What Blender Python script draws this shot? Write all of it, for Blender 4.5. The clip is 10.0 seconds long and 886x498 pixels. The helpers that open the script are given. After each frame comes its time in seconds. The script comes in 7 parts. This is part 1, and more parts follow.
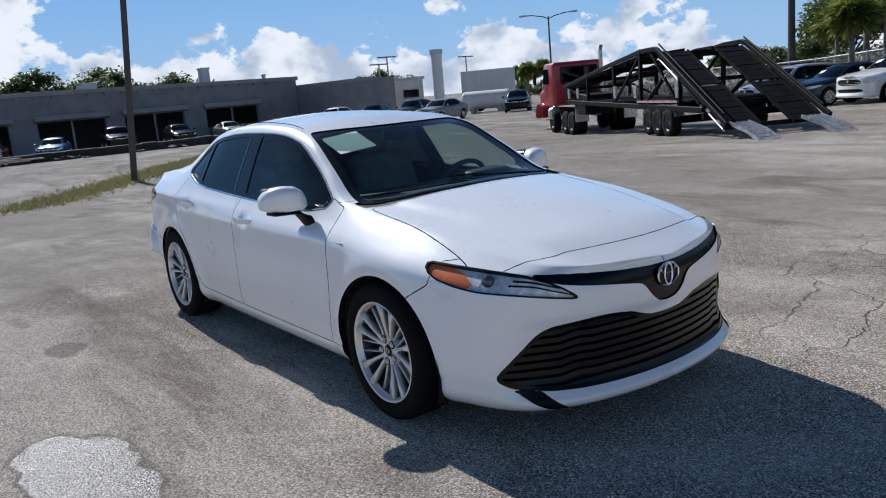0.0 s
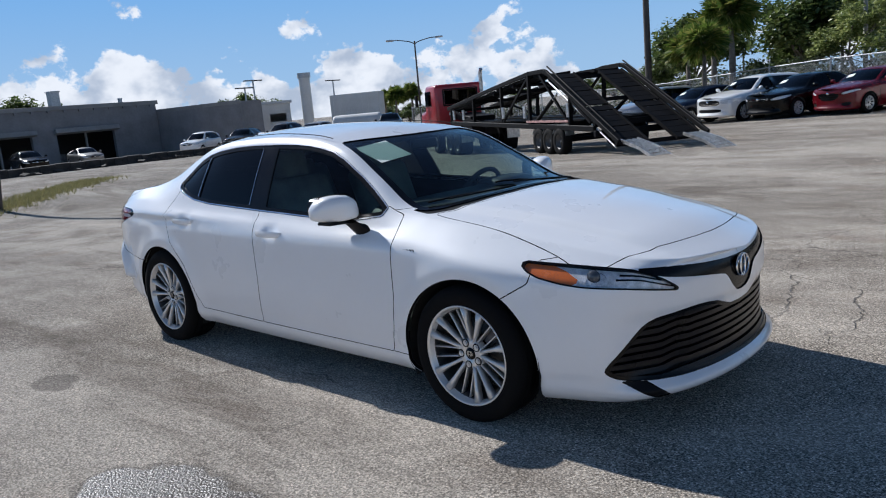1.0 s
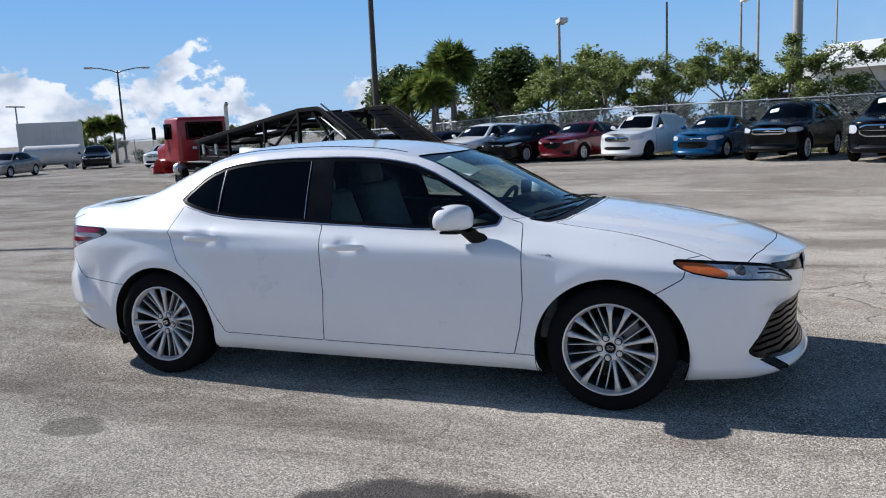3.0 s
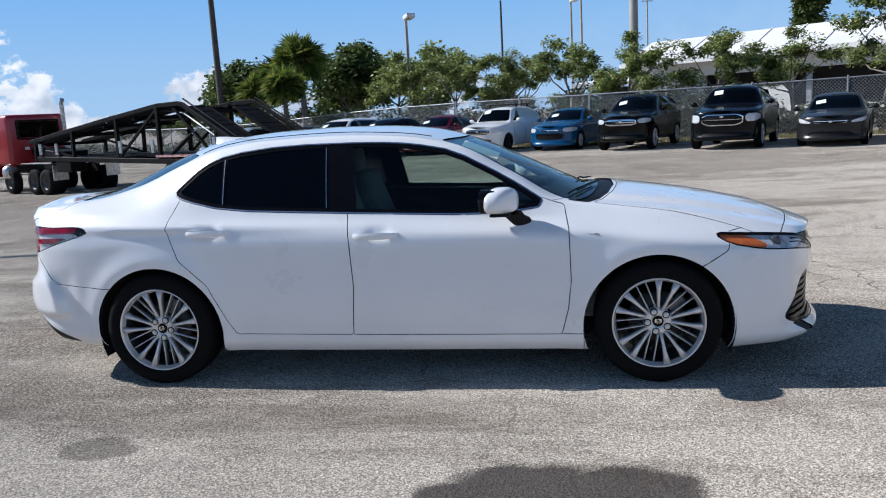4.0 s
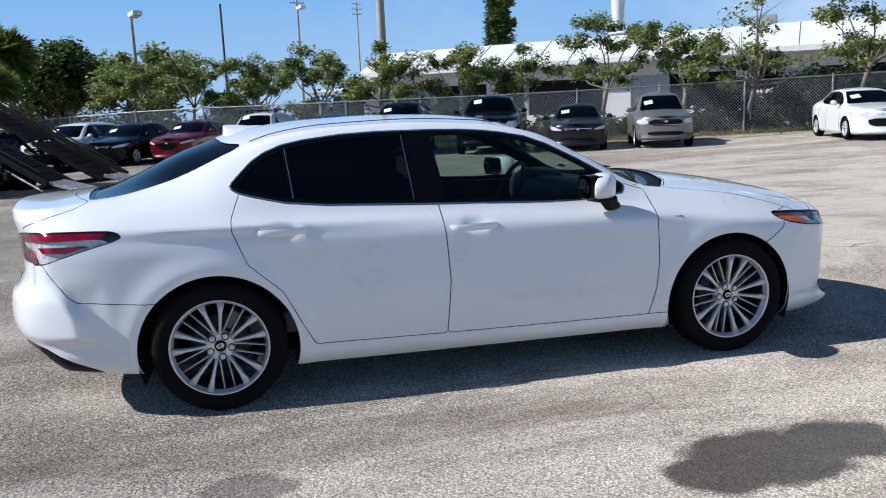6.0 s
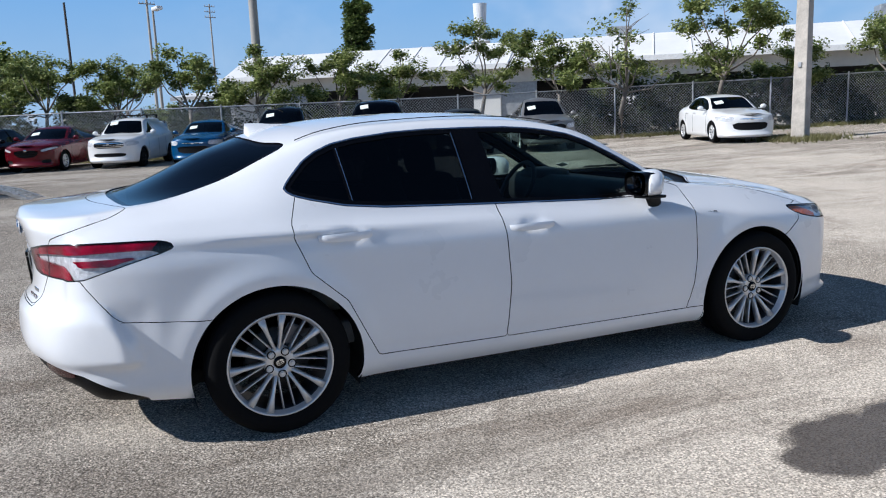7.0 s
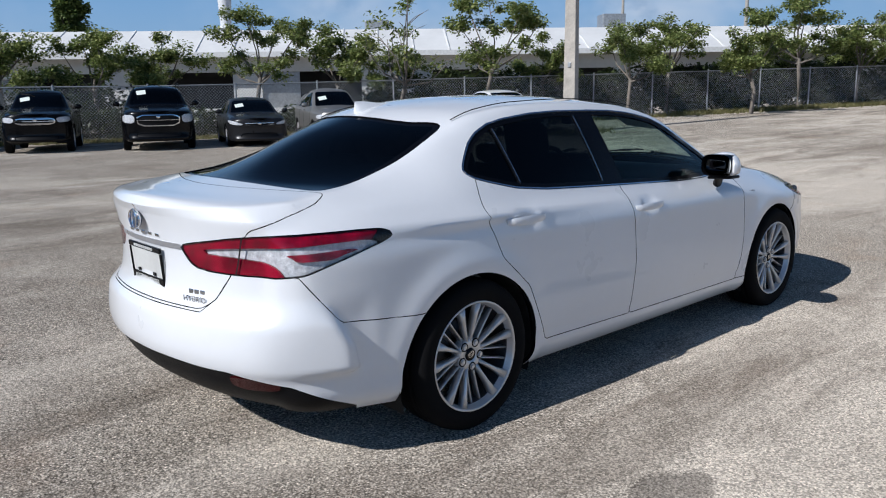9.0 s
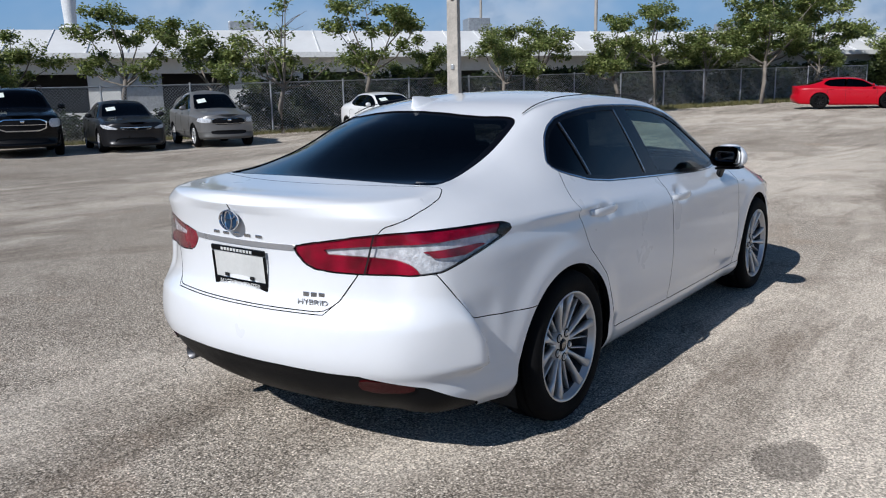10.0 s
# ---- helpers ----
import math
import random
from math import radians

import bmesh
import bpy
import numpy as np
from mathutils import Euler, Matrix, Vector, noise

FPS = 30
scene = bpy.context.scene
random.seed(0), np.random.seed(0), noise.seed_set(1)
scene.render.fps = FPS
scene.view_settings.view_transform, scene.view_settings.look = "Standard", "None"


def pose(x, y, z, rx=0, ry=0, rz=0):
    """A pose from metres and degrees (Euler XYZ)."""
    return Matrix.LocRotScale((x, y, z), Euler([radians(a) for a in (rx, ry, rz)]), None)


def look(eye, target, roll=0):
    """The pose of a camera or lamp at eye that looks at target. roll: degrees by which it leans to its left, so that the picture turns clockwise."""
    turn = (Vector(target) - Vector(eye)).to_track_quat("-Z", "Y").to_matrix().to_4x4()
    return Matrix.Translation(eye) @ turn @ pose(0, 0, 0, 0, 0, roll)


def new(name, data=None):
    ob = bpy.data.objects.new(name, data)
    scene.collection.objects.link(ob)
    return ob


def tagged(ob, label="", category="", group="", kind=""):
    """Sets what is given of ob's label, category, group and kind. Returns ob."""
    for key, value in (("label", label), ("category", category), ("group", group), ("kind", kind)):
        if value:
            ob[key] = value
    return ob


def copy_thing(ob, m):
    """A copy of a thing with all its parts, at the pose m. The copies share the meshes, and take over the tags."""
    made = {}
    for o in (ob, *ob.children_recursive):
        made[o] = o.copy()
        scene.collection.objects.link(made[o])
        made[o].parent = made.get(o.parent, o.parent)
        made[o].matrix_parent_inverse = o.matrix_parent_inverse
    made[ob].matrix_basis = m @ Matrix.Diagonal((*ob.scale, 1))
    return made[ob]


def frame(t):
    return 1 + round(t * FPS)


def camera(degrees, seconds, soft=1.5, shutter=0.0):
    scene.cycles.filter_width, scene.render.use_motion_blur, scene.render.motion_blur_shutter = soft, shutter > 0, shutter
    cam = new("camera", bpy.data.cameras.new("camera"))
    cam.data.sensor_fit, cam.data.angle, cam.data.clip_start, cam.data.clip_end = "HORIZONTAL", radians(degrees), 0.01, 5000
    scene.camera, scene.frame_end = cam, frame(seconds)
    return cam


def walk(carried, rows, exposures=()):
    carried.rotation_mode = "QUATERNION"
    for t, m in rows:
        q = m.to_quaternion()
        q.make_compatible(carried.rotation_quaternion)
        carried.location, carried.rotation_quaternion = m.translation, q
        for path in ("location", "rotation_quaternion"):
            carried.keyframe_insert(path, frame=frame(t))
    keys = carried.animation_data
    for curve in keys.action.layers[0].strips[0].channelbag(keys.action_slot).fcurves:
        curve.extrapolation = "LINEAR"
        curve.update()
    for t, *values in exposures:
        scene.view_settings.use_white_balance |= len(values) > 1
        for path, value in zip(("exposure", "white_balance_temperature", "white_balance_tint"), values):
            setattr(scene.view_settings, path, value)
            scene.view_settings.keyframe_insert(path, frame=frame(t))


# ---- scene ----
cam = camera(59.3, 10.0, 1.1)
PATH = [
    (0, (4.422, -2.678, 1.493), (2.837, -1.523, 1.101), -5.1),
    (0.5, (4.158, -3.065, 1.497), (2.677, -1.776, 1.115), -5.6),
    (1, (3.782, -3.458, 1.494), (2.424, -2.035, 1.13), -5.3),
    (1.5, (3.4, -3.875, 1.499), (2.18, -2.329, 1.154), -4.6),
    (2, (2.927, -4.178, 1.49), (1.858, -2.519, 1.168), -3.7),
    (2.5, (2.489, -4.512, 1.506), (1.592, -2.752, 1.194), -2.8),
    (4, (0.929, -4.984, 1.477), (0.622, -3.037, 1.136), -3.2),
    (4.5, (0.335, -4.98, 1.484), (0.226, -3.016, 1.122), -3.2),
    (5, (-0.196, -4.998, 1.488), (-0.122, -3.033, 1.126), -2.9),
    (6.5, (-1.558, -4.54, 1.431), (-0.966, -2.661, 1.085), -2.3),
    (7, (-2.031, -4.317, 1.436), (-1.269, -2.501, 1.086), -2.3),
    (7.5, (-2.478, -4.137, 1.448), (-1.563, -2.394, 1.095), -2.1),
    (8, (-2.875, -3.795, 1.439), (-1.821, -2.135, 1.076), -1.8),
    (8.5, (-3.304, -3.481, 1.444), (-2.11, -1.921, 1.069), -1.3),
    (9, (-3.667, -3.161, 1.432), (-2.343, -1.713, 1.045), -0.9),
    (9.5, (-4.005, -2.774, 1.415), (-2.556, -1.453, 1.024), -0.8),
    (10, (-4.319, -2.416, 1.407), (-2.755, -1.231, 1.022), -1.1),
]
walk(cam, [(t, look(eye, target, roll)) for t, eye, target, roll in PATH], [(0, 0.52, 5980, 11), (2.5, 0.56, 5960, 11), (5, 0.67, 5900, 11), (6.5, 0.58, 5880, 11), (10, 0.13, 5950, 11)])

# ---- sky, clouds and sun ----
SUN_TO = Vector((-0.778, 0.074, 0.624))


def make_world():
    w = bpy.data.worlds.new("sky")
    scene.world = w
    w.use_nodes = True
    nt = w.node_tree
    N, L = nt.nodes, nt.links
    N.clear()
    out, bg = N.new("ShaderNodeOutputWorld"), N.new("ShaderNodeBackground")
    sky = N.new("ShaderNodeTexSky")
    sky.sky_type, sky.sun_disc = "NISHITA", False
    sky.sun_elevation, sky.sun_rotation = math.asin(SUN_TO.z), math.atan2(SUN_TO.x, SUN_TO.y)
    sky.air_density, sky.dust_density, sky.ozone_density = 1.0, 0.3, 4.0
    co = N.new("ShaderNodeTexCoord")
    lift = N.new("ShaderNodeVectorMath")
    lift.operation = "ADD"
    lift.inputs[1].default_value = (0, 0, 0.2)
    L.new(co.outputs["Generated"], lift.inputs[0])
    nrm = N.new("ShaderNodeVectorMath")
    nrm.operation = "NORMALIZE"
    L.new(lift.outputs[0], nrm.inputs[0])
    L.new(nrm.outputs[0], sky.inputs[0])
    sep = N.new("ShaderNodeSeparateXYZ")
    L.new(co.outputs["Generated"], sep.inputs[0])

    def math_(op, a, b=None, c=None, clamp=False):
        m = N.new("ShaderNodeMath")
        m.operation, m.use_clamp = op, clamp
        for i, v in enumerate((a, b, c)):
            if v is None:
                continue
            if isinstance(v, (int, float)):
                m.inputs[i].default_value = v
            else:
                L.new(v, m.inputs[i])
        return m.outputs[0]

    def step(v, lo, hi):
        m = N.new("ShaderNodeMapRange")
        m.interpolation_type = "SMOOTHSTEP"
        L.new(v, m.inputs[0])
        m.inputs[1].default_value, m.inputs[2].default_value = lo, hi
        return m.outputs[0]

    mp = N.new("ShaderNodeMapping")
    mp.inputs["Scale"].default_value = (1, 1, 1.35)
    L.new(co.outputs["Generated"], mp.inputs[0])

    def noise_(scale, detail, rough, offset):
        m2 = N.new("ShaderNodeMapping")
        m2.inputs["Location"].default_value = offset
        L.new(mp.outputs[0], m2.inputs[0])
        t = N.new("ShaderNodeTexNoise")
        t.inputs["Scale"].default_value, t.inputs["Detail"].default_value, t.inputs["Roughness"].default_value = scale, detail, rough
        L.new(m2.outputs[0], t.inputs["Vector"])
        return t.outputs["Fac"]
    z = sep.outputs[2]
    # cumulus heaped over the horizon, more of it towards the sun's side
    big, fine = noise_(9.0, 3, 0.5, (3.1, 0.4, 0)), noise_(17, 6, 0.6, (0.2, 5.0, 0.3))
    toward = math_("ADD", math_("MULTIPLY", sep.outputs[0], -0.115), math_("MULTIPLY", sep.outputs[1], -0.06))
    dens = math_("ADD", math_("MULTIPLY", big, 0.5), math_("MULTIPLY", fine, 0.5))
    dens = math_("ADD", dens, toward)
    falloff = math_("ADD", math_("MULTIPLY", z, -1.75), 0.142)
    cover = step(math_("ADD", dens, falloff), 0.575, 0.615)
    cover = math_("MULTIPLY", cover, step(z, 0.42, 0.2))
    thin = math_("MULTIPLY", step(noise_(2.2, 5, 0.62, (7, 2, 1)), 0.40, 0.72), step(sep.outputs[0], -0.2, 0.9))
    thin = math_("MULTIPLY", math_("MULTIPLY", thin, 0.75), step(z, 0.42, 0.18))
    cover = math_("MAXIMUM", cover, thin)
    shade = noise_(17, 4, 0.5, (0.2, 5.0, 0.36))
    ramp = N.new("ShaderNodeMix")
    ramp.data_type = "RGBA"
    ramp.inputs[6].default_value, ramp.inputs[7].default_value = (4.4, 5.0, 5.9, 1), (8.6, 8.7, 8.8, 1)
    L.new(step(math_("ADD", shade, math_("MULTIPLY", z, 0.7)), 0.36, 0.62), ramp.inputs[0])
    mix = N.new("ShaderNodeMix")
    mix.data_type = "RGBA"
    L.new(cover, mix.inputs[0])
    tone = N.new("ShaderNodeMix")
    tone.data_type, tone.blend_type = "RGBA", "MULTIPLY"
    tone.inputs[0].default_value, tone.inputs[7].default_value = 1.0, (0.46, 0.50, 0.56, 1)
    L.new(sky.outputs[0], tone.inputs[6])
    veil = N.new("ShaderNodeMix")
    veil.data_type = "RGBA"
    haze = N.new("ShaderNodeMix")
    haze.data_type = "RGBA"
    haze.inputs[6].default_value, haze.inputs[7].default_value = (1.75, 4.2, 7.6, 1), (3.7, 5.5, 7.4, 1)
    L.new(step(z, 0.22, 0.0), haze.inputs[0])
    L.new(haze.outputs[2], veil.inputs[7])
    L.new(math_("ADD", math_("MULTIPLY", step(z, 0.48, 0.17), 0.86), 0.06), veil.inputs[0])
    L.new(tone.outputs[2], veil.inputs[6])
    L.new(veil.outputs[2], mix.inputs[6])
    L.new(ramp.outputs[2], mix.inputs[7])
    L.new(mix.outputs[2], bg.inputs[0])
    bg.inputs[1].default_value = 0.071
    L.new(bg.outputs[0], out.inputs[0])


make_world()
sun = new("sun", bpy.data.lights.new("sun", "SUN"))
sun.data.energy, sun.data.angle, sun.data.color = 4.05, radians(0.53), (1.0, 0.955, 0.88)
sun.matrix_world = SUN_TO.to_track_quat("Z", "Y").to_matrix().to_4x4()

# ---- materials ----
MATS = {}


def material(name):
    m = bpy.data.materials.new(name)
    m.use_nodes = True
    return m, m.node_tree.nodes, m.node_tree.links, m.node_tree.nodes["Principled BSDF"]


def ramp_node(N, stops):
    r = N.new("ShaderNodeValToRGB")
    e = r.color_ramp.elements
    while len(e) < len(stops):
        e.new(0.5)
    for el, (p, c) in zip(e, stops):
        el.position, el.color = p, (*c, 1) if len(c) == 3 else c
    return r


def noise_node(N, L, vec, scale, detail=4, rough=0.55, distortion=0.0):
    t = N.new("ShaderNodeTexNoise")
    t.inputs["Scale"].default_value, t.inputs["Detail"].default_value = scale, detail
    t.inputs["Roughness"].default_value, t.inputs["Distortion"].default_value = rough, distortion
    if vec is not None:
        L.new(vec, t.inputs["Vector"])
    return t


def plain(name, color, rough=0.5, metal=0.0, coat=0.0, vary=0.06, scale=8.0, bump=0.0, bump_scale=60.0, spec=0.5, world=False):
    """A surface with mottling at two scales and fine relief."""
    if name in MATS:
        return MATS[name]
    m, N, L, b = material(name)
    co = N.new("ShaderNodeTexCoord")
    vec = co.outputs["Object"]
    if world:
        vec = N.new("ShaderNodeNewGeometry").outputs["Position"]
    a, f = noise_node(N, L, vec, scale), noise_node(N, L, vec, scale * 9, 3)
    add = N.new("ShaderNodeMath")
    add.operation = "MULTIPLY_ADD"
    add.inputs[1].default_value = 0.35
    L.new(f.outputs["Fac"], add.inputs[0])
    L.new(a.outputs["Fac"], add.inputs[2])
    lo, hi = [max(0, c * (1 - vary * 2)) for c in color], [min(1, c * (1 + vary * 2)) for c in color]
    r = ramp_node(N, [(0.45, lo), (0.95, hi)])
    L.new(add.outputs[0], r.inputs[0])
    L.new(r.outputs[0], b.inputs["Base Color"])
    rr = N.new("ShaderNodeMapRange")
    L.new(a.outputs["Fac"], rr.inputs[0])
    rr.inputs[1].default_value, rr.inputs[2].default_value = 0.3, 0.7
    rr.inputs[3].default_value, rr.inputs[4].default_value = max(0.02, rough * 0.88), min(1, rough * 1.12)
    L.new(rr.outputs[0], b.inputs["Roughness"])
    b.inputs["Metallic"].default_value = metal
    b.inputs["Coat Weight"].default_value, b.inputs["Coat Roughness"].default_value = coat, 0.03
    b.inputs["Specular IOR Level"].default_value = spec
    if bump:
        h = noise_node(N, L, vec, bump_scale, 5)
        bp = N.new("ShaderNodeBump")
        bp.inputs["Strength"].default_value, bp.inputs["Distance"].default_value = bump, 0.01
        L.new(h.outputs["Fac"], bp.inputs["Height"])
        L.new(bp.outputs[0], b.inputs["Normal"])
    MATS[name] = m
    return m


def glass(name, tint, ior=1.5, rough=0.0):
    """Clear or tinted sheet glass: what passes is tinted, what glances off is gloss."""
    if name in MATS:
        return MATS[name]
    m, N, L, b = material(name)
    N.remove(b)
    tr, gl, mx, lw, pw, ma = (N.new("ShaderNode" + k) for k in ("BsdfTransparent", "BsdfGlossy", "MixShader", "LayerWeight", "Math", "Math"))
    tr.inputs[0].default_value = (*tint, 1)
    gl.inputs["Roughness"].default_value = rough
    f0 = ((ior - 1) / (ior + 1)) ** 2 * 0.75
    pw.operation, ma.operation = "POWER", "MULTIPLY_ADD"
    pw.inputs[1].default_value, ma.inputs[1].default_value, ma.inputs[2].default_value = 5.0, 1 - f0, f0
    L.new(lw.outputs["Facing"], pw.inputs[0])
    L.new(pw.outputs[0], ma.inputs[0])
    L.new(ma.outputs[0], mx.inputs[0])
    L.new(tr.outputs[0], mx.inputs[1])
    L.new(gl.outputs[0], mx.inputs[2])
    L.new(mx.outputs[0], N["Material Output"].inputs[0])
    MATS[name] = m
    return m


def paint(name, color, rough=0.3, flake=0.0, metal=0.0, coat=1.0, spec=0.5):
    return plain(name, color, rough, metal, coat, 0.008 + flake, 3.0, spec=spec)


WHITE = paint("pearl_white_paint", (0.79, 0.80, 0.82), 0.30)
BLACKTRIM = plain("black_gloss_trim", (0.003, 0.003, 0.004), 0.2, spec=0.2)
BLACKPLASTIC = plain("black_textured_plastic", (0.006, 0.006, 0.007), 0.5, bump=0.08, bump_scale=400, spec=0.18)
DARKVOID = plain("dark_cavity", (0.006, 0.006, 0.006), 0.9)
RUBBER = plain("tyre_rubber", (0.006, 0.006, 0.0065), 0.85, vary=0.15, bump=0.1, bump_scale=90, spec=0.12)
TRIMCHROME = plain("bright_trim", (0.8, 0.8, 0.82), 0.22, 1.0, vary=0.02)
GRILLEBAR = plain("gloss_black_plastic", (0.006, 0.0065, 0.009), 0.3, spec=0.22, bump=0.02, bump_scale=200)
# near-black base puts a dark reflection into the mirror's colour
MIRROR = plain("darkened_mirror", (0.035, 0.04, 0.045), 0.04, 1.0, vary=0.01)
CHROME = plain("chrome", (0.75, 0.76, 0.78), 0.08, 1.0, vary=0.01)
SMOKECHROME = plain("dull_chrome", (0.12, 0.125, 0.135), 0.35, 0.6, vary=0.1, scale=60)
ALLOY = plain("machined_silver_alloy", (0.66, 0.655, 0.65), 0.32, 0.55, vary=0.04)
ALLOYDARK = plain("grey_alloy", (0.13, 0.13, 0.14), 0.4, 0.7)
DISC = plain("brake_disc_steel", (0.07, 0.068, 0.066), 0.5, 0.8)
JOINT = plain("black_joint_rubber", (0.004, 0.004, 0.005), 0.9, spec=0.05)
GLASS = glass("windscreen_glass", (0.62, 0.74, 0.70))
GLASSSIDE = glass("side_glass", (0.58, 0.68, 0.65))
GLASSDARK = glass("privacy_glass", (0.030, 0.034, 0.040))
GLASSCLEAR = glass("clear_lens", (0.92, 0.93, 0.95), 1.45)
AMBER = plain("amber_reflector", (0.75, 0.17, 0.03), 0.25, coat=0.6)
REDLENS = plain("red_lamp_plastic", (0.27, 0.002, 0.02), 0.08, coat=0.3, spec=0.2, vary=0.35, scale=14)
HEADLAMP = plain("bright_lamp_reflector", (0.78, 0.79, 0.80), 0.25, 0.1, vary=0.2, scale=30)
PROJECTOR = plain("grey_lens_glass", (0.05, 0.055, 0.065), 0.08, spec=0.8)
SILVERLAMP = plain("lamp_reflector", (0.86, 0.86, 0.88), 0.25, 0.05, vary=0.25, scale=38, bump=0.5, bump_scale=90)
INTERIOR = plain("grey_upholstery", (0.21, 0.215, 0.21), 0.7, vary=0.15)
DASH = plain("dashboard_vinyl", (0.02, 0.02, 0.022), 0.6, bump=0.05, bump_scale=300)
PAPER = plain("white_paper", (0.75, 0.8, 0.74), 0.8, vary=0.05, scale=30)
PLATE = plain("white_plate", (0.62, 0.62, 0.60), 0.4)
CONCRETE = plain("cast_concrete", (0.46, 0.42, 0.37), 0.85, vary=0.15, scale=2.5, bump=0.25, bump_scale=30)
GALV = plain("galvanised_steel", (0.42, 0.43, 0.44), 0.45, 0.7, vary=0.12)
BLACKSTEEL = plain("black_painted_steel", (0.004, 0.004, 0.005), 0.6, vary=0.4, scale=3, bump=0.1, spec=0.1)
ALUMINIUM = plain("worn_aluminium", (0.62, 0.62, 0.62), 0.35, 0.85, vary=0.2, scale=12)
# ---- car bodies: a skin over plan outline, belt, roof rail and spine, cut into panels ----
def curve(keys):
    """A monotone cubic through (s, value) keys."""
    k = sorted(keys)
    xs, ys = np.array([a for a, b in k], float), np.array([b for a, b in k], float)
    d = np.diff(ys) / np.diff(xs)
    m = np.zeros(len(xs))
    m[0], m[-1] = d[0], d[-1]
    for i in range(1, len(xs) - 1):
        if d[i - 1] * d[i] > 0:
            w1, w2 = 2 * (xs[i + 1] - xs[i]) + xs[i] - xs[i - 1], xs[i + 1] - xs[i] + 2 * (xs[i] - xs[i - 1])
            m[i] = (w1 + w2) / (w1 / d[i - 1] + w2 / d[i])

    def value(q):
        q = np.clip(np.asarray(q, float), xs[0], xs[-1])
        i = np.clip(np.searchsorted(xs, q) - 1, 0, len(xs) - 2)
        h = xs[i + 1] - xs[i]
        t = (q - xs[i]) / h
        return ((1 + 2 * t) * (1 - t) ** 2 * ys[i] + t * (1 - t) ** 2 * h * m[i]
                + t * t * (3 - 2 * t) * ys[i + 1] + t * t * (t - 1) * h * m[i + 1])
    return value


def outline_of(points, n):
    """Even samples round a plan outline, nose centre to tail centre: x, y, arc, normals."""
    p = np.array(points, float)
    s = np.r_[0, np.cumsum(np.hypot(*np.diff(p, axis=0).T))]
    # Catmull-Rom through the points
    ext = np.vstack([[p[1][0], -p[1][1]], p, [p[-2][0], -p[-2][1]]])
    out = []
    for i in range(len(p) - 1):
        a, b, c, d = ext[i:i + 4]
        t = np.linspace(0, 1, 60, endpoint=False)[:, None]
        out.append(0.5 * (2 * b + (c - a) * t + (2 * a - 5 * b + 4 * c - d) * t * t + (3 * b - a - 3 * c + d) * t ** 3))
    q = np.vstack(out + [p[-1:]])
    s = np.r_[0, np.cumsum(np.hypot(*np.diff(q, axis=0).T))]
    a = np.linspace(0, s[-1], n)
    x, y = np.interp(a, s, q[:, 0]), np.interp(a, s, q[:, 1])
    tx, ty = np.gradient(x), np.gradient(y)
    tl = np.hypot(tx, ty)
    nx, ny = -ty / tl, tx / tl
    flip = np.where(nx * np.sign(x) + ny * 2 < 0, -1, 1)
    return x, np.maximum(y, 0), a, nx * flip, np.where((a == 0) | (a == s[-1]), 0, ny * flip)


def smooth(e0, e1, v):
    t = np.clip((v - e0) / (e1 - e0), 0, 1)
    return t * t * (3 - 2 * t)


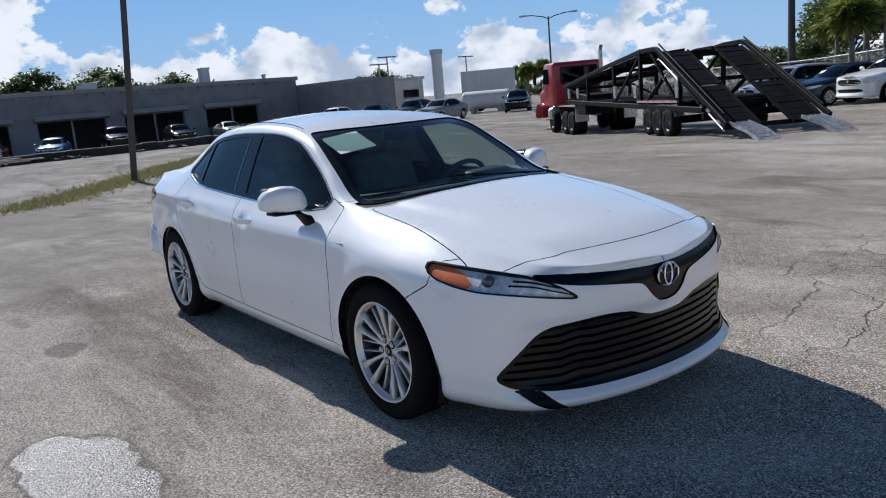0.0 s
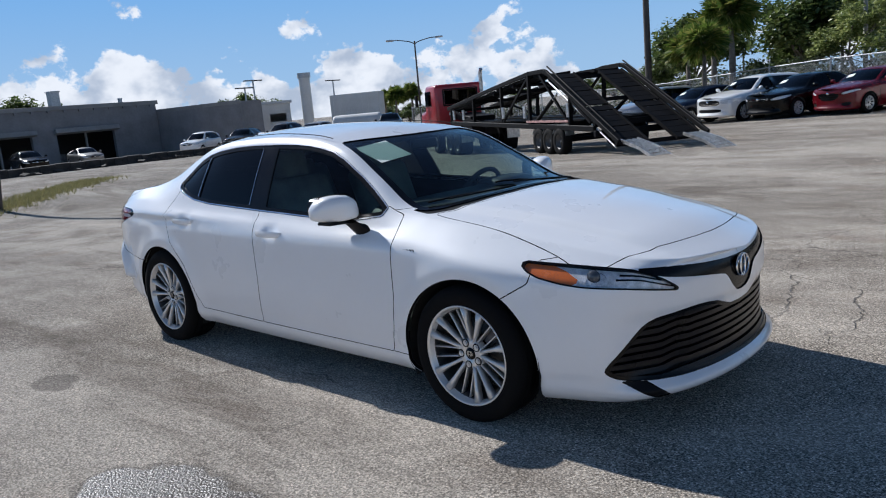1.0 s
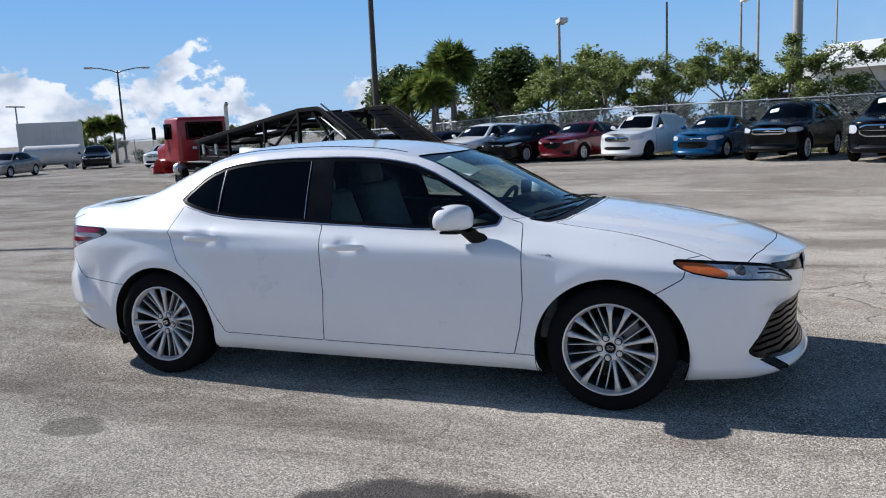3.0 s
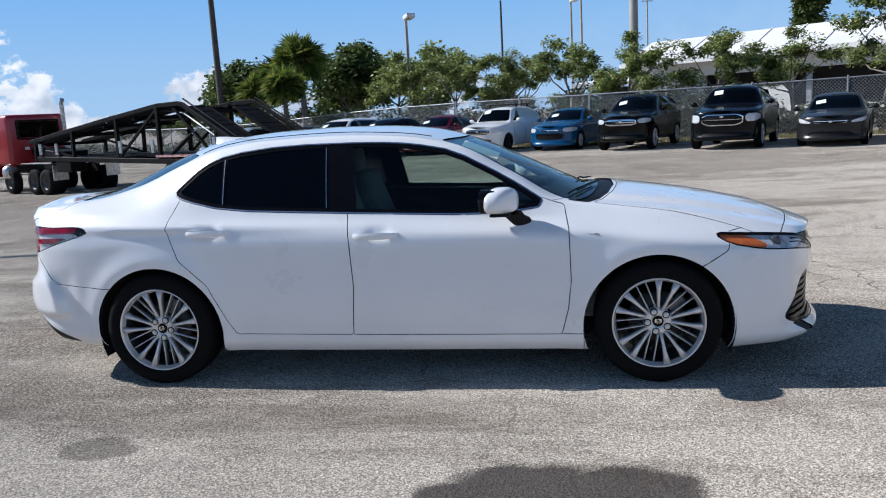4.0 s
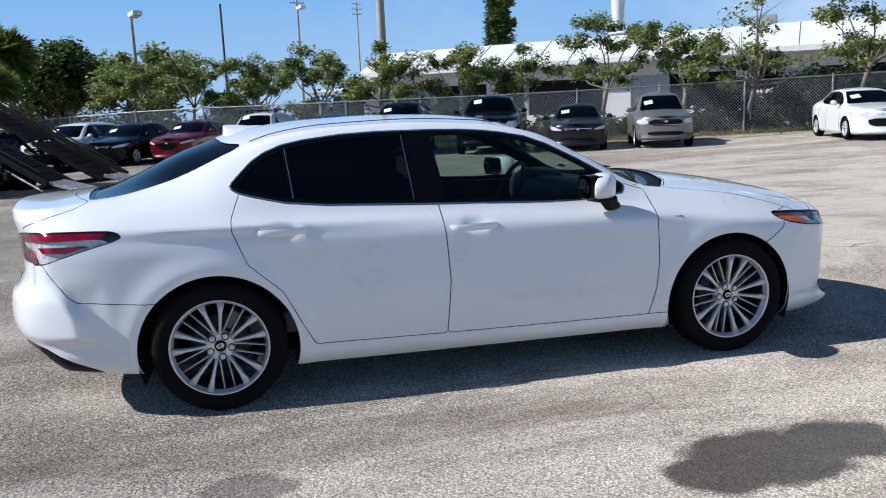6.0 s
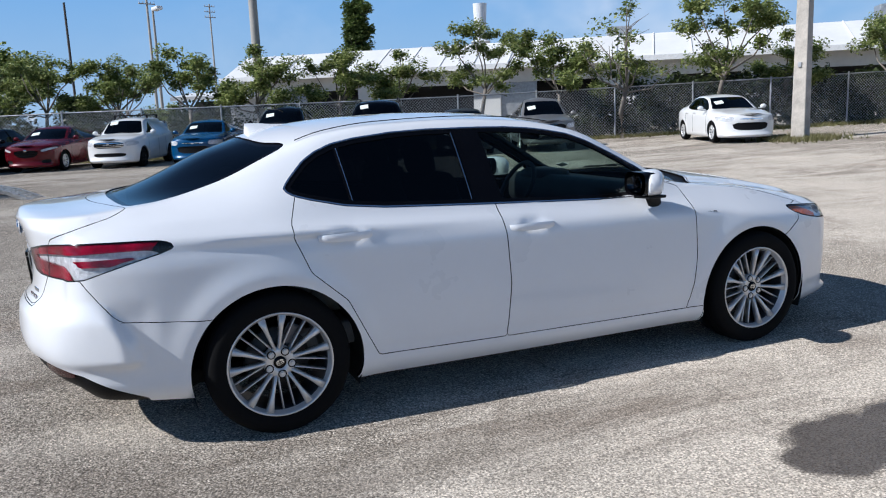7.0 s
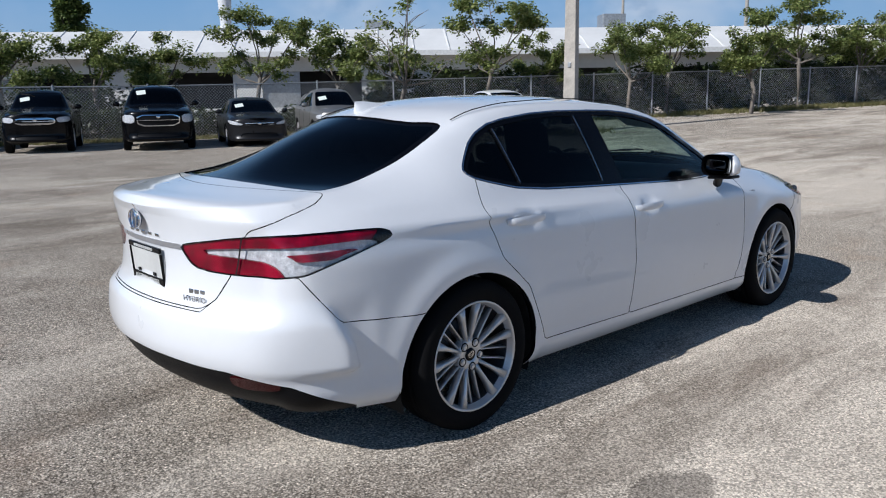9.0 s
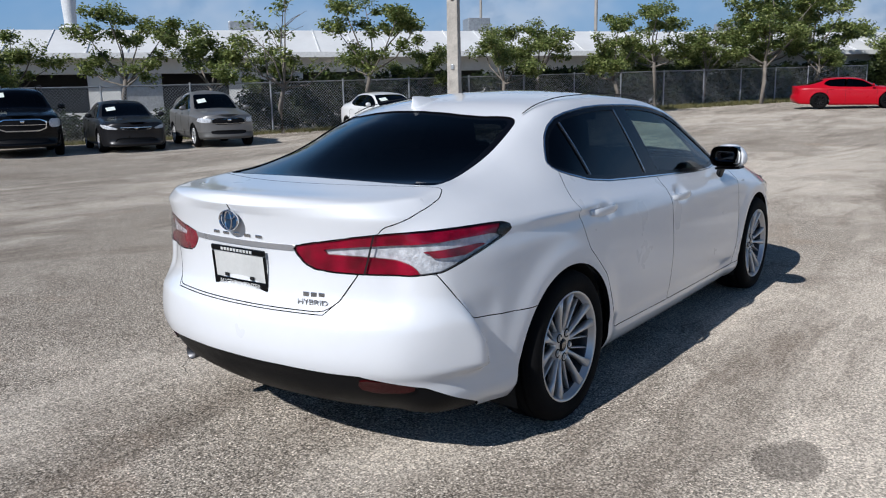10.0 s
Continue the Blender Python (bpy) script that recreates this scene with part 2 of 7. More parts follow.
def car_skin(sp):
    """One half of a body (y > 0), as arrays: vertices (x, y, z, normal, arc, row) and quads."""
    n, nl, ns, nt = sp["grid"]
    x, y, a, nx, ny = outline_of(sp["outline"], n)
    zb, zs = curve(sp["bottom"])(x), curve(sp["belt"])(x)
    yc = np.minimum(curve(sp["rail_y"])(x), 0.82 * y)
    zc, xs = curve(sp["rail_z"])(x), curve(sp["spine_x"])(x)
    zp = curve(sp["spine_z"])(xs)
    wf, wr = smooth(0.35, 0.85, nx), smooth(0.35, 0.85, -nx)
    v = np.linspace(0, 1, nl)
    v = v + 0.02 * np.sin(2 * np.pi * v)
    side, nose, tail = (curve(sp[k])(v) for k in ("side", "nose", "tail"))
    inset = (1 - wf - wr)[:, None] * side + wf[:, None] * nose + wr[:, None] * tail
    z = zb[:, None] + (zs - zb)[:, None] * v
    for wx, wr_, amount in sp["flares"]:
        d = np.hypot(x[:, None] - wx, z - sp["wheel_z"])
        inset = inset - amount * np.exp(-((d - wr_ - 0.02) / 0.07) ** 2) * (ny > 0.5)[:, None]
    low = np.dstack([x[:, None] - nx[:, None] * inset, np.maximum(y[:, None] - ny[:, None] * inset, 0), z])
    low[0, :, 1] = low[-1, :, 1] = 0
    s0 = low[:, -1]
    c = np.c_[np.where(np.abs(x) > 1e9, x, s0[:, 0] * 0.6 + x * 0.4), yc, zc]
    p = np.c_[xs, 0 * xs, zp]
    rows = []
    # flank: belt to roof rail, slightly bowed
    r = sp.get("rail_round", 0.16)
    for t in np.linspace(0, 1, ns + 1)[1:]:
        q = s0 + (c - s0) * t
        bow = sp.get("bow", 0.03) * 4 * t * (1 - t)
        q = q + np.c_[0 * x, bow * np.minimum(1, (zc - zs) / 0.35), 0 * x]
        rows.append(q)
    # top: rail to spine, crowned
    for t in np.linspace(0, 1, nt + 1)[1:]:
        q = c + (p - c) * t
        k = np.sin(t * np.pi / 2)
        q[:, 0] = c[:, 0] + (p[:, 0] - c[:, 0]) * k
        q[:, 2] = c[:, 2] + (p[:, 2] - c[:, 2]) * k
        rows.append(q)
    up = np.stack(rows, 1)
    g = np.concatenate([low, up], 1)
    # soften the rail and the belt, across the section only
    for _ in range(sp.get("soften", 3)):
        m = g.copy()
        for j in list(range(nl - 2, nl + 1)) + list(range(nl + ns - 4, nl + ns + 3)):
            m[:, j] = 0.5 * g[:, j] + 0.25 * (g[:, j - 1] + g[:, j + 1])
        g = m
    for bump in sp.get("relief", ()):
        g = bump(g)
    du, dv = np.gradient(g, axis=0), np.gradient(g, axis=1)
    nn = np.cross(du, dv)
    ln = np.linalg.norm(nn, axis=2, keepdims=True)
    flat = nn / np.maximum(ln, 1e-9)
    for e, k in ((0, 1), (-1, -2)):
        bad = ln[e, :, 0] < 1e-8
        flat[e][bad] = flat[k][bad]
    for _ in range(sp.get("calm", 1)):
        flat[1:-1, 1:-1] = 0.4 * flat[1:-1, 1:-1] + 0.15 * (flat[:-2, 1:-1] + flat[2:, 1:-1] + flat[1:-1, :-2] + flat[1:-1, 2:])
    for e in (0, -1):
        flat[e, :, 1] = 0
    flat[:, -1, 1] = 0
    flat = flat / np.maximum(np.linalg.norm(flat, axis=2, keepdims=True), 1e-9)
    rowsj = np.broadcast_to(np.arange(g.shape[1])[None, :, None], g.shape[:2] + (1,))
    arc = np.broadcast_to(a[:, None, None], g.shape[:2] + (1,))
    V = np.concatenate([g, flat, arc, rowsj], 2).reshape(-1, 8)
    h = g.shape[1]
    i, j = np.meshgrid(np.arange(n - 1), np.arange(h - 1), indexing="ij")
    q = (i * h + j).ravel()
    F = np.c_[q, q + 1, q + h + 1, q + h].tolist()
    return V, F


def cut(M, f):
    """Split a mesh where f (per vertex) crosses zero: the part below, the part above."""
    V, F = M
    f = np.where(np.abs(f) < 1e-7, 1e-7, f)
    pos = f > 0
    extra, seen, ins, outs = [], {}, [], []
    base = len(V)

    def edge(a, b):
        key = (a, b) if a < b else (b, a)
        if key not in seen:
            a, b = key
            t = f[a] / (f[a] - f[b])
            seen[key] = base + len(extra)
            extra.append(V[a] + (V[b] - V[a]) * t)
        return seen[key]
    pl = pos.tolist()
    for q in F:
        k = sum(pl[i] for i in q)
        if k == 0:
            ins.append(q)
        elif k == len(q):
            outs.append(q)
        else:
            fi, fo = [], []
            for n_, a in enumerate(q):
                b = q[(n_ + 1) % len(q)]
                (fo if pl[a] else fi).append(a)
                if pl[a] != pl[b]:
                    e = edge(a, b)
                    fi.append(e)
                    fo.append(e)
            if len(fi) > 2:
                ins.append(fi)
            if len(fo) > 2:
                outs.append(fo)
    W = np.vstack([V, extra]) if extra else V
    return compact((W, ins)), compact((W, outs))


def compact(M):
    V, F = M
    if not F:
        return V[:0], []
    used = np.unique(np.concatenate([np.asarray(q) for q in F]))
    back = np.full(len(V), -1)
    back[used] = np.arange(len(used))
    return V[used], [[int(back[i]) for i in q] for q in F]


def inside(P, poly):
    """Signed distance to a closed polygon, negative inside."""
    poly = np.array(poly, float)
    nxt = np.roll(poly, -1, 0)
    best = np.full(len(P), 1e9)
    odd = np.zeros(len(P), bool)
    for (ax, ay), (bx, by) in zip(poly, nxt):
        ex, ey = bx - ax, by - ay
        wx, wy = P[:, 0] - ax, P[:, 1] - ay
        t = np.clip((wx * ex + wy * ey) / max(ex * ex + ey * ey, 1e-12), 0, 1)
        best = np.minimum(best, np.hypot(wx - t * ex, wy - t * ey))
        if abs(ey) > 1e-12:
            hit = ((ay > P[:, 1]) != (by > P[:, 1])) & (P[:, 0] < ax + ex * (P[:, 1] - ay) / ey)
            odd ^= hit
    return np.where(odd, -best, best)


def rounded(points, steps=5):
    """A closed polygon with each corner eased (Chaikin)."""
    p = np.array(points, float)
    for _ in range(2 if steps > 3 else 1):
        q = np.roll(p, -1, 0)
        p = np.stack([0.78 * p + 0.22 * q, 0.22 * p + 0.78 * q], 1).reshape(-1, 2)
    return p
def hood_relief(g):
    """Two long creases on the bonnet and a shoulder crease along the flanks."""
    x, y, z = g[:, :, 0], g[:, :, 1], g[:, :, 2]
    m = smooth(1.0, 1.25, x) * smooth(2.3, 2.0, x) * (z > 0.72)
    line = 0.40 + 0.13 * (2.2 - x)
    g[:, :, 2] += 0.018 * m * smooth(line + 0.05, line - 0.01, y) * smooth(0.0, 0.2, y + 0.2)
    side = smooth(-2.2, -1.5, x) * smooth(0.9, -0.9, x) * (y > 0.6)
    zl = 0.885 - 0.02 * x
    g[:, :, 1] += 0.009 * side * np.exp(-((z - zl - 0.010) / 0.018) ** 2) - 0.007 * side * np.exp(-((z - zl + 0.03) / 0.03) ** 2)
    # the haunch crease, deepest beside the rear handle
    hc = smooth(-1.62, -1.22, x) * smooth(-.85, -1.1, x) * (y > 0.6)
    g[:, :, 1] += hc * (0.008 * np.exp(-((z - .916) / 0.012) ** 2) - 0.009 * np.exp(-((z - .893) / 0.010) ** 2))
    # shallow cups behind the door handles
    for hx, hz in ((-.080, .850), (-1.063, .893)):
        g[:, :, 1] -= .016 * np.exp(-((x - hx) / .062) ** 4 - ((z - hz) / .030) ** 2) * (y > .6)
    # the haunches tuck in over the rear lamps
    g[:, :, 1] -= .006 * smooth(-1.5, -1.85, x) * smooth(.80, .90, z) * smooth(1.06, .96, z) * smooth(.45, .72, y)
    # rear bumper: a fuller middle with an edge sweeping round the corner
    edge = np.interp(z, (.40, .43, .526, .608, .70, .79), (-2.02, -1.985, -2.01, -2.06, -2.12, -2.19))
    rb = smooth(.72, .60, z) * smooth(.395, .43, z) * smooth(-1.90, -1.99, x)
    out = np.clip((x + 2.46) / .40, 0, 1)
    lip = np.clip((edge - x) / .03, 0, 1) * out ** 2.5
    ln = np.maximum(np.hypot(x, y * 1.6), 1e-6)
    g[:, :, 0] += .012 * rb * smooth(.0, .06, edge - x) * x / ln
    g[:, :, 1] += rb * (.046 * lip - .010 * smooth(.06, -.02, edge - x)) * (y > 1e-6)
    return g


SEDAN = dict(
    grid=(330, 50, 16, 28),
    outline=[(2.40, 0), (2.375, .28), (2.30, .53), (2.17, .715), (1.95, .82), (1.6, .875), (1.0, .893), (0, .90), (-1, .898),
             (-1.5, .892), (-2.0, .855), (-2.28, .745), (-2.42, .53), (-2.49, .26), (-2.51, 0)],
    bottom=[(2.4, .165), (1.8, .165), (1.0, .172), (-1.0, .185), (-1.8, .215), (-2.1, .232), (-2.51, .262)],
    belt=[(2.4, .728), (2.30, .736), (2.17, .75), (1.95, .772), (1.6, .815), (1.2, .865), (.9, .895), (.5, .905), (-.4, .935), (-1.0, .97),
          (-1.4, .995), (-1.8, 1.0), (-2.2, .988), (-2.51, .985)],
    rail_y=[(2.4, .3), (2.17, .56), (1.9, .64), (1.5, .69), (1.1, .71), (.92, .715), (.64, .655), (.33, .60), (0, .575), (-.6, .567), (-1.0, .567),
            (-1.3, .575), (-1.6, .60), (-1.9, .645), (-2.2, .66), (-2.51, .5)],
    rail_z=[(2.4, .742), (2.17, .782), (1.9, .835), (1.5, .905), (1.1, .955), (.92, .985), (.64, 1.145), (.33, 1.305), (.0, 1.365), (-.4, 1.385),
            (-.8, 1.375), (-1.05, 1.345), (-1.3, 1.265), (-1.6, 1.145), (-1.85, 1.085), (-2.0, 1.070), (-2.1, 1.058), (-2.3, 1.044), (-2.4, 1.038), (-2.51, 1.022)],
    spine_x=[(2.4, 2.385), (2.30, 2.36), (2.17, 2.31), (1.95, 2.17), (1.6, 1.79), (1.0, 1.14), (.64, .80), (.2, .28), (-.3, -.3), (-1.0, -1.08), (-1.5, -1.68),
             (-1.85, -2.05), (-2.1, -2.25), (-2.3, -2.39), (-2.45, -2.455), (-2.51, -2.475)],
    spine_z=[(2.385, .742), (2.31, .772), (2.17, .82), (2.0, .86), (1.8, .905), (1.54, .95), (1.3, .985), (1.09, 1.008), (1.02, 1.04), (.27, 1.36),
             (.1, 1.398), (-.19, 1.425), (-.5, 1.433), (-.83, 1.425), (-1.2, 1.39), (-1.53, 1.30), (-2.0, 1.105), (-2.06, 1.09), (-2.2, 1.072), (-2.34, 1.063), (-2.43, 1.063), (-2.462, 1.056), (-2.475, 1.03)],
    side=[(0, .075), (.05, .04), (.12, .02), (.18, .018), (.24, .01), (.5, 0), (.75, .005), (.87, .012), (.905, .019), (.95, .046), (1, .085)],
    nose=[(0, .07), (.06, .01), (.1, .0), (.16, .03), (.3, .055), (.6, .05), (.72, .035), (.84, .036), (.94, .048), (1, .066)],
    tail=[(0, .14), (.08, .07), (.18, .025), (.33, .0), (.48, .012), (.53, .04), (.6, .065), (.75, .075), (.9, .065), (1, .05)],
    flares=[(1.4125, .388, .012), (-1.4125, .388, .015)], wheel_z=.32, relief=(hood_relief,), soften=3, bow=.01)

# ---- mesh helpers ----
def thing(name, label, category, at=None, group="", kind=""):
    ob = new(name)
    ob.empty_display_size = 0.2
    if at is not None:
        ob.matrix_world = at
    return tagged(ob, label, category, group, kind)


def link(name, mesh, mat, parent, label=""):
    for mm in mat if isinstance(mat, (list, tuple)) else (mat,):
        if mm:
            mesh.materials.append(mm)
    ob = new(name, mesh)
    if parent is not None:
        ob.parent = parent
    return tagged(ob, label)


def part(name, bm, mat, parent=None, label="", smooth_angle=None):
    """Links a bmesh as one mesh object under a thing or a part."""
    if smooth_angle is not None:
        for e in bm.edges:
            e.smooth = not (len(e.link_faces) == 2 and e.calc_face_angle(0) > radians(smooth_angle))
        for f in bm.faces:
            f.smooth = True
    me = bpy.data.meshes.new(name)
    bm.to_mesh(me)
    bm.free()
    return link(name, me, mat, parent, label)


def from_lists(name, verts, faces, mat, parent=None, label="", smooth_all=False):
    me = bpy.data.meshes.new(name)
    me.from_pydata([tuple(v) for v in verts], [], faces)
    if smooth_all:
        me.polygons.foreach_set("use_smooth", [True] * len(me.polygons))
    me.update()
    return link(name, me, mat, parent, label)


def panel(name, M, mat, parent, label="", thick=0.014, offset=0.0, sides="R"):
    """A cut piece of skin as an object: R right, L left, B both halves in one. Its rim turns inwards by thick."""
    V, F = M
    if not F:
        return None
    P, Nn = V[:, :3] - V[:, 3:6] * offset, V[:, 3:6]
    count = {}
    for q in F:
        for i, a in enumerate(q):
            b = q[(i + 1) % len(q)]
            count.setdefault((min(a, b), max(a, b)), []).append((a, b))
    rim = [v[0] for v in count.values() if len(v) == 1]
    verts, norms, faces, rims = [], [], [], []
    for sgn in ((-1,) if sides == "R" else (1,) if sides == "L" else (-1, 1)):
        base = len(verts)
        fl = np.array([1, sgn, 1])
        Ps, Ns = P * fl, Nn * fl
        verts += Ps.tolist()
        norms += Ns.tolist()
        faces += [[base + i for i in (q if sgn < 0 else q[::-1])] for q in F]
        if thick:
            for a, b in rim:
                if sides == "B" and abs(P[a][1]) < .007 and abs(P[b][1]) < .007:
                    continue
                k = len(verts)
                ia, ib = Ps[a] - Ns[a] * thick, Ps[b] - Ns[b] * thick
                e = Ps[b] - Ps[a]
                nn = np.cross(Ns[a], e) * (1 if sgn < 0 else -1)
                nn = -nn / max(np.linalg.norm(nn), 1e-9)
                verts += [Ps[a].tolist(), Ps[b].tolist(), ib.tolist(), ia.tolist()]
                norms += [nn.tolist()] * 4
                rims.append(len(faces))
                faces.append([k + 1, k, k + 3, k + 2] if sgn < 0 else [k, k + 1, k + 2, k + 3])
    me = bpy.data.meshes.new(name)
    me.from_pydata(verts, [], faces)
    if mat is WHITE:
        # the joints between the sedan's panels are black rubber
        mat = (WHITE, JOINT)
        for k in rims:
            me.polygons[k].material_index = 1
    me.polygons.foreach_set("use_smooth", [True] * len(me.polygons))
    me.update()
    me.normals_split_custom_set_from_vertices(norms)
    return link(name, me, mat, parent, label)


def box(bm, size, at=(0, 0, 0), rot=None, bevel=0.0, segs=2):
    """Adds a box to bm; returns its vertices."""
    m = Matrix.Translation(at) @ (rot.to_matrix().to_4x4() if rot is not None else Matrix()) @ Matrix.Diagonal((*size, 1))
    r = bmesh.ops.create_cube(bm, size=1, matrix=m)
    if bevel:
        es = list({e for v in r["verts"] for e in v.link_edges})
        bmesh.ops.bevel(bm, geom=es, offset=bevel, segments=segs, affect="EDGES", profile=0.5)
    return r["verts"]


def rod(bm, a, b, r1, r2=None, n=10, caps=True):
    """A round bar from a to b."""
    a, b = Vector(a), Vector(b)
    d = b - a
    m = Matrix.Translation((a + b) / 2) @ d.to_track_quat("Z", "Y").to_matrix().to_4x4()
    bmesh.ops.create_cone(bm, cap_ends=caps, segments=n, radius1=r1, radius2=r1 if r2 is None else r2, depth=d.length, matrix=m)


def beam(bm, a, b, w, h, up=(0, 0, 1), bevel=0.0):
    """A rectangular bar from a to b, w across and h along up."""
    a, b = Vector(a), Vector(b)
    d = (b - a).normalized()
    side = d.cross(Vector(up))
    side = side.normalized() if side.length > 1e-4 else Vector((1, 0, 0))
    u = side.cross(d).normalized()
    m = Matrix.Translation((a + b) / 2) @ Matrix((side, d, u)).transposed().to_4x4() @ Matrix.Diagonal((w, (b - a).length, h, 1))
    r = bmesh.ops.create_cube(bm, size=1, matrix=m)
    if bevel:
        bmesh.ops.bevel(bm, geom=list({e for v in r["verts"] for e in v.link_edges}), offset=bevel, segments=1, affect="EDGES")


def lathe(bm, profile, n=48, axis="y", at=(0, 0, 0)):
    """Turns (radius, along) points round an axis."""
    rings = []
    for r, h in profile:
        ring = []
        for i in range(n):
            t = 2 * math.pi * i / n
            c, s = r * math.cos(t), r * math.sin(t)
            p = (c, h, s) if axis == "y" else (c, s, h) if axis == "z" else (h, c, s)
            ring.append(bm.verts.new((p[0] + at[0], p[1] + at[1], p[2] + at[2])))
        rings.append(ring)
    for a, b in zip(rings, rings[1:]):
        for i in range(n):
            j = (i + 1) % n
            bm.faces.new((a[i], a[j], b[j], b[i]))
    return rings


def ball(bm, r, at, scale=(1, 1, 1), sub=2, rot=None):
    m = Matrix.Translation(at) @ (rot.to_matrix().to_4x4() if rot is not None else Matrix()) @ Matrix.Diagonal((*scale, 1))
    bmesh.ops.create_icosphere(bm, subdivisions=sub, radius=r, matrix=m)


def tube(name, pts, r, mat, parent=None, label="", res=3):
    cu = bpy.data.curves.new(name, "CURVE")
    cu.dimensions, cu.bevel_depth, cu.bevel_resolution, cu.use_fill_caps = "3D", r, res, True
    sp = cu.splines.new("POLY")
    sp.points.add(len(pts) - 1)
    for p, q in zip(sp.points, pts):
        p.co = (*q, 1)
    ob = new(name, cu)
    dg = bpy.context.evaluated_depsgraph_get()
    me = bpy.data.meshes.new_from_object(ob.evaluated_get(dg))
    bpy.data.objects.remove(ob)
    me.polygons.foreach_set("use_smooth", [True] * len(me.polygons))
    return link(name, me, mat, parent, label)


def lettering(name, words, size, m, mat, parent=None, label="", depth=0.002, stretch=1.0):
    """Raised words with the built-in font."""
    cu = bpy.data.curves.new(name, "FONT")
    cu.body, cu.size, cu.extrude, cu.align_x, cu.align_y = words, size, depth, "CENTER", "CENTER"
    ob = new(name, cu)
    dg = bpy.context.evaluated_depsgraph_get()
    me = bpy.data.meshes.new_from_object(ob.evaluated_get(dg))
    bpy.data.objects.remove(ob)
    me.transform(m @ Matrix.Diagonal((stretch, 1, 1, 1)))
    return link(name, me, mat, parent, label)

# ---- ground ----
def lot_height(x, y):
    """The lot is level round the cars, climbs gently to the east and falls to the west."""
    x = np.asarray(x, float)
    e, w = np.clip((np.minimum(x, 60) - 7.0) / 4.0, 0, None), np.clip((-32.0 - np.maximum(x, -80)) / 8.0, 0, None)
    dip = 0.30 * (1 - np.exp(-np.clip(-4.5 - x, 0, None) ** 2 / (60 + 6 * np.clip(-4.5 - x, 0, None))))
    return 0.022 * 4.0 * (np.sqrt(1 + e * e) - 1) - 0.02 * 8.0 * (np.sqrt(1 + w * w) - 1) - dip - 0.25 * np.exp(-((x + 17.0) / 7.0) ** 2)


def rise(x, y):
    return float(lot_height(x, y))


def asphalt():
    m, N, L, b = material("weathered_asphalt")
    pos = N.new("ShaderNodeNewGeometry").outputs["Position"]

    def mth(op, a, b_=None, c=None, clamp=False):
        n = N.new("ShaderNodeMath")
        n.operation, n.use_clamp = op, clamp
        for i, v in enumerate((a, b_, c)):
            if v is None:
                continue
            if isinstance(v, (int, float)):
                n.inputs[i].default_value = v
            else:
                L.new(v, n.inputs[i])
        return n.outputs[0]

    def rng(v, lo, hi, a=0.0, b_=1.0):
        n = N.new("ShaderNodeMapRange")
        n.interpolation_type = "SMOOTHSTEP"
        L.new(v, n.inputs[0])
        for i, q in zip((1, 2, 3, 4), (lo, hi, a, b_)):
            n.inputs[i].default_value = q
        return n.outputs[0]

    def mixc(f, a, c):
        n = N.new("ShaderNodeMix")
        n.data_type = "RGBA"
        for i, v in ((0, f), (6, a), (7, c)):
            if isinstance(v, tuple):
                n.inputs[i].default_value = (*v, 1)
            else:
                L.new(v, n.inputs[i])
        return n.outputs[2]
    stretch = N.new("ShaderNodeMapping")
    stretch.inputs["Rotation"].default_value = (0, 0, radians(24))
    stretch.inputs["Scale"].default_value = (0.45, 1.5, 1)
    L.new(pos, stretch.inputs[0])
    broad = noise_node(N, L, stretch.outputs[0], 0.22, 6, 0.62, 0.6).outputs["Fac"]
    mid = noise_node(N, L, pos, 1.1, 6, 0.65, 0.3).outputs["Fac"]
    grit = noise_node(N, L, pos, 95, 3, 0.7).outputs["Fac"]
    vor = N.new("ShaderNodeTexVoronoi")
    vor.inputs["Scale"].default_value = 95
    L.new(pos, vor.inputs["Vector"])
    # chippings in a grey-brown binder
    stone = ramp_node(N, [(0.0, (0.15, 0.137, 0.124)), (0.32, (0.37, 0.34, 0.305)), (0.62, (0.56, 0.52, 0.475)), (1.0, (0.86, 0.82, 0.76))])
    L.new(vor.outputs["Color"], stone.inputs[0])
    binder = mixc(rng(grit, 0.35, 0.65), (0.06, 0.053, 0.046), (0.40, 0.365, 0.32))
    col = mixc(rng(vor.outputs["Distance"], 0.25, 0.55), stone.outputs[0], binder)
    # clots of coarser stone
    clot = noise_node(N, L, pos, 48, 3, 0.75).outputs["Fac"]
    col = mixc(rng(clot, 0.56, 0.72, 0.0, 0.55), col, (0.11, 0.098, 0.086))
    col = mixc(rng(clot, 0.44, 0.30, 0.0, 0.5), col, (0.62, 0.58, 0.52))
    # pale, worn sheets of fines
    zone = N.new("ShaderNodeVectorMath")
    zone.operation = "DISTANCE"
    L.new(pos, zone.inputs[0])
    zone.inputs[1].default_value = (8.5, 4.5, 0)
    worn = rng(zone.outputs["Value"], 9.0, 4.0, 0.0, 0.13)
    pale = mth("MULTIPLY", rng(mth("ADD", mth("ADD", broad, worn), mth("MULTIPLY", mid, 0.35)), 0.625, 0.80), 0.68)
    col = mixc(pale, col, mixc(mid, (0.42, 0.39, 0.35), (0.60, 0.56, 0.51)))
    # patches where the binder has bleached, and fine dirt between
    patch = noise_node(N, L, pos, 0.55, 8, 0.7, 0.8).outputs["Fac"]
    col = mixc(rng(patch, 0.56, 0.70, 0.0, 0.30), col, (0.58, 0.52, 0.46))
    col = mixc(rng(patch, 0.47, 0.34, 0.0, 0.42), col, (0.16, 0.135, 0.115))
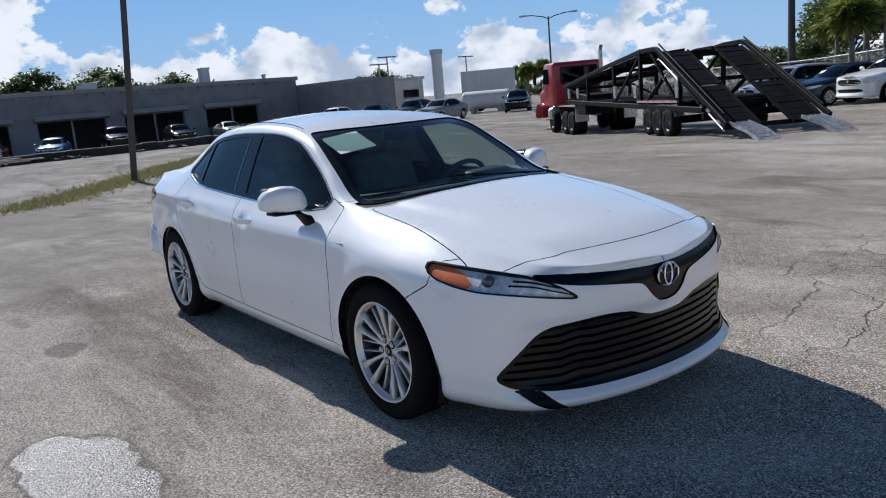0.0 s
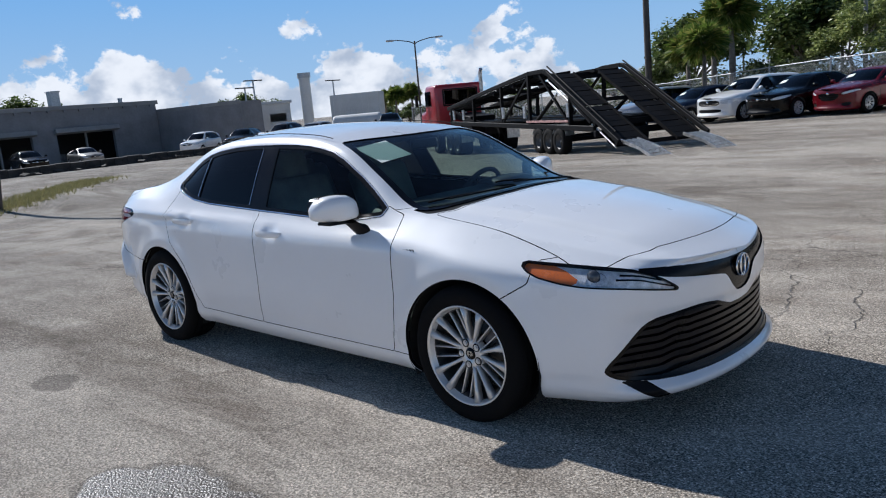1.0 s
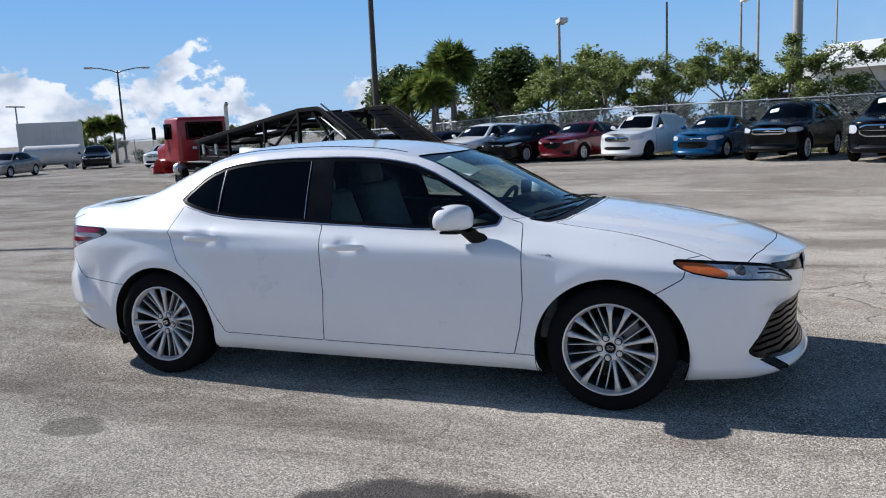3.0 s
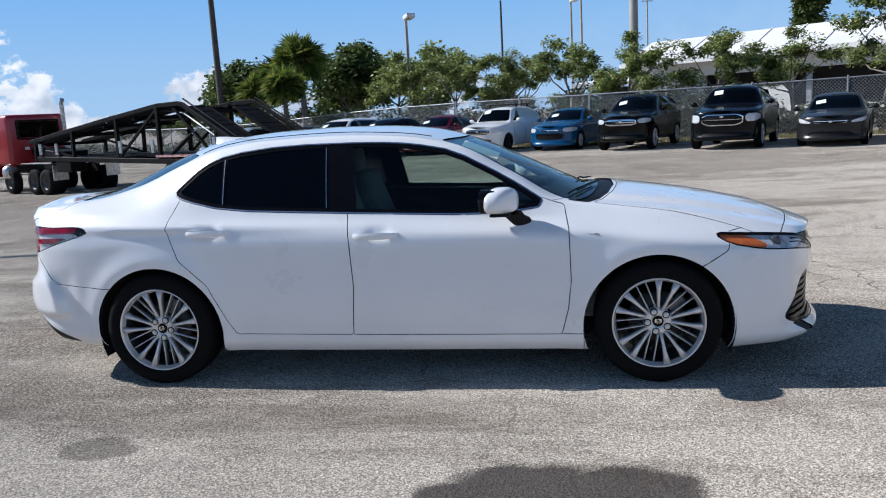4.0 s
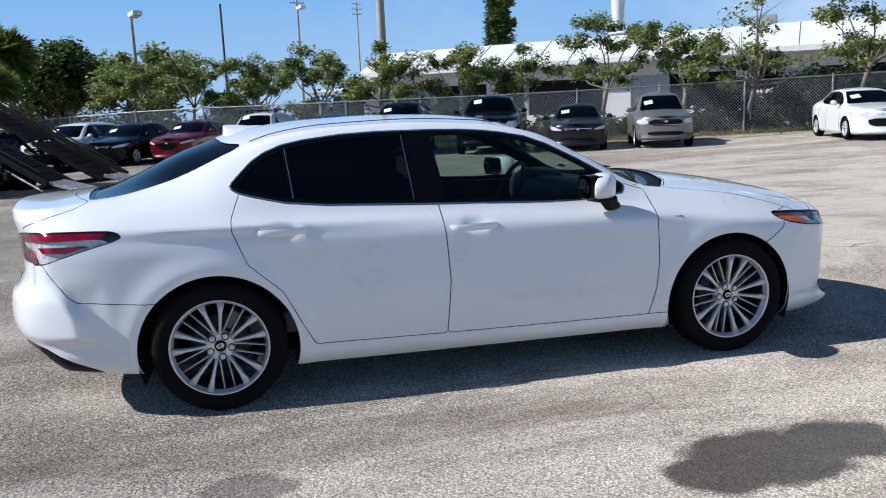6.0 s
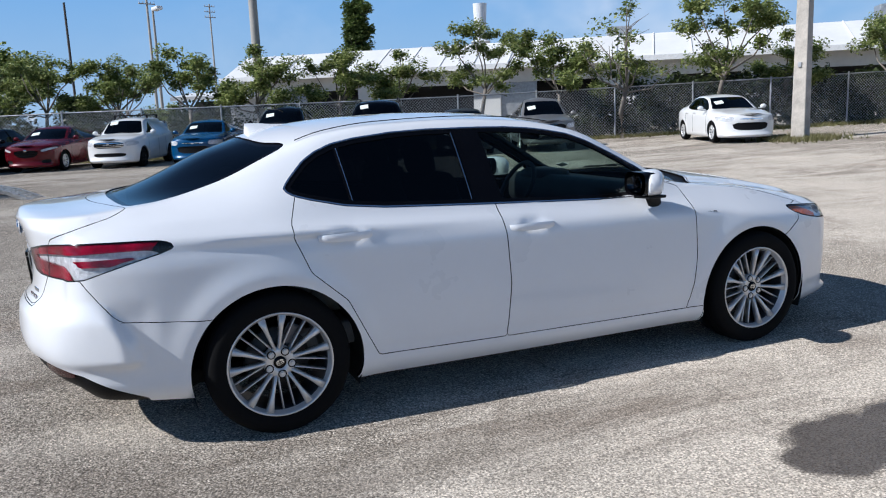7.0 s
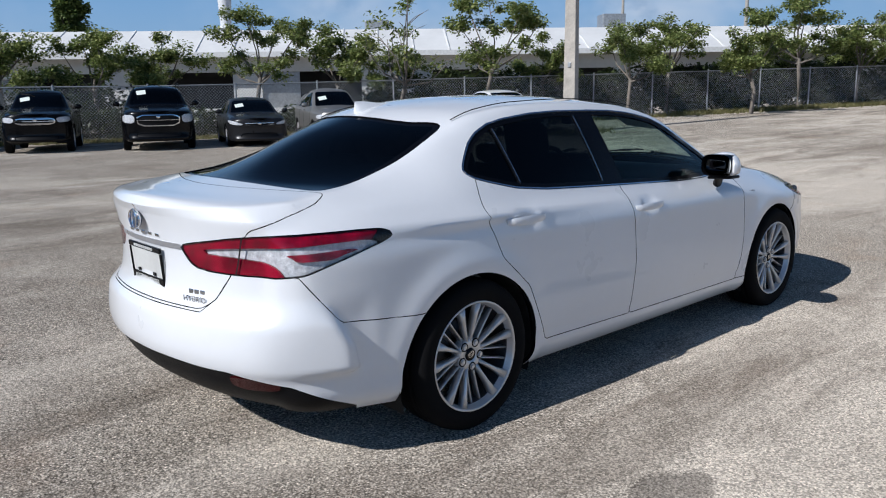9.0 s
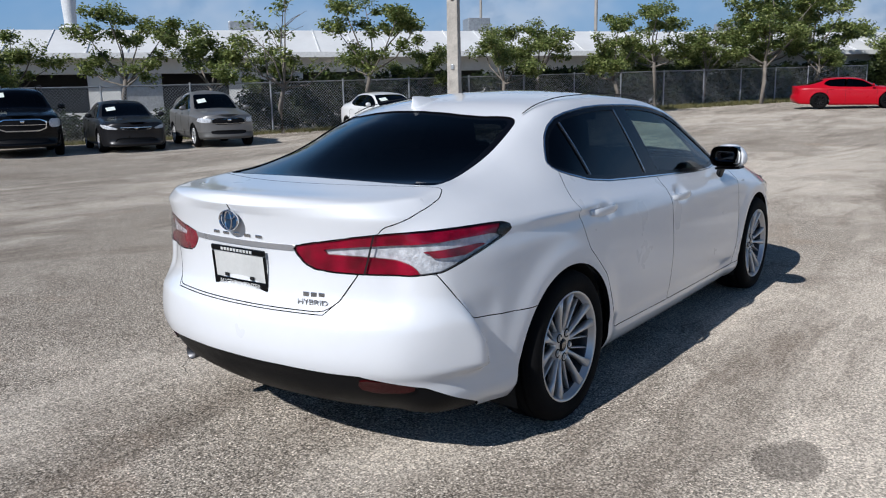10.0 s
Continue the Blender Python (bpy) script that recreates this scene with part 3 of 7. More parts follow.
    # old sealcoat and tyre dirt
    dark = mth("MULTIPLY", rng(noise_node(N, L, stretch.outputs[0], 0.42, 6, 0.62, 1.2).outputs["Fac"], 0.51, 0.68), 0.6)
    col = mixc(dark, col, (0.13, 0.11, 0.092))
    streak = N.new("ShaderNodeMapping")
    streak.inputs["Rotation"].default_value = (0, 0, radians(-22))
    streak.inputs["Scale"].default_value = (0.35, 1.6, 1)
    L.new(pos, streak.inputs[0])
    sk = noise_node(N, L, streak.outputs[0], 1.3, 8, 0.68, 0.5).outputs["Fac"]
    worn2 = rng(noise_node(N, L, pos, 0.16, 3).outputs["Fac"], 0.42, 0.56)
    col = mixc(mth("MULTIPLY", rng(sk, 0.54, 0.68, 0.0, 0.55), worn2), col, (0.14, 0.112, 0.092))
    col = mixc(mth("MULTIPLY", rng(sk, 0.46, 0.32, 0.0, 0.40), worn2), col, (0.64, 0.59, 0.53))
    rust = mth("MULTIPLY", rng(noise_node(N, L, pos, 0.8, 4).outputs["Fac"], 0.58, 0.72), 0.22)
    col = mixc(rust, col, (0.26, 0.17, 0.11))
    # every chipping has its own tone, whatever lies over it
    tone = N.new("ShaderNodeTexVoronoi")
    tone.inputs["Scale"].default_value = 125
    L.new(pos, tone.inputs["Vector"])
    tsep = N.new("ShaderNodeSeparateColor")
    L.new(tone.outputs["Color"], tsep.inputs[0])
    chip = N.new("ShaderNodeMix")
    chip.data_type, chip.blend_type = "RGBA", "MULTIPLY"
    chip.inputs[0].default_value = 1.0
    L.new(col, chip.inputs[6])
    grey = N.new("ShaderNodeCombineColor")
    val = mth("MULTIPLY", rng(tsep.outputs[0], 0.0, 1.0, 0.6, 1.36), rng(grit, 0.3, 0.7, 0.75, 1.2))
    for q in range(3):
        L.new(val, grey.inputs[q])
    L.new(grey.outputs[0], chip.inputs[7])
    warm = N.new("ShaderNodeMix")
    warm.data_type, warm.blend_type = "RGBA", "MULTIPLY"
    warm.inputs[0].default_value, warm.inputs[7].default_value = 1.0, (1.09, 1.04, 0.97, 1)
    L.new(chip.outputs[2], warm.inputs[6])
    col = warm.outputs[2]
    # wet stains, each with a ragged rim
    wob = noise_node(N, L, pos, 3.2, 5, 0.6).outputs["Fac"]
    sep = N.new("ShaderNodeSeparateXYZ")
    L.new(pos, sep.inputs[0])
    stain = None
    for cx, cy, rx, ry, k in ((0.82, -2.12, 0.36, 0.24, 1.0), (0.52, -2.22, 0.22, 0.16, 1.0), (1.12, -2.08, 0.3, 0.2, 1.0), (-1.29, -1.79, 0.17, 0.13, 0.6), (-1.18, -1.80, 0.12, 0.07, 0.6)):
        dx = mth("DIVIDE", mth("SUBTRACT", sep.outputs[0], cx), rx)
        dy = mth("DIVIDE", mth("SUBTRACT", sep.outputs[1], cy), ry)
        d = mth("SQRT", mth("ADD", mth("MULTIPLY", dx, dx), mth("MULTIPLY", dy, dy)))
        d = mth("ADD", d, mth("MULTIPLY", mth("SUBTRACT", wob, 0.5), 1.0))
        s = mth("MULTIPLY", rng(mth("ADD", d, mth("MULTIPLY", mth("SUBTRACT", grit, 0.5), 0.35)), 1.16, 0.84), k)
        stain = s if stain is None else mth("MAXIMUM", stain, s)
    col = mixc(mth("MULTIPLY", stain, 0.86), col, (0.036, 0.027, 0.022))
    # cracks
    warp = N.new("ShaderNodeVectorMath")
    warp.operation = "MULTIPLY_ADD"
    wn = noise_node(N, L, pos, 2.2, 4)
    L.new(wn.outputs["Color"], warp.inputs[0])
    warp.inputs[1].default_value = (0.5, 0.5, 0.0)
    L.new(pos, warp.inputs[2])
    crack = N.new("ShaderNodeTexVoronoi")
    crack.feature = "DISTANCE_TO_EDGE"
    crack.inputs["Scale"].default_value = 0.62
    L.new(warp.outputs[0], crack.inputs["Vector"])
    ck = mth("MULTIPLY", rng(crack.outputs["Distance"], 0.006, 0.001), rng(noise_node(N, L, pos, 0.45, 3).outputs["Fac"], 0.58, 0.70))
    ck2n = N.new("ShaderNodeTexVoronoi")
    ck2n.feature = "DISTANCE_TO_EDGE"
    ck2n.inputs["Scale"].default_value = 2.1
    L.new(warp.outputs[0], ck2n.inputs["Vector"])
    ck2 = mth("MULTIPLY", rng(ck2n.outputs["Distance"], 0.012, 0.002), rng(noise_node(N, L, pos, 0.31, 3, 0.5, 0.5).outputs["Fac"], 0.68, 0.76))
    at = N.new("ShaderNodeVectorMath")
    at.operation = "DISTANCE"
    L.new(pos, at.inputs[0])
    at.inputs[1].default_value = (3.4, 3.2, 0)
    here = rng(mth("ADD", at.outputs["Value"], mth("MULTIPLY", wob, 2.0)), 4.2, 2.4)
    third = N.new("ShaderNodeTexVoronoi")
    third.feature = "DISTANCE_TO_EDGE"
    third.inputs["Scale"].default_value = 1.15
    L.new(warp.outputs[0], third.inputs["Vector"])
    ck3 = mth("MULTIPLY", rng(third.outputs["Distance"], 0.010, 0.002), mth("MULTIPLY", here, 0.8))
    cracks = mth("MAXIMUM", mth("MAXIMUM", ck, ck2), ck3)
    col = mixc(mth("MULTIPLY", cracks, 0.75), col, (0.05, 0.043, 0.037))
    L.new(col, b.inputs["Base Color"])
    b.inputs["Diffuse Roughness"].default_value = 0.5
    wet = mth("MULTIPLY", rng(stain, 0.45, 0.95), rng(grit, 0.34, 0.52))
    L.new(rng(wet, 0.0, 1.0, 0.95, 0.36), b.inputs["Roughness"])
    L.new(rng(wet, 0.0, 1.0, 0.12, 0.5), b.inputs["Specular IOR Level"])
    height = mth("ADD", mth("MULTIPLY", vor.outputs["Distance"], -0.6), mth("MULTIPLY", grit, 0.6))
    height = mth("SUBTRACT", height, mth("MULTIPLY", cracks, 1.6))
    bp = N.new("ShaderNodeBump")
    bp.inputs["Strength"].default_value, bp.inputs["Distance"].default_value = 0.9, 0.006
    L.new(height, bp.inputs["Height"])
    L.new(bp.outputs[0], b.inputs["Normal"])
    return m


def make_ground():
    xs = np.unique(np.r_[np.linspace(-900, -60, 12), np.linspace(-60, 60, 61), np.linspace(60, 900, 20)])
    ys = np.unique(np.r_[np.linspace(-900, -40, 10), np.linspace(-40, 60, 41), np.linspace(60, 900, 14)])
    X, Y = np.meshgrid(xs, ys, indexing="ij")
    Z = lot_height(X, Y)
    n = len(ys)
    V = np.c_[X.ravel(), Y.ravel(), Z.ravel()]
    F = [(i * n + j, (i + 1) * n + j, (i + 1) * n + j + 1, i * n + j + 1) for i in range(len(xs) - 1) for j in range(n - 1)]
    g = from_lists("ground", V, F, asphalt(), None, "", True)
    tagged(g, "weathered grey-brown asphalt lot with cracks, pale worn patches and stains", "ground", "", "structure")


make_ground()

# ---- the white sedan ----
def alloy_wheel(parent, at, turned, R=0.334, rim=0.240, detail=True, spokes=10, face=ALLOY, width=0.235):
    """A tyre with its rim, spokes, hub and brake as parts; its outer face looks to -y."""
    bm = bmesh.new()
    w = width / 2
    lathe(bm, [(rim - .006, -w + .012), (rim + .014, -w + .003), (rim + .045, -w - .002), (R - .022, -w + .005), (R - .008, -w + .02), (R, -w + .05), (R, -w + .055), (R - .007, -w + .058),
               (R - .007, -w + .066), (R, -w + .069), (R, -.012), (R - .007, -.009), (R - .007, .009), (R, .012), (R, w - .07), (R - .007, w - .067), (R - .007, w - .058), (R, w - .055),
               (R - .008, w - .02), (R - .022, w - .005), (rim + .045, w), (rim - .006, w - .012)], 72 if detail else 32)
    wheel = part("wheel", bm, RUBBER, parent, "black rubber tyre" if detail else "", 40)
    wheel.matrix_local = at @ (pose(0, 0, 0, 0, 0, 180) if turned else Matrix())
    bm = bmesh.new()
    lathe(bm, [(rim + .004, -w + .010), (rim + .002, -w + .004), (rim - .005, -w + .007), (rim - .008, -w + .016), (rim - .018, -w + .036)], 72 if detail else 32)
    part("rim", bm, face, wheel, "silver alloy rim", 40)
    # the barrel takes a darker grey for the shade inside the rim
    bm = bmesh.new()
    lathe(bm, [(rim - .018, -w + .036), (rim - .028, .0), (rim - .024, w - .02)], 72 if detail else 32)
    part("rim_barrel", bm, ALLOYDARK, wheel, "inner barrel, its shade painted as darker grey", 40)
    bm = bmesh.new()
    # the sedan's: five pairs of broad spokes and five of thin ones between them
    rays = []
    if detail:
        for k in range(5):
            for s in (-1, 1):
                mid_ = radians(77 + 72 * k)
                rays.append((mid_, s * .0085, s * .0485, (.0090, .0078, .0100, .0190), (.044, .034, .021, .009)))
                rays.append((mid_ + radians(36), s * .0185, s * .026, (.0070, .0042, .0038, .0045), (.056, .052, .046, .038)))
    else:
        for k in range(spokes):
            for s in (-1, 1):
                q = 1 if spokes > 7 else 2.2
                rays.append((2 * math.pi * k / spokes + 0.12, s * .018, s * (rim - .012) * math.sin(radians(87 / spokes)), (.0145 * q, .0105 * q, .0095 * q, .012 * q), (.046, .034, .022, .014)))
    for mid_, off0, off1, wide, deep in rays:
        secs = []
        for u, wd, yd in zip((0, .3, .65, 1), wide, deep):
            r = .056 + (rim - .010 - .056) * u
            a_ = mid_ + math.asin((off0 + (off1 - off0) * u) / r)
            yf = -w + yd
            c, sn = math.cos(a_), math.sin(a_)
            px, pz = r * c, r * sn
            secs.append([bm.verts.new((px - sn * q * wd, yf + d, pz + c * q * wd)) for q, d in ((-1, .006), (-.55, 0), (.55, 0), (1, .006), (1, .034), (-1, .034))])
        for a_, b_ in zip(secs, secs[1:]):
            for i in range(6):
                bm.faces.new((a_[i], a_[(i + 1) % 6], b_[(i + 1) % 6], b_[i]))
        bm.faces.new(secs[0][::-1])
        bm.faces.new(secs[-1])
    part("spokes", bm, face, wheel, "", 50)
    bm = bmesh.new()
    lathe(bm, [(.0001, -w + .050), (.03, -w + .048), (.034, -w + .042), (.066, -w + .043), (.073, -w + .05), (.075, -w + .085)], 40)
    part("hub", bm, face, wheel, "", 40)
    bm = bmesh.new()
    lathe(bm, [(.0001, -w + .040), (.026, -w + .041), (.029, -w + .046), (.03, -w + .052)], 28)
    cap = part("hub_cap", bm, BLACKTRIM, wheel, "black centre cap", 40)
    if detail:
        bm = bmesh.new()
        for rx, rz in ((.018, .011), (.007, .011), (.018, .005)):
            ring = [bm.verts.new((rx * f * math.cos(t), -w + .0385, (rz + (.004 if rz < .01 else 0)) * 1.0 * f * math.sin(t) + (.006 if rz < .01 else 0))) for f in (1, .78) for t in np.linspace(0, 2 * math.pi, 24, endpoint=False)]
            for i in range(24):
                bm.faces.new((ring[i], ring[(i + 1) % 24], ring[24 + (i + 1) % 24], ring[24 + i]))
        part("badge", bm, CHROME, wheel)
        for k in range(5):
            a_ = radians(41 + 72 * k)
            bm = bmesh.new()
            px, pz = .0555 * math.cos(a_), .0555 * math.sin(a_)
            lathe(bm, [(.0145, -w + .052), (.014, -w + .040), (.0095, -w + .041), (.009, -w + .034), (.0001, -w + .033)], 8, "y", (px, 0, pz))
            part("lug_nut", bm, ALLOY, wheel)
            # raised dark ring paints the shade of the hole round each nut
            bm = bmesh.new()
            lathe(bm, [(.0205, -w + .0425), (.0195, -w + .0395), (.0150, -w + .0405)], 20, "y", (px, 0, pz))
            part("lug_recess", bm, DARKVOID, wheel)
        bm = bmesh.new()
        lathe(bm, [(.06, -.005), (.15, -.005), (.152, .0), (.152, .012), (.06, .012)], 40)
        part("brake_disc", bm, DISC, wheel, "", 40)
        bm = bmesh.new()
        box(bm, (.11, .06, .07), (.10 if not turned else -.10, .0, .085), Euler((0, radians(-40 if not turned else 40), 0)), .012)
        part("brake_caliper", bm, ALLOYDARK, wheel)
    else:
        # no brake here: a flat dark disc paints the shade behind the spokes
        bm = bmesh.new()
        lathe(bm, [(.0001, .0), (rim - .02, .0)], 24)
        part("brake_disc", bm, DARKVOID, wheel)
    return wheel


def wheel_liner(parent, x, y_in, y_out, z, r):
    V, F = [], []
    n = 24
    for k in range(n + 1):
        t = radians(-22 + 224 * k / n)
        for rr, yy in ((r, y_out), (r, y_in), (.02, y_in)):
            V.append((x + rr * math.cos(t), yy, z + rr * math.sin(t)))
    for k in range(n):
        for j in range(2):
            F.append((3 * k + j, 3 * k + j + 1, 3 * k + j + 4, 3 * k + j + 3))
    return from_lists("wheel_arch_liner", V, F, DARKVOID, parent)


def band(M, f, w):
    """The strip of M along f = 0, w to either side."""
    a = cut(M, f(M) - w)[0]
    return cut(a, -f(a) - w)[0]


GAP = 0.0026


def hero():
    car = thing("white_sedan", "pearl white four-door sedan parked on the asphalt lot", "car")
    M = car_skin(SEDAN)
    nl, ns = SEDAN["grid"][1], SEDAN["grid"][2]

    def xz(M):
        return M[0][:, [0, 2]]

    def az(M):
        return M[0][:, [6, 2]]

    def xy(M):
        return M[0][:, [0, 1]]

    def row(M):
        return M[0][:, 7]
    # wheel openings
    for wx in (1.4125, -1.4125):
        f = np.hypot(M[0][:, 0] - wx, (M[0][:, 2] - .312) * 1.02) - .39
        f = np.maximum(f, (0.45 - M[0][:, 1]))
        _, M = cut(M, f)
    skin = M
    # side glass opening
    dlo = rounded([(-1.315, 1.10), (-1.26, 1.066), (-.98, 1.0), (-.364, .966), (.545, .924), (.875, .962), (.636, 1.118), (.333, 1.278), (.1, 1.325),
                   (-.139, 1.345), (-.652, 1.35), (-1.01, 1.315), (-1.171, 1.252), (-1.30, 1.13)], 3)

    def side_f(M, poly):
        return np.maximum(inside(xz(M), poly), np.maximum((nl - 8) - row(M), row(M) - (nl + ns + 1)) * .01)
    opening, M = cut(M, side_f(M, dlo))
    rim, opening = cut(opening, -(side_f(opening, dlo) + .006))
    panes, seal = cut(opening, side_f(opening, dlo) + .026)
    lines = [("front", [(-.187, .8), (-.275, 1.5), (1.2, 1.5), (1.2, .8)]), ("rear", [(-.963, .8), (-1.035, 1.5), (-.419, 1.5), (-.362, .8)]),
             ("quarter", [(-.987, .8), (-1.059, 1.5), (-1.6, 1.5), (-1.6, .8)])]
    pieces = {}
    rest = panes
    for nm, poly in lines:
        pieces[nm], rest = cut(rest, inside(xz(rest), poly))
    strips = [band(panes, lambda q, a=a, b=b: q[0][:, 0] - a - b * (q[0][:, 2] - .8), .0019) for a, b in ((-.366, -.0814), (-.975, -.103))]
    for sd in "RL":
        for st in strips:
            panel("window_strip", st, TRIMCHROME, car, "thin bright strip between the side windows", .006, -.001, sd)
        panel("window_trim", rim, TRIMCHROME, car, "thin chrome trim round the side windows", .012, -.002, sd)
        panel("window_seal", seal, BLACKTRIM, car, "black window seal", .01, .003, sd)
        panel("door_pillar", cut(rest, -.7 - rest[0][:, 0])[0], BLACKTRIM, car, "gloss black door pillar", .01, .003, sd)
        panel("window_divider", cut(rest, rest[0][:, 0] + .7)[0], BLACKTRIM, car, "", .01, .003, sd)
    # windscreen and rear window
    ws = rounded([(1.15, -.2), (1.145, .2), (1.09, .5), (1.0, .655), (.93, .668), (.62, .612), (.33, .557), (.25, .525), (.265, .45), (.335, .2), (.35, 0), (.35, -.2)], 3)
    rw = rounded([(-1.40, -.2), (-1.40, .1), (-1.345, .35), (-1.24, .49), (-1.27, .535), (-1.40, .56), (-1.70, .588), (-1.93, .612), (-1.99, .60), (-2.025, .45), (-2.055, .25), (-2.07, .1), (-2.07, -.2)], 3)

    def top_f(M, poly):
        return np.maximum(inside(xy(M), poly), ((nl + ns - 6) - row(M)) * .01)
    wsc, M = cut(M, top_f(M, ws))
    wsg, wsb = cut(wsc, top_f(wsc, ws) + .045)
    rwc, M = cut(M, top_f(M, rw))
    rwg, rwb = cut(rwc, top_f(rwc, rw) + .03)
    panel("windscreen", wsg, GLASS, car, "clear laminated windscreen", 0, .006, "B")
    panel("windscreen_border", wsb, BLACKTRIM, car, "black ceramic border", .02, .006, "B")
    panel("rear_window", rwg, GLASSDARK, car, "dark tinted rear window", 0, .005, "B")
    panel("rear_window_border", rwb, BLACKTRIM, car, "", .02, .005, "B")
    # cowl
    cowl = [(1.1, -.2), (1.1, .3), (.98, .60), (.96, .69), (1.07, .69), (1.18, .5), (1.235, .2), (1.24, -.2)]
    cw, M = cut(M, top_f(M, cowl))
    panel("cowl_panel", cw, BLACKPLASTIC, car, "black plastic cowl under the windscreen", .01, .012, "B")
    # lamps and grilles
    head = rounded([(1.275, .792), (1.04, .776), (.78, .754), (.70, .742), (.60, .712), (.465, .630), (.62, .654), (.80, .680), (1.01, .696), (1.19, .735)], 3)
    upper = rounded([(-.2, .706), (.06, .70), (.3, .714), (.55, .737), (.72, .75), (.58, .705), (.45, .684), (.22, .655), (.15, .64), (.10, .575), (.04, .538), (-.2, .538)], 3)
    lower = rounded([(-.2, .485), (.09, .487), (.16, .507), (.22, .53), (.34, .545), (.45, .543), (.653, .525), (.76, .44), (.875, .333), (.865, .308), (.80, .279), (.58, .26), (.17, .255), (-.2, .255)], 3)
    notch = [(.68, .264), (.81, .278), (.61, .17), (.545, .17)]
    tail = rounded([(4.788, .910), (4.805, .930), (4.86, .944), (5.2, .945), (5.43, .934), (5.762, .886), (5.785, .868), (5.72, .80), (5.58, .787), (5.205, .784), (5.05, .832), (4.93, .866), (4.835, .890)], 3)
    black = [(4.93, .15), (4.97, .25), (5.10, .305), (5.24, .370), (5.36, .395), (5.49, .427), (5.83, .44), (6.5, .446), (6.5, .1)]
    refl = rounded([(5.515, .412), (5.285, .394), (5.276, .356), (5.483, .354)], 3)
    hl, M = cut(M, np.maximum(inside(az(M), head), (row(M) - nl - 3) * .01))
    ug, M = cut(M, np.maximum(inside(az(M), upper), (row(M) - nl - .5) * .01))
    lg, M = cut(M, inside(az(M), lower))
    nt_, M = cut(M, inside(az(M), notch))
    tl, M = cut(M, inside(az(M), tail))
    bk, M = cut(M, inside(az(M), black))
    rf, bk = cut(bk, inside(az(bk), refl))
    shell = M
    panel("splitter_slot", nt_, BLACKPLASTIC, car, "", .01, .006, "R")
    panel("splitter_slot", nt_, BLACKPLASTIC, car, "", .01, .006, "L")
    panel("rear_valance", bk, BLACKPLASTIC, car, "matt black lower rear bumper", .02, .008, "B")
    for sd in "RL":
        panel("rear_reflector", rf, plain("dark_red_reflector", (.035, .002, .003), .15, coat=.2), car, "red bumper reflector", .01, .0, sd)
        panel("headlight_surround", cut(hl, -(inside(az(hl), head) + .0042))[0], BLACKTRIM, car, "black headlight border", .015, -.001, sd)
        inner = cut(hl, inside(az(hl), head) + .0042)[0]
        lens = panel("headlight", inner, GLASSCLEAR, car, "clear headlight lens", 0, .001, sd)
        amber, sil = cut(inner, inside(az(inner), [(1.3, .82), (1.3, .72), (1.17, .722), (.995, .70), (.965, .722), (1.03, .757), (1.12, .784)]))
        panel("amber_reflector", amber, AMBER, lens, "amber side reflector", .004, .012, sd)
        dk, sil = cut(sil, inside(az(sil), [(.945, .70), (.925, .745), (.86, .748), (.835, .72), (.85, .69)]))
        panel("lamp_bowl", dk, SILVERLAMP, lens, "grey projector bowl", .0, .016, sd)
        panel("lamp_reflector", sil, HEADLAMP, lens, "silver lamp reflector", .0, .014, sd)
        for k in range(4):
            bar = band(cut(sil, sil[0][:, 6] - (.80 - .02 * k))[0], lambda q: q[0][:, 2] - (.650 + .018 * k + .30 * (q[0][:, 6] - .50) - .35 * np.clip(q[0][:, 6] - .66, 0, None) ** 1.4), .0034)
            if bar[1]:
                panel("light_guide", bar, BLACKTRIM, lens, "", .003, .011, sd)
        s = -1 if sd == "R" else 1
        bm = bmesh.new()
        ball(bm, .034, (2.03, s * .725, .722), (.9, .7, 1), 3)
        part("projector_lens", bm, PROJECTOR, lens, "dark glass projector", 60)
        # rear lamp
        tl_l = panel("rear_lamp", tl, GLASSCLEAR, car, "red and clear rear lamp", 0, -.001, sd)
        clear = rounded([(4.87, .906), (5.097, .906), (5.22, .898), (5.455, .888), (5.60, .877), (5.69, .864), (5.655, .854), (5.455, .849), (5.33, .838), (5.27, .818), (5.235, .775), (5.18, .76), (4.98, .82), (4.84, .87)], 3)
        wedge = [(5.235, .872), (5.19, .846), (5.06, .846), (4.915, .882), (5.0, .879)]
        cl, rd = cut(tl, inside(az(tl), clear))
        wd, cl = cut(cl, inside(az(cl), wedge))
        edge_, rd = cut(rd, -(inside(az(rd), tail) + .003))
        tip_, rd = cut(rd, rd[0][:, 6] - (4.872 - .9 * (rd[0][:, 2] - .92)))
        rim2, cl = cut(cl, -(inside(az(cl), tail) + .003))
        panel("lamp_tip", tip_, BLACKTRIM, tl_l, "black lamp tip", .008, .002, sd)
        panel("lamp_border", rim2, BLACKTRIM, tl_l, "", .01, .001, sd)
        panel("lamp_border", edge_, BLACKTRIM, tl_l, "", .01, .001, sd)
        panel("red_lens", rd, REDLENS, tl_l, "deep red lens", .008, .006, sd)
        panel("red_lens", wd, REDLENS, tl_l, "", .008, .006, sd)
        panel("clear_lens", cl, SILVERLAMP, tl_l, "silver faceted reflector", .004, .016, sd)
        gapline = band(tl, lambda q: q[0][:, 6] - (5.455 + .35 * (.853 - q[0][:, 2])), .004)
        panel("lamp_split", gapline, DARKVOID, tl_l, "", 0, -.002, sd)
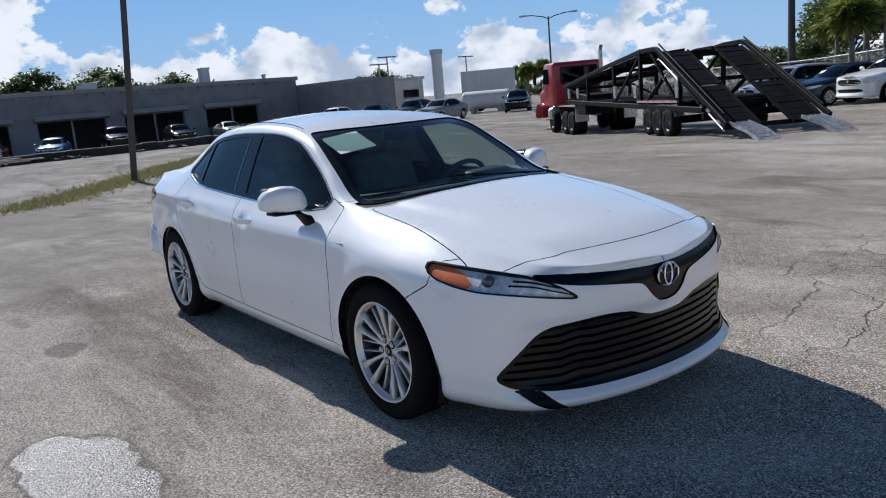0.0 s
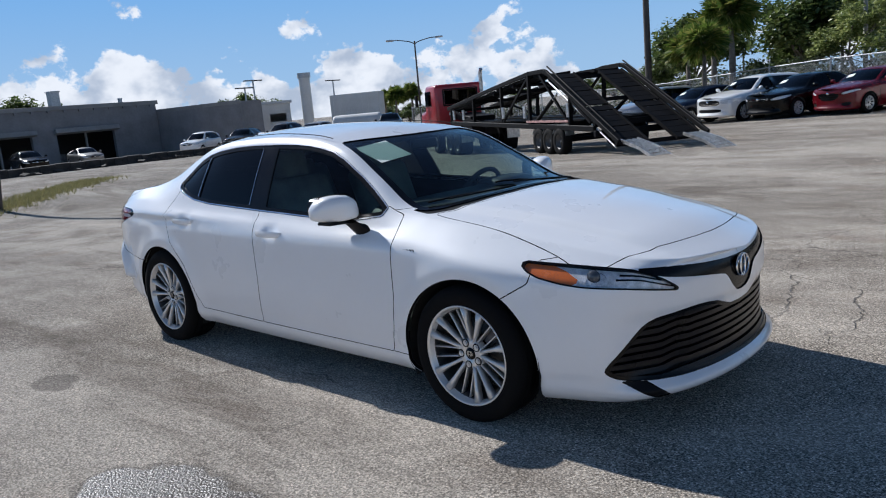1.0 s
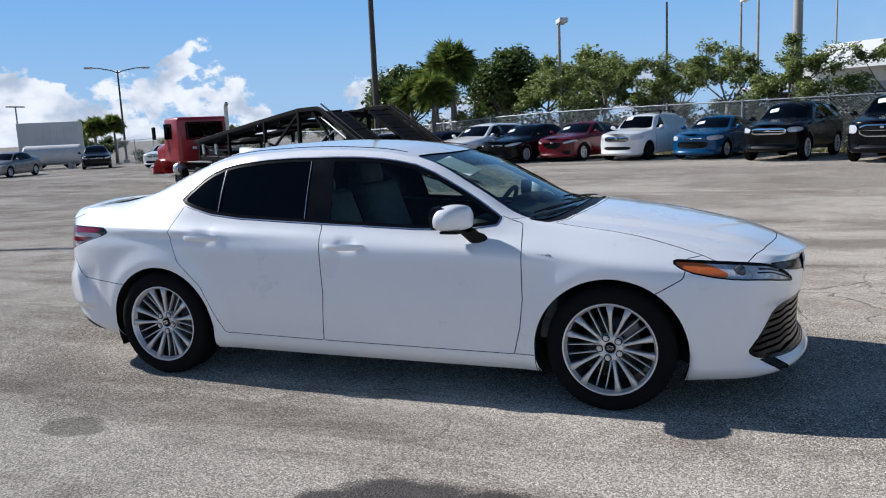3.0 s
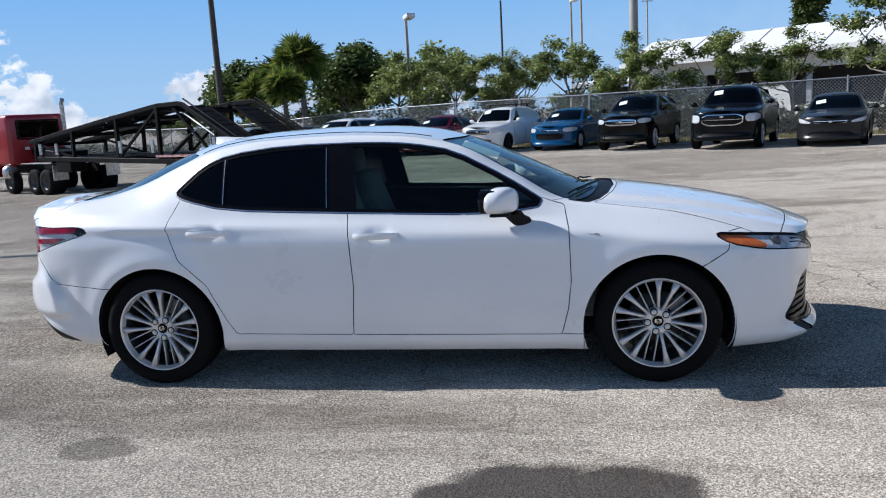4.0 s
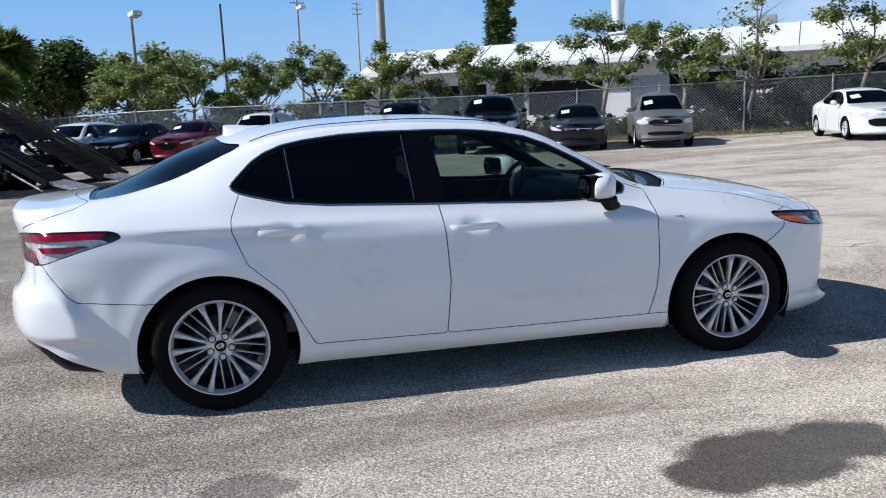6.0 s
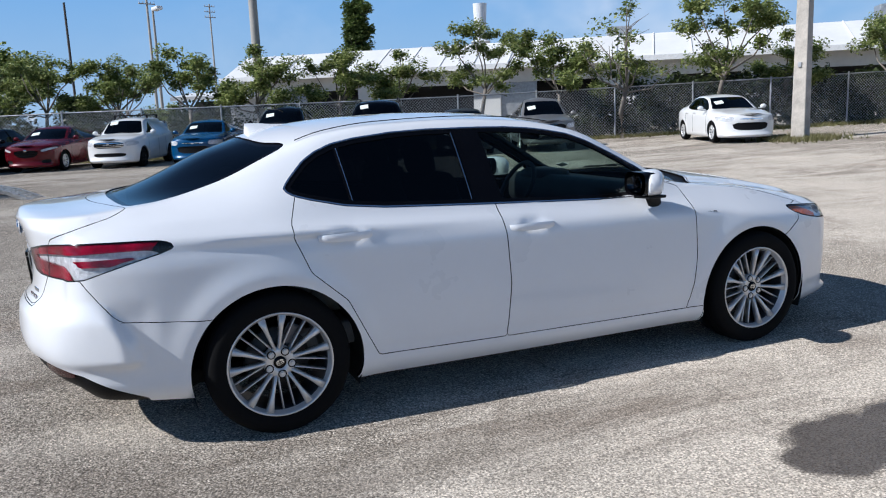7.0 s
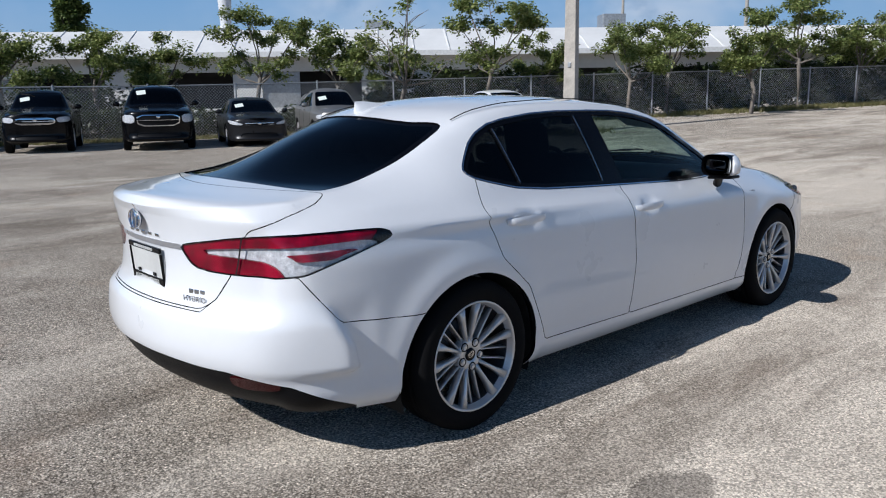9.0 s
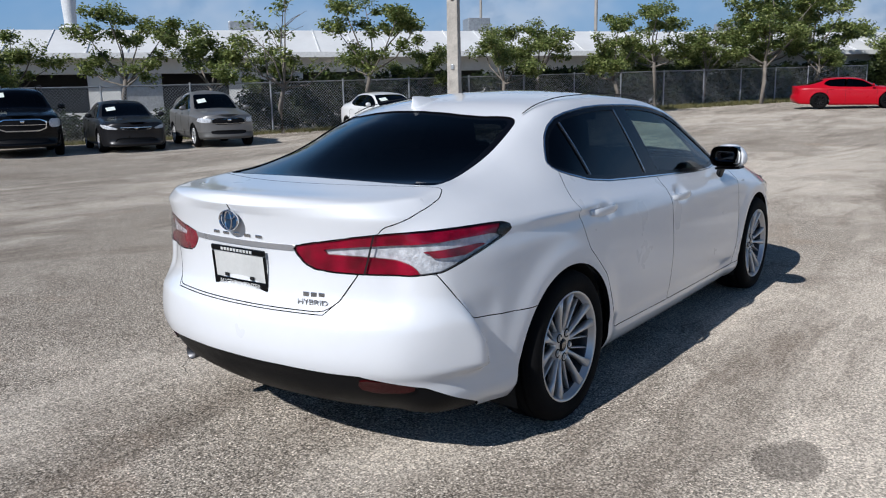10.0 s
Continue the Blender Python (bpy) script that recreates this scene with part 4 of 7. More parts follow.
    # panels
    hood = rounded([(1.27, -.2), (1.255, .2), (1.20, .5), (1.10, .66), (1.10, .685), (1.52, .695), (1.75, .71), (1.88, .725), (1.97, .755), (2.03, .77), (2.09, .63), (2.135, .50), (2.19, .3), (2.225, .1), (2.23, -.2)], 3)
    hd, M = cut(M, np.maximum(inside(xy(M), hood), (nl - 1 - row(M)) * .01))
    trunk = [(4.955, 1.3), (4.955, 1.075), (5.05, 1.038), (5.215, 1.001), (5.385, .958), (5.447, .906), (5.506, .779), (5.578, .687), (5.625, .655), (5.66, .648), (6.5, .648), (6.5, 1.3)]
    tk, M = cut(M, inside(az(M), trunk))
    fb, M = cut(M, inside(az(M), [(-.2, 0), (1.95, 0), (1.95, .3), (1.40, .59), (1.20, .70), (1.17, .79), (.7, .85), (-.2, .85)]))
    rb, M = cut(M, inside(az(M), [(4.3, 0), (4.3, .572), (4.715, .581), (5.03, .605), (5.06, .63), (5.19, .79), (5.5, .79), (5.578, .69), (5.635, .64), (6.5, .64), (6.5, 0)]))
    fdoor = [(.93, 1.0), (.958, .841), (.963, .573), (.945, .42), (.906, .272), (-.252, .285), (-.227, .565), (-.24, .81), (-.262, 1.0)]
    rdoor = [(-1.255, 1.10), (-1.31, .96), (-1.31, .90), (-1.245, .736), (-1.085, .589), (-.998, .409), (-.94, .297), (-.252, .285), (-.227, .565), (-.24, .81), (-.262, 1.0), (-.4, 1.08)]
    fd, M = cut(M, np.maximum(inside(xz(M), fdoor), np.maximum(.5 - M[0][:, 1], (row(M) - nl - ns + 4) * .01)))
    rd_, M = cut(M, np.maximum(inside(xz(M), rdoor), np.maximum(.5 - M[0][:, 1], (row(M) - nl - ns + 4) * .01)))
    fender = [(.75, .2), (.75, .98), (1.0, .99), (1.08, .70 + .3), (2.5, 1.0), (2.5, .2)]
    fe, M = cut(M, np.maximum(inside(xz(M), fender), np.maximum(.4 - M[0][:, 1], .274 - M[0][:, 2])))

    def shrink(M, g=GAP):
        """Pull the rim of a panel in by g, so that a joint opens round it."""
        V, F = M
        cnt = {}
        for q in F:
            for i, a in enumerate(q):
                b = q[(i + 1) % len(q)]
                k = (min(a, b), max(a, b))
                cnt.setdefault(k, []).append((a, b, q))
        V = V.copy()
        move = np.zeros((len(V), 3))
        num = np.zeros(len(V))
        for v in cnt.values():
            if len(v) == 1:
                a, b, q = v[0]
                if V[a, 1] < 1e-5 and V[b, 1] < 1e-5:
                    continue
                c = V[q, :3].mean(0)
                e = V[b, :3] - V[a, :3]
                e = e / max(np.linalg.norm(e), 1e-9)
                d = c - V[a, :3]
                d = d - e * (d @ e)
                d = d / max(np.linalg.norm(d), 1e-9)
                for i in (a, b):
                    move[i] += d
                    num[i] += 1
        ok = num > 0
        move[ok] /= np.maximum(np.linalg.norm(move[ok], axis=1, keepdims=True), 1e-9)
        move[V[:, 1] < 1e-5, 1] = 0
        V[:, :3] += move * g
        return V, F
    panel("bonnet", shrink(hd), WHITE, car, "white bonnet with two long creases", .016, 0, "B")
    panel("boot_lid", shrink(tk), WHITE, car, "white boot lid", .016, 0, "B")
    panel("front_bumper", shrink(fb), WHITE, car, "white front bumper", .016, 0, "B")
    panel("rear_bumper", shrink(rb), WHITE, car, "white rear bumper", .016, 0, "B")
    panel("body", shrink(M, .0015), WHITE, car, "pearl white body shell and roof", .02, 0, "B")
    shell = cut(shell, np.maximum(.95 - shell[0][:, 6], shell[0][:, 6] - 4.95))[0]
    panel("inner_shell", shell, DARKVOID, car, "", 0, .022, "B")
    for sd in "RL":
        s = -1 if sd == "R" else 1
        panel("front_wing", shrink(fe), WHITE, car, "", .016, 0, sd)
        d1 = panel("front_door", shrink(fd), WHITE, car, "closed white front door", .016, 0, sd)
        d2 = panel("rear_door", shrink(rd_), WHITE, car, "closed white rear door", .016, 0, sd)
        panel("front_window", pieces["front"], GLASSSIDE, d1, "lightly tinted window", 0, .008, sd)
        panel("rear_side_window", pieces["rear"], GLASSDARK, d2, "dark privacy glass", 0, .008, sd)
        panel("quarter_window", pieces["quarter"], GLASSDARK, car, "dark privacy glass", 0, .008, sd)
        for dr, hx, hz in ((d1, -.089, .842), (d2, -1.072, .885)):
            # handle: a bowed grip over a shallow cup
            bm = bmesh.new()
            for i in range(13):
                u = i / 12
                wx = hx - .128 + .256 * u
                out = .012 + .026 * math.sin(math.pi * min(max(u, .0), 1)) ** .45
                hh = .0125 + .0065 * math.sin(math.pi * u) ** .6
                yb = .868
                ring = [(wx, s * (yb + out), hz + hh), (wx, s * (yb + out + .006), hz), (wx, s * (yb + out), hz - hh), (wx, s * (yb + out - .016), hz - hh * .8), (wx, s * (yb + out - .016), hz + hh * .8)]
                rg = [bm.verts.new(p) for p in ring]
                if i:
                    for k in range(5):
                        bm.faces.new((last[k], last[(k + 1) % 5], rg[(k + 1) % 5], rg[k]) if s < 0 else (last[k], rg[k], rg[(k + 1) % 5], last[(k + 1) % 5]))
                else:
                    bm.faces.new(rg)
                last = rg
            bm.faces.new(last)
            bmesh.ops.recalc_face_normals(bm, faces=bm.faces)
            part("door_handle", bm, WHITE, dr, "white door handle", 50)
        # wing badge
        lettering("wing_badge", "HYBRID", .027, pose(1.055, s * .869, .806) @ pose(0, 0, 0, 90, 0, 0 if s < 0 else 180), SMOKECHROME, car, "small chrome lettering", .004, 1.35)
        # mirror
        bm = bmesh.new()
        secs = ((.812, .645, .695, .962, 1.02), (.835, .60, .73, .950, 1.058), (.875, .572, .748, .946, 1.080), (.93, .560, .750, .945, 1.086), (.98, .548, .740, .948, 1.081),
                (1.02, .538, .712, .956, 1.062), (1.043, .540, .675, .968, 1.038), (1.053, .560, .632, .985, 1.018))
        last = None
        for py, xb, xf, zb_, zt in secs:
            py, xb, xf = .812 + (py - .812) * .93, xb - .012, xb - .012 + (xf - xb) * .80 * (1 - 1.9 * max(0, py - .90))
            rg = []
            for t in np.linspace(0, 2 * math.pi, 24, endpoint=False):
                c, q = math.cos(t), math.sin(t)
                c, q = math.copysign(abs(c) ** (.55 if c < 0 else .8), c), math.copysign(abs(q) ** (.45 if q < 0 else .75), q)
                rg.append(bm.verts.new(((xb + xf) / 2 + (xf - xb) / 2 * c, s * py, (zb_ + zt) / 2 + (zt - zb_) / 2 * q)))
            if last:
                for k in range(24):
                    bm.faces.new((last[k], last[(k + 1) % 24], rg[(k + 1) % 24], rg[k]))
            else:
                bm.faces.new(rg)
            last = rg
        bm.faces.new(last)
        bmesh.ops.recalc_face_normals(bm, faces=bm.faces)
        mir = part("door_mirror", bm, WHITE, car, "white door mirror on a black foot", 40)
        bm = bmesh.new()
        box(bm, (.014, .180, .124), (.545, s * .925, 1.014), None, .045, 3)
        part("mirror_bezel", bm, BLACKTRIM, mir, "black mirror bezel", 40)
        bm = bmesh.new()
        box(bm, (.006, .150, .092), (.536, s * .925, 1.016), Euler((0, radians(-3), radians(8 * s))), .035, 3)
        part("mirror_glass", bm, MIRROR, mir, "mirror glass", 40)
        bm = bmesh.new()
        box(bm, (.105, .15, .016), (.605, s * .925, .940), Euler((radians(3 * s), 0, 0)), .006)
        part("mirror_underside", bm, BLACKPLASTIC, mir)
        bm = bmesh.new()
        for i, (px, py, pz, w_, h_) in enumerate(((.66, .875, .944, .058, .014), (.675, .862, .925, .052, .022), (.695, .848, .90, .046, .032), (.715, .825, .885, .048, .038))):
            rg = [bm.verts.new((px + w_ * math.cos(t), s * py, pz + h_ * math.sin(t))) for t in np.linspace(0, 2 * math.pi, 14, endpoint=False)]
            if i:
                for k in range(14):
                    bm.faces.new((last[k], last[(k + 1) % 14], rg[(k + 1) % 14], rg[k]))
            last = rg
        bmesh.ops.recalc_face_normals(bm, faces=bm.faces)
        part("mirror_foot", bm, BLACKPLASTIC, mir, "black mirror foot", 60)
        # sill step
        tube("drip_seam", [(x_, s * (float(curve(SEDAN["rail_y"])(x_)) - .045), float(curve(SEDAN["rail_z"])(x_)) + .021) for x_ in np.linspace(.2, -1.2, 30)], .0025, DARKVOID, car)
    # grilles
    V, F = lg
    panel("grille_backing", lg, DARKVOID, car, "", .05, .05, "B")
    for k in range(8):
        zc = .280 + .0335 * k
        bar = band(lg, lambda q: q[0][:, 2] - (zc + .010 * np.sin(np.clip((q[0][:, 6] - .42) / .16, 0, 1) * math.pi) * (1 if k > 0 else .4) - .012 * smooth(.35, .6, q[0][:, 6])), .0102)
        if bar[1]:
            for sd in ("R", "L") if bar[0][:, 1].min() > .004 else ("B",):
                panel("grille_bar", bar, GRILLEBAR, car, "black horizontal grille bar", .03, .006, sd)
    frame_, _ = cut(lg, -(inside(az(lg), lower) + .016))
    panel("grille_frame", frame_, BLACKTRIM, car, "gloss black grille frame", .03, .003, "B")
    panel("upper_grille", ug, BLACKTRIM, car, "gloss black upper grille panel", .02, .006, "B")
    for ex, ez, nx_, r_ in ((2.354, .652, 1, .88), (-2.464, .960, -1, .68)):
        em = []
        for rx, rz, cz in ((.078, .056, 0), (.028, .054, 0), (.056, .022, .028)):
            bm = bmesh.new()
            n = 40
            rings = []
            for i in range(n):
                t = 2 * math.pi * i / n
                rg = []
                for q in range(8):
                    p_ = 2 * math.pi * q / 8
                    k = 1 + .09 * math.cos(p_) * (.06 / max(rx, .03))
                    rg.append(bm.verts.new((ex + nx_ * (.006 * math.sin(p_) + .012), rx * r_ * k * math.cos(t), ez + (rz * k * math.sin(t) + cz) * r_)))
                rings.append(rg)
            for i in range(n):
                for q in range(8):
                    a_, b_ = rings[i], rings[(i + 1) % n]
                    bm.faces.new((a_[q], a_[(q + 1) % 8], b_[(q + 1) % 8], b_[q]))
            bmesh.ops.recalc_face_normals(bm, faces=bm.faces)
            part("emblem_ring", bm, CHROME, car, "chrome oval emblem", 60)
        bm = bmesh.new()
        ball(bm, 1, (ex + nx_ * .004, 0, ez), (.008, .078 * r_, .056 * r_), 3)
        part("emblem_disc", bm, BLACKTRIM if nx_ > 0 else plain("blue_emblem", (.012, .04, .09), .2, coat=.5, spec=.3), car, "dark emblem disc", 60)
    # rear badges, strip, plate
    strip = cut(tk, np.maximum(np.abs(tk[0][:, 2] - .873) - .011, 5.77 - tk[0][:, 6]))[0]
    panel("boot_strip", strip, plain("satin_silver", (.5, .5, .52), .3, .6), car, "silver strip over the plate", .01, -.004, "B")

    def tail_x(y, z):
        k = np.argmin((tk[0][:, 1] - abs(y)) ** 2 + (tk[0][:, 2] - z) ** 2)
        return float(tk[0][k, 0])
    for k in range(5):
        bm = bmesh.new()
        box(bm, (.005, .036, .012), (tail_x(.125 - .0625 * k, .903) - .001, .125 - .0625 * k, .903), None, .002)
        part("badge_bar", bm, CHROME, car, "chrome letter bar")
    for k in range(3):
        bm = bmesh.new()
        box(bm, (.005, .026, .019), (tail_x(-.335 - .032 * k, .703) - .001, -.335 - .032 * k, .703), Euler((0, 0, radians(14))), .002)
        part("badge_bar", bm, CHROME, car)
    lettering("hybrid_badge", "HYBRID", .03, pose(tail_x(-.372, .677) - .006, -.372, .677) @ pose(0, 0, 0, 90, 0, -90 + 14), CHROME, car, "small chrome lettering", .002, 1.25)
    bm = bmesh.new()
    box(bm, (.008, .295, .14), (-2.437, .0, .772), Euler((0, radians(-4), 0)), .002)
    pl = part("number_plate", bm, PLATE, car, "blank white plate in a black dealer frame")
    bm = bmesh.new()
    for sz, at in (((.012, .312, .022), (0, 0, .068)), ((.012, .315, .034), (0, 0, -.066)), ((.012, .006, .11), (0, .153, 0)), ((.012, .006, .11), (0, -.153, 0))):
        box(bm, sz, at, None, .003)
    fr = part("plate_frame", bm, BLACKTRIM, pl, "black and chrome plate frame")
    fr.matrix_local = pose(-2.441, 0, .772, 0, -4, 0)
    lettering("frame_words", "AUCTION CENTER", .026, pose(-.008, 0, -.066, 90, 0, -90), PLATE, fr, "white lettering", .001, 1.1)
    bm = bmesh.new()
    for k in range(10):
        box(bm, (.004, .013, .011), (-.007, .085 - .019 * k, .068), None, .001)
    part("frame_bars", bm, PLATE, fr)
    for s in (-1, 1):
        bm = bmesh.new()
        box(bm, (.006, .022, .014), (-2.444, s * .075, .735), None, .002)
        part("plate_bolt", bm, DARKVOID, pl)
    # shark fin
    bm = bmesh.new()
    for i, (px, w_, h_) in enumerate(((-1.13, .004, .002), (-1.21, .028, .015), (-1.28, .034, .036), (-1.33, .03, .050), (-1.35, .012, .054), (-1.355, .01, .01))):
        zb_ = float(curve(SEDAN["spine_z"])(px)) - .006
        rg = [bm.verts.new(p) for p in ((px, -w_, zb_), (px, -w_ * .35, zb_ + h_ * .7), (px, 0, zb_ + h_ + .004), (px, w_ * .35, zb_ + h_ * .7), (px, w_, zb_))]
        if i:
            for k in range(4):
                bm.faces.new((last[k], rg[k], rg[k + 1], last[k + 1]))
        last = rg
    bm.faces.new(last)
    bmesh.ops.recalc_face_normals(bm, faces=bm.faces)
    part("antenna_fin", bm, WHITE, car, "white shark-fin aerial", 50)
    # wipers, laid over the glass and the cowl
    over = np.vstack([wsg[0], wsb[0], cw[0]])

    def lie(x_, y_, up):
        k = np.argmin((over[:, 0] - x_) ** 2 + (over[:, 1] - abs(y_)) ** 2)
        return (x_, y_, float(over[k, 2]) + up)
    for y0, y1 in ((.50, -.10), (-.08, -.58)):
        x0 = 1.15 - .10 * abs(y0) ** 2
        x1 = 1.05 - .20 * y1 * y1
        w_ = tube("wiper", [lie(x0 + (x1 - x0) * u, y0 + (y1 - y0) * u, .012) for u in (0, .2, .4, .6, .8)], .005, BLACKPLASTIC, car, "black windscreen wiper")
        tube("wiper_blade", [lie(x0 - .02 + (x1 - x0) * u, y0 + (y1 - y0) * u, .008) for u in (.12, .3, .5, .7, .9, 1)], .005, RUBBER, w_)
    # exhaust and underside
    bm = bmesh.new()
    lathe(bm, [(.034, 0), (.034, -.10), (.030, -.10), (.030, 0)], 20, "x", (-2.21, .56, .285))
    part("exhaust_tip", bm, ALLOYDARK, car, "chrome tailpipe", 50)
    bm = bmesh.new()
    box(bm, (4.2, 1.3, .08), (.05, 0, .26), None, .02)
    box(bm, (1.9, 1.62, .06), (0, 0, .22), None, .02)
    part("underbody", bm, DARKVOID, car)
    bm = bmesh.new()
    box(bm, (.5, .25, .14), (-1.95, .45, .36), None, .05)
    part("silencer", bm, ALLOYDARK, car)
    for wx, track, turn in ((1.4125, .782, 0), (-1.4125, .788, -20)):
        for s in (-1, 1):
            alloy_wheel(car, pose(wx, s * track, .330, 0, turn), s > 0)
            wheel_liner(car, wx, s * .5, s * .86, .312, .40)
    # cabin
    bm = bmesh.new()
    box(bm, (2.6, 1.44, .12), (-.1, 0, .38), None, .03)
    box(bm, (.12, 1.4, .5), (1.05, 0, .6), None, .03)
    part("cabin_floor", bm, INTERIOR, car)
    bm = bmesh.new()
    box(bm, (.55, 1.42, .22), (.86, 0, .86), Euler((0, radians(6), 0)), .08, 4)
    box(bm, (.22, .34, .10), (.72, .37, .97), None, .04, 3)
    part("dashboard", bm, DASH, car, "black dashboard", 50)
    bm = bmesh.new()
    n = 40
    rings = []
    tilt = Matrix.Translation((.50, .37, .90)) @ Matrix.Rotation(radians(-62), 4, "Y")
    for i in range(n):
        t = 2 * math.pi * i / n
        rings.append([bm.verts.new(tilt @ Vector(((.185 + .016 * math.cos(q)) * math.cos(t), (.185 + .016 * math.cos(q)) * math.sin(t), .016 * math.sin(q)))) for q in np.linspace(0, 2 * math.pi, 8, endpoint=False)])
    for i in range(n):
        for q in range(8):
            a_, b_ = rings[i], rings[(i + 1) % n]
            bm.faces.new((a_[q], a_[(q + 1) % 8], b_[(q + 1) % 8], b_[q]))
    for ang in (0, 180, 270):
        d = Matrix.Rotation(radians(ang + 90), 4, "Z")
        for v in box(bm, (.15, .035, .02), (.1, 0, 0), None, .005):
            pass
    bmesh.ops.recalc_face_normals(bm, faces=bm.faces)
    part("steering_wheel", bm, DASH, car, "dark steering wheel", 50)
    for s in (-1, 1):
        bm = bmesh.new()
        box(bm, (.52, .5, .16), (-.02, s * .37, .52), Euler((0, radians(-6), 0)), .06, 3)
        box(bm, (.16, .5, .66), (-.36, s * .37, .80), Euler((0, radians(-20), 0)), .06, 3)
        box(bm, (.10, .27, .19), (-.50, s * .37, 1.19), Euler((0, radians(-12), 0)), .045, 3)
        part("front_seat", bm, INTERIOR, car, "dark grey front seat with headrest", 50)
    bm = bmesh.new()
    box(bm, (.5, 1.3, .16), (-.98, 0, .55), None, .06, 3)
    box(bm, (.16, 1.3, .6), (-1.32, 0, .83), Euler((0, radians(-24), 0)), .06, 3)
    for y_ in (-.4, 0, .4):
        box(bm, (.09, .25, .12), (-1.40, y_, 1.10), Euler((0, radians(-14), 0)), .04, 3)
    part("rear_bench", bm, INTERIOR, car, "dark grey rear bench", 50)
    bm = bmesh.new()
    box(bm, (.5, 1.2, .02), (-1.72, 0, 1.03), None, .005)
    part("parcel_shelf", bm, DASH, car)
    # inside mirror and papers on the glass
    bm = bmesh.new()
    box(bm, (.03, .22, .06), (.40, 0, 1.27), None, .012, 3)
    part("inside_mirror", bm, BLACKPLASTIC, car, "", 50)

    def on_glass(x, y):
        best = np.argmin((wsg[0][:, 0] - x) ** 2 + (wsg[0][:, 1] - abs(y)) ** 2)
        v = wsg[0][best]
        nrm = Vector((v[3], v[4] * (-1 if y < 0 else 1), v[5]))
        return Vector((x, y, v[2] - (x - v[0]) * v[3] / v[5])) - nrm * .012, nrm
    for nm, cx, cy, hx, hy, mt, lb in (("price_sheet", .47, -.40, .11, .12, PAPER, "pale sheet of paper inside the windscreen"), ("stock_tag", .92, .46, .022, .05, PAPER, "small white tag inside the windscreen")):
        p_, nrm = on_glass(cx, cy)
        ux = Vector((1, 0, 0)) - nrm * nrm.x
        ux.normalize()
        uy = nrm.cross(ux)
        bm = bmesh.new()
        q = [p_ + ux * a_ * hx + uy * b_ * hy for a_, b_ in ((-1, -1), (1, -1), (1, 1), (-1, 1))]
        top = [bm.verts.new(v) for v in q]
        bot = [bm.verts.new(v - nrm * .001) for v in q]
        bm.faces.new(top)
        bm.faces.new(bot[::-1])
        for i in range(4):
            bm.faces.new((top[i], bot[i], bot[(i + 1) % 4], top[(i + 1) % 4]))
        part(nm, bm, mt, car, lb)
    return car


hero()

# ---- the other parked cars: the same skin, bent to each model ----
def bent(keys, fx, fz=None):
    return [(fx(a), fz(b) if fz else b) for a, b in keys]


def piecewise(pairs):
    p = sorted(pairs)
    xs, ys = [a for a, b in p], [b for a, b in p]

    def f(v):
        if v <= xs[0]:
            return ys[0] + (v - xs[0])
        if v >= xs[-1]:
            return ys[-1] + (v - xs[-1])
        return float(np.interp(v, xs, ys))
    return f


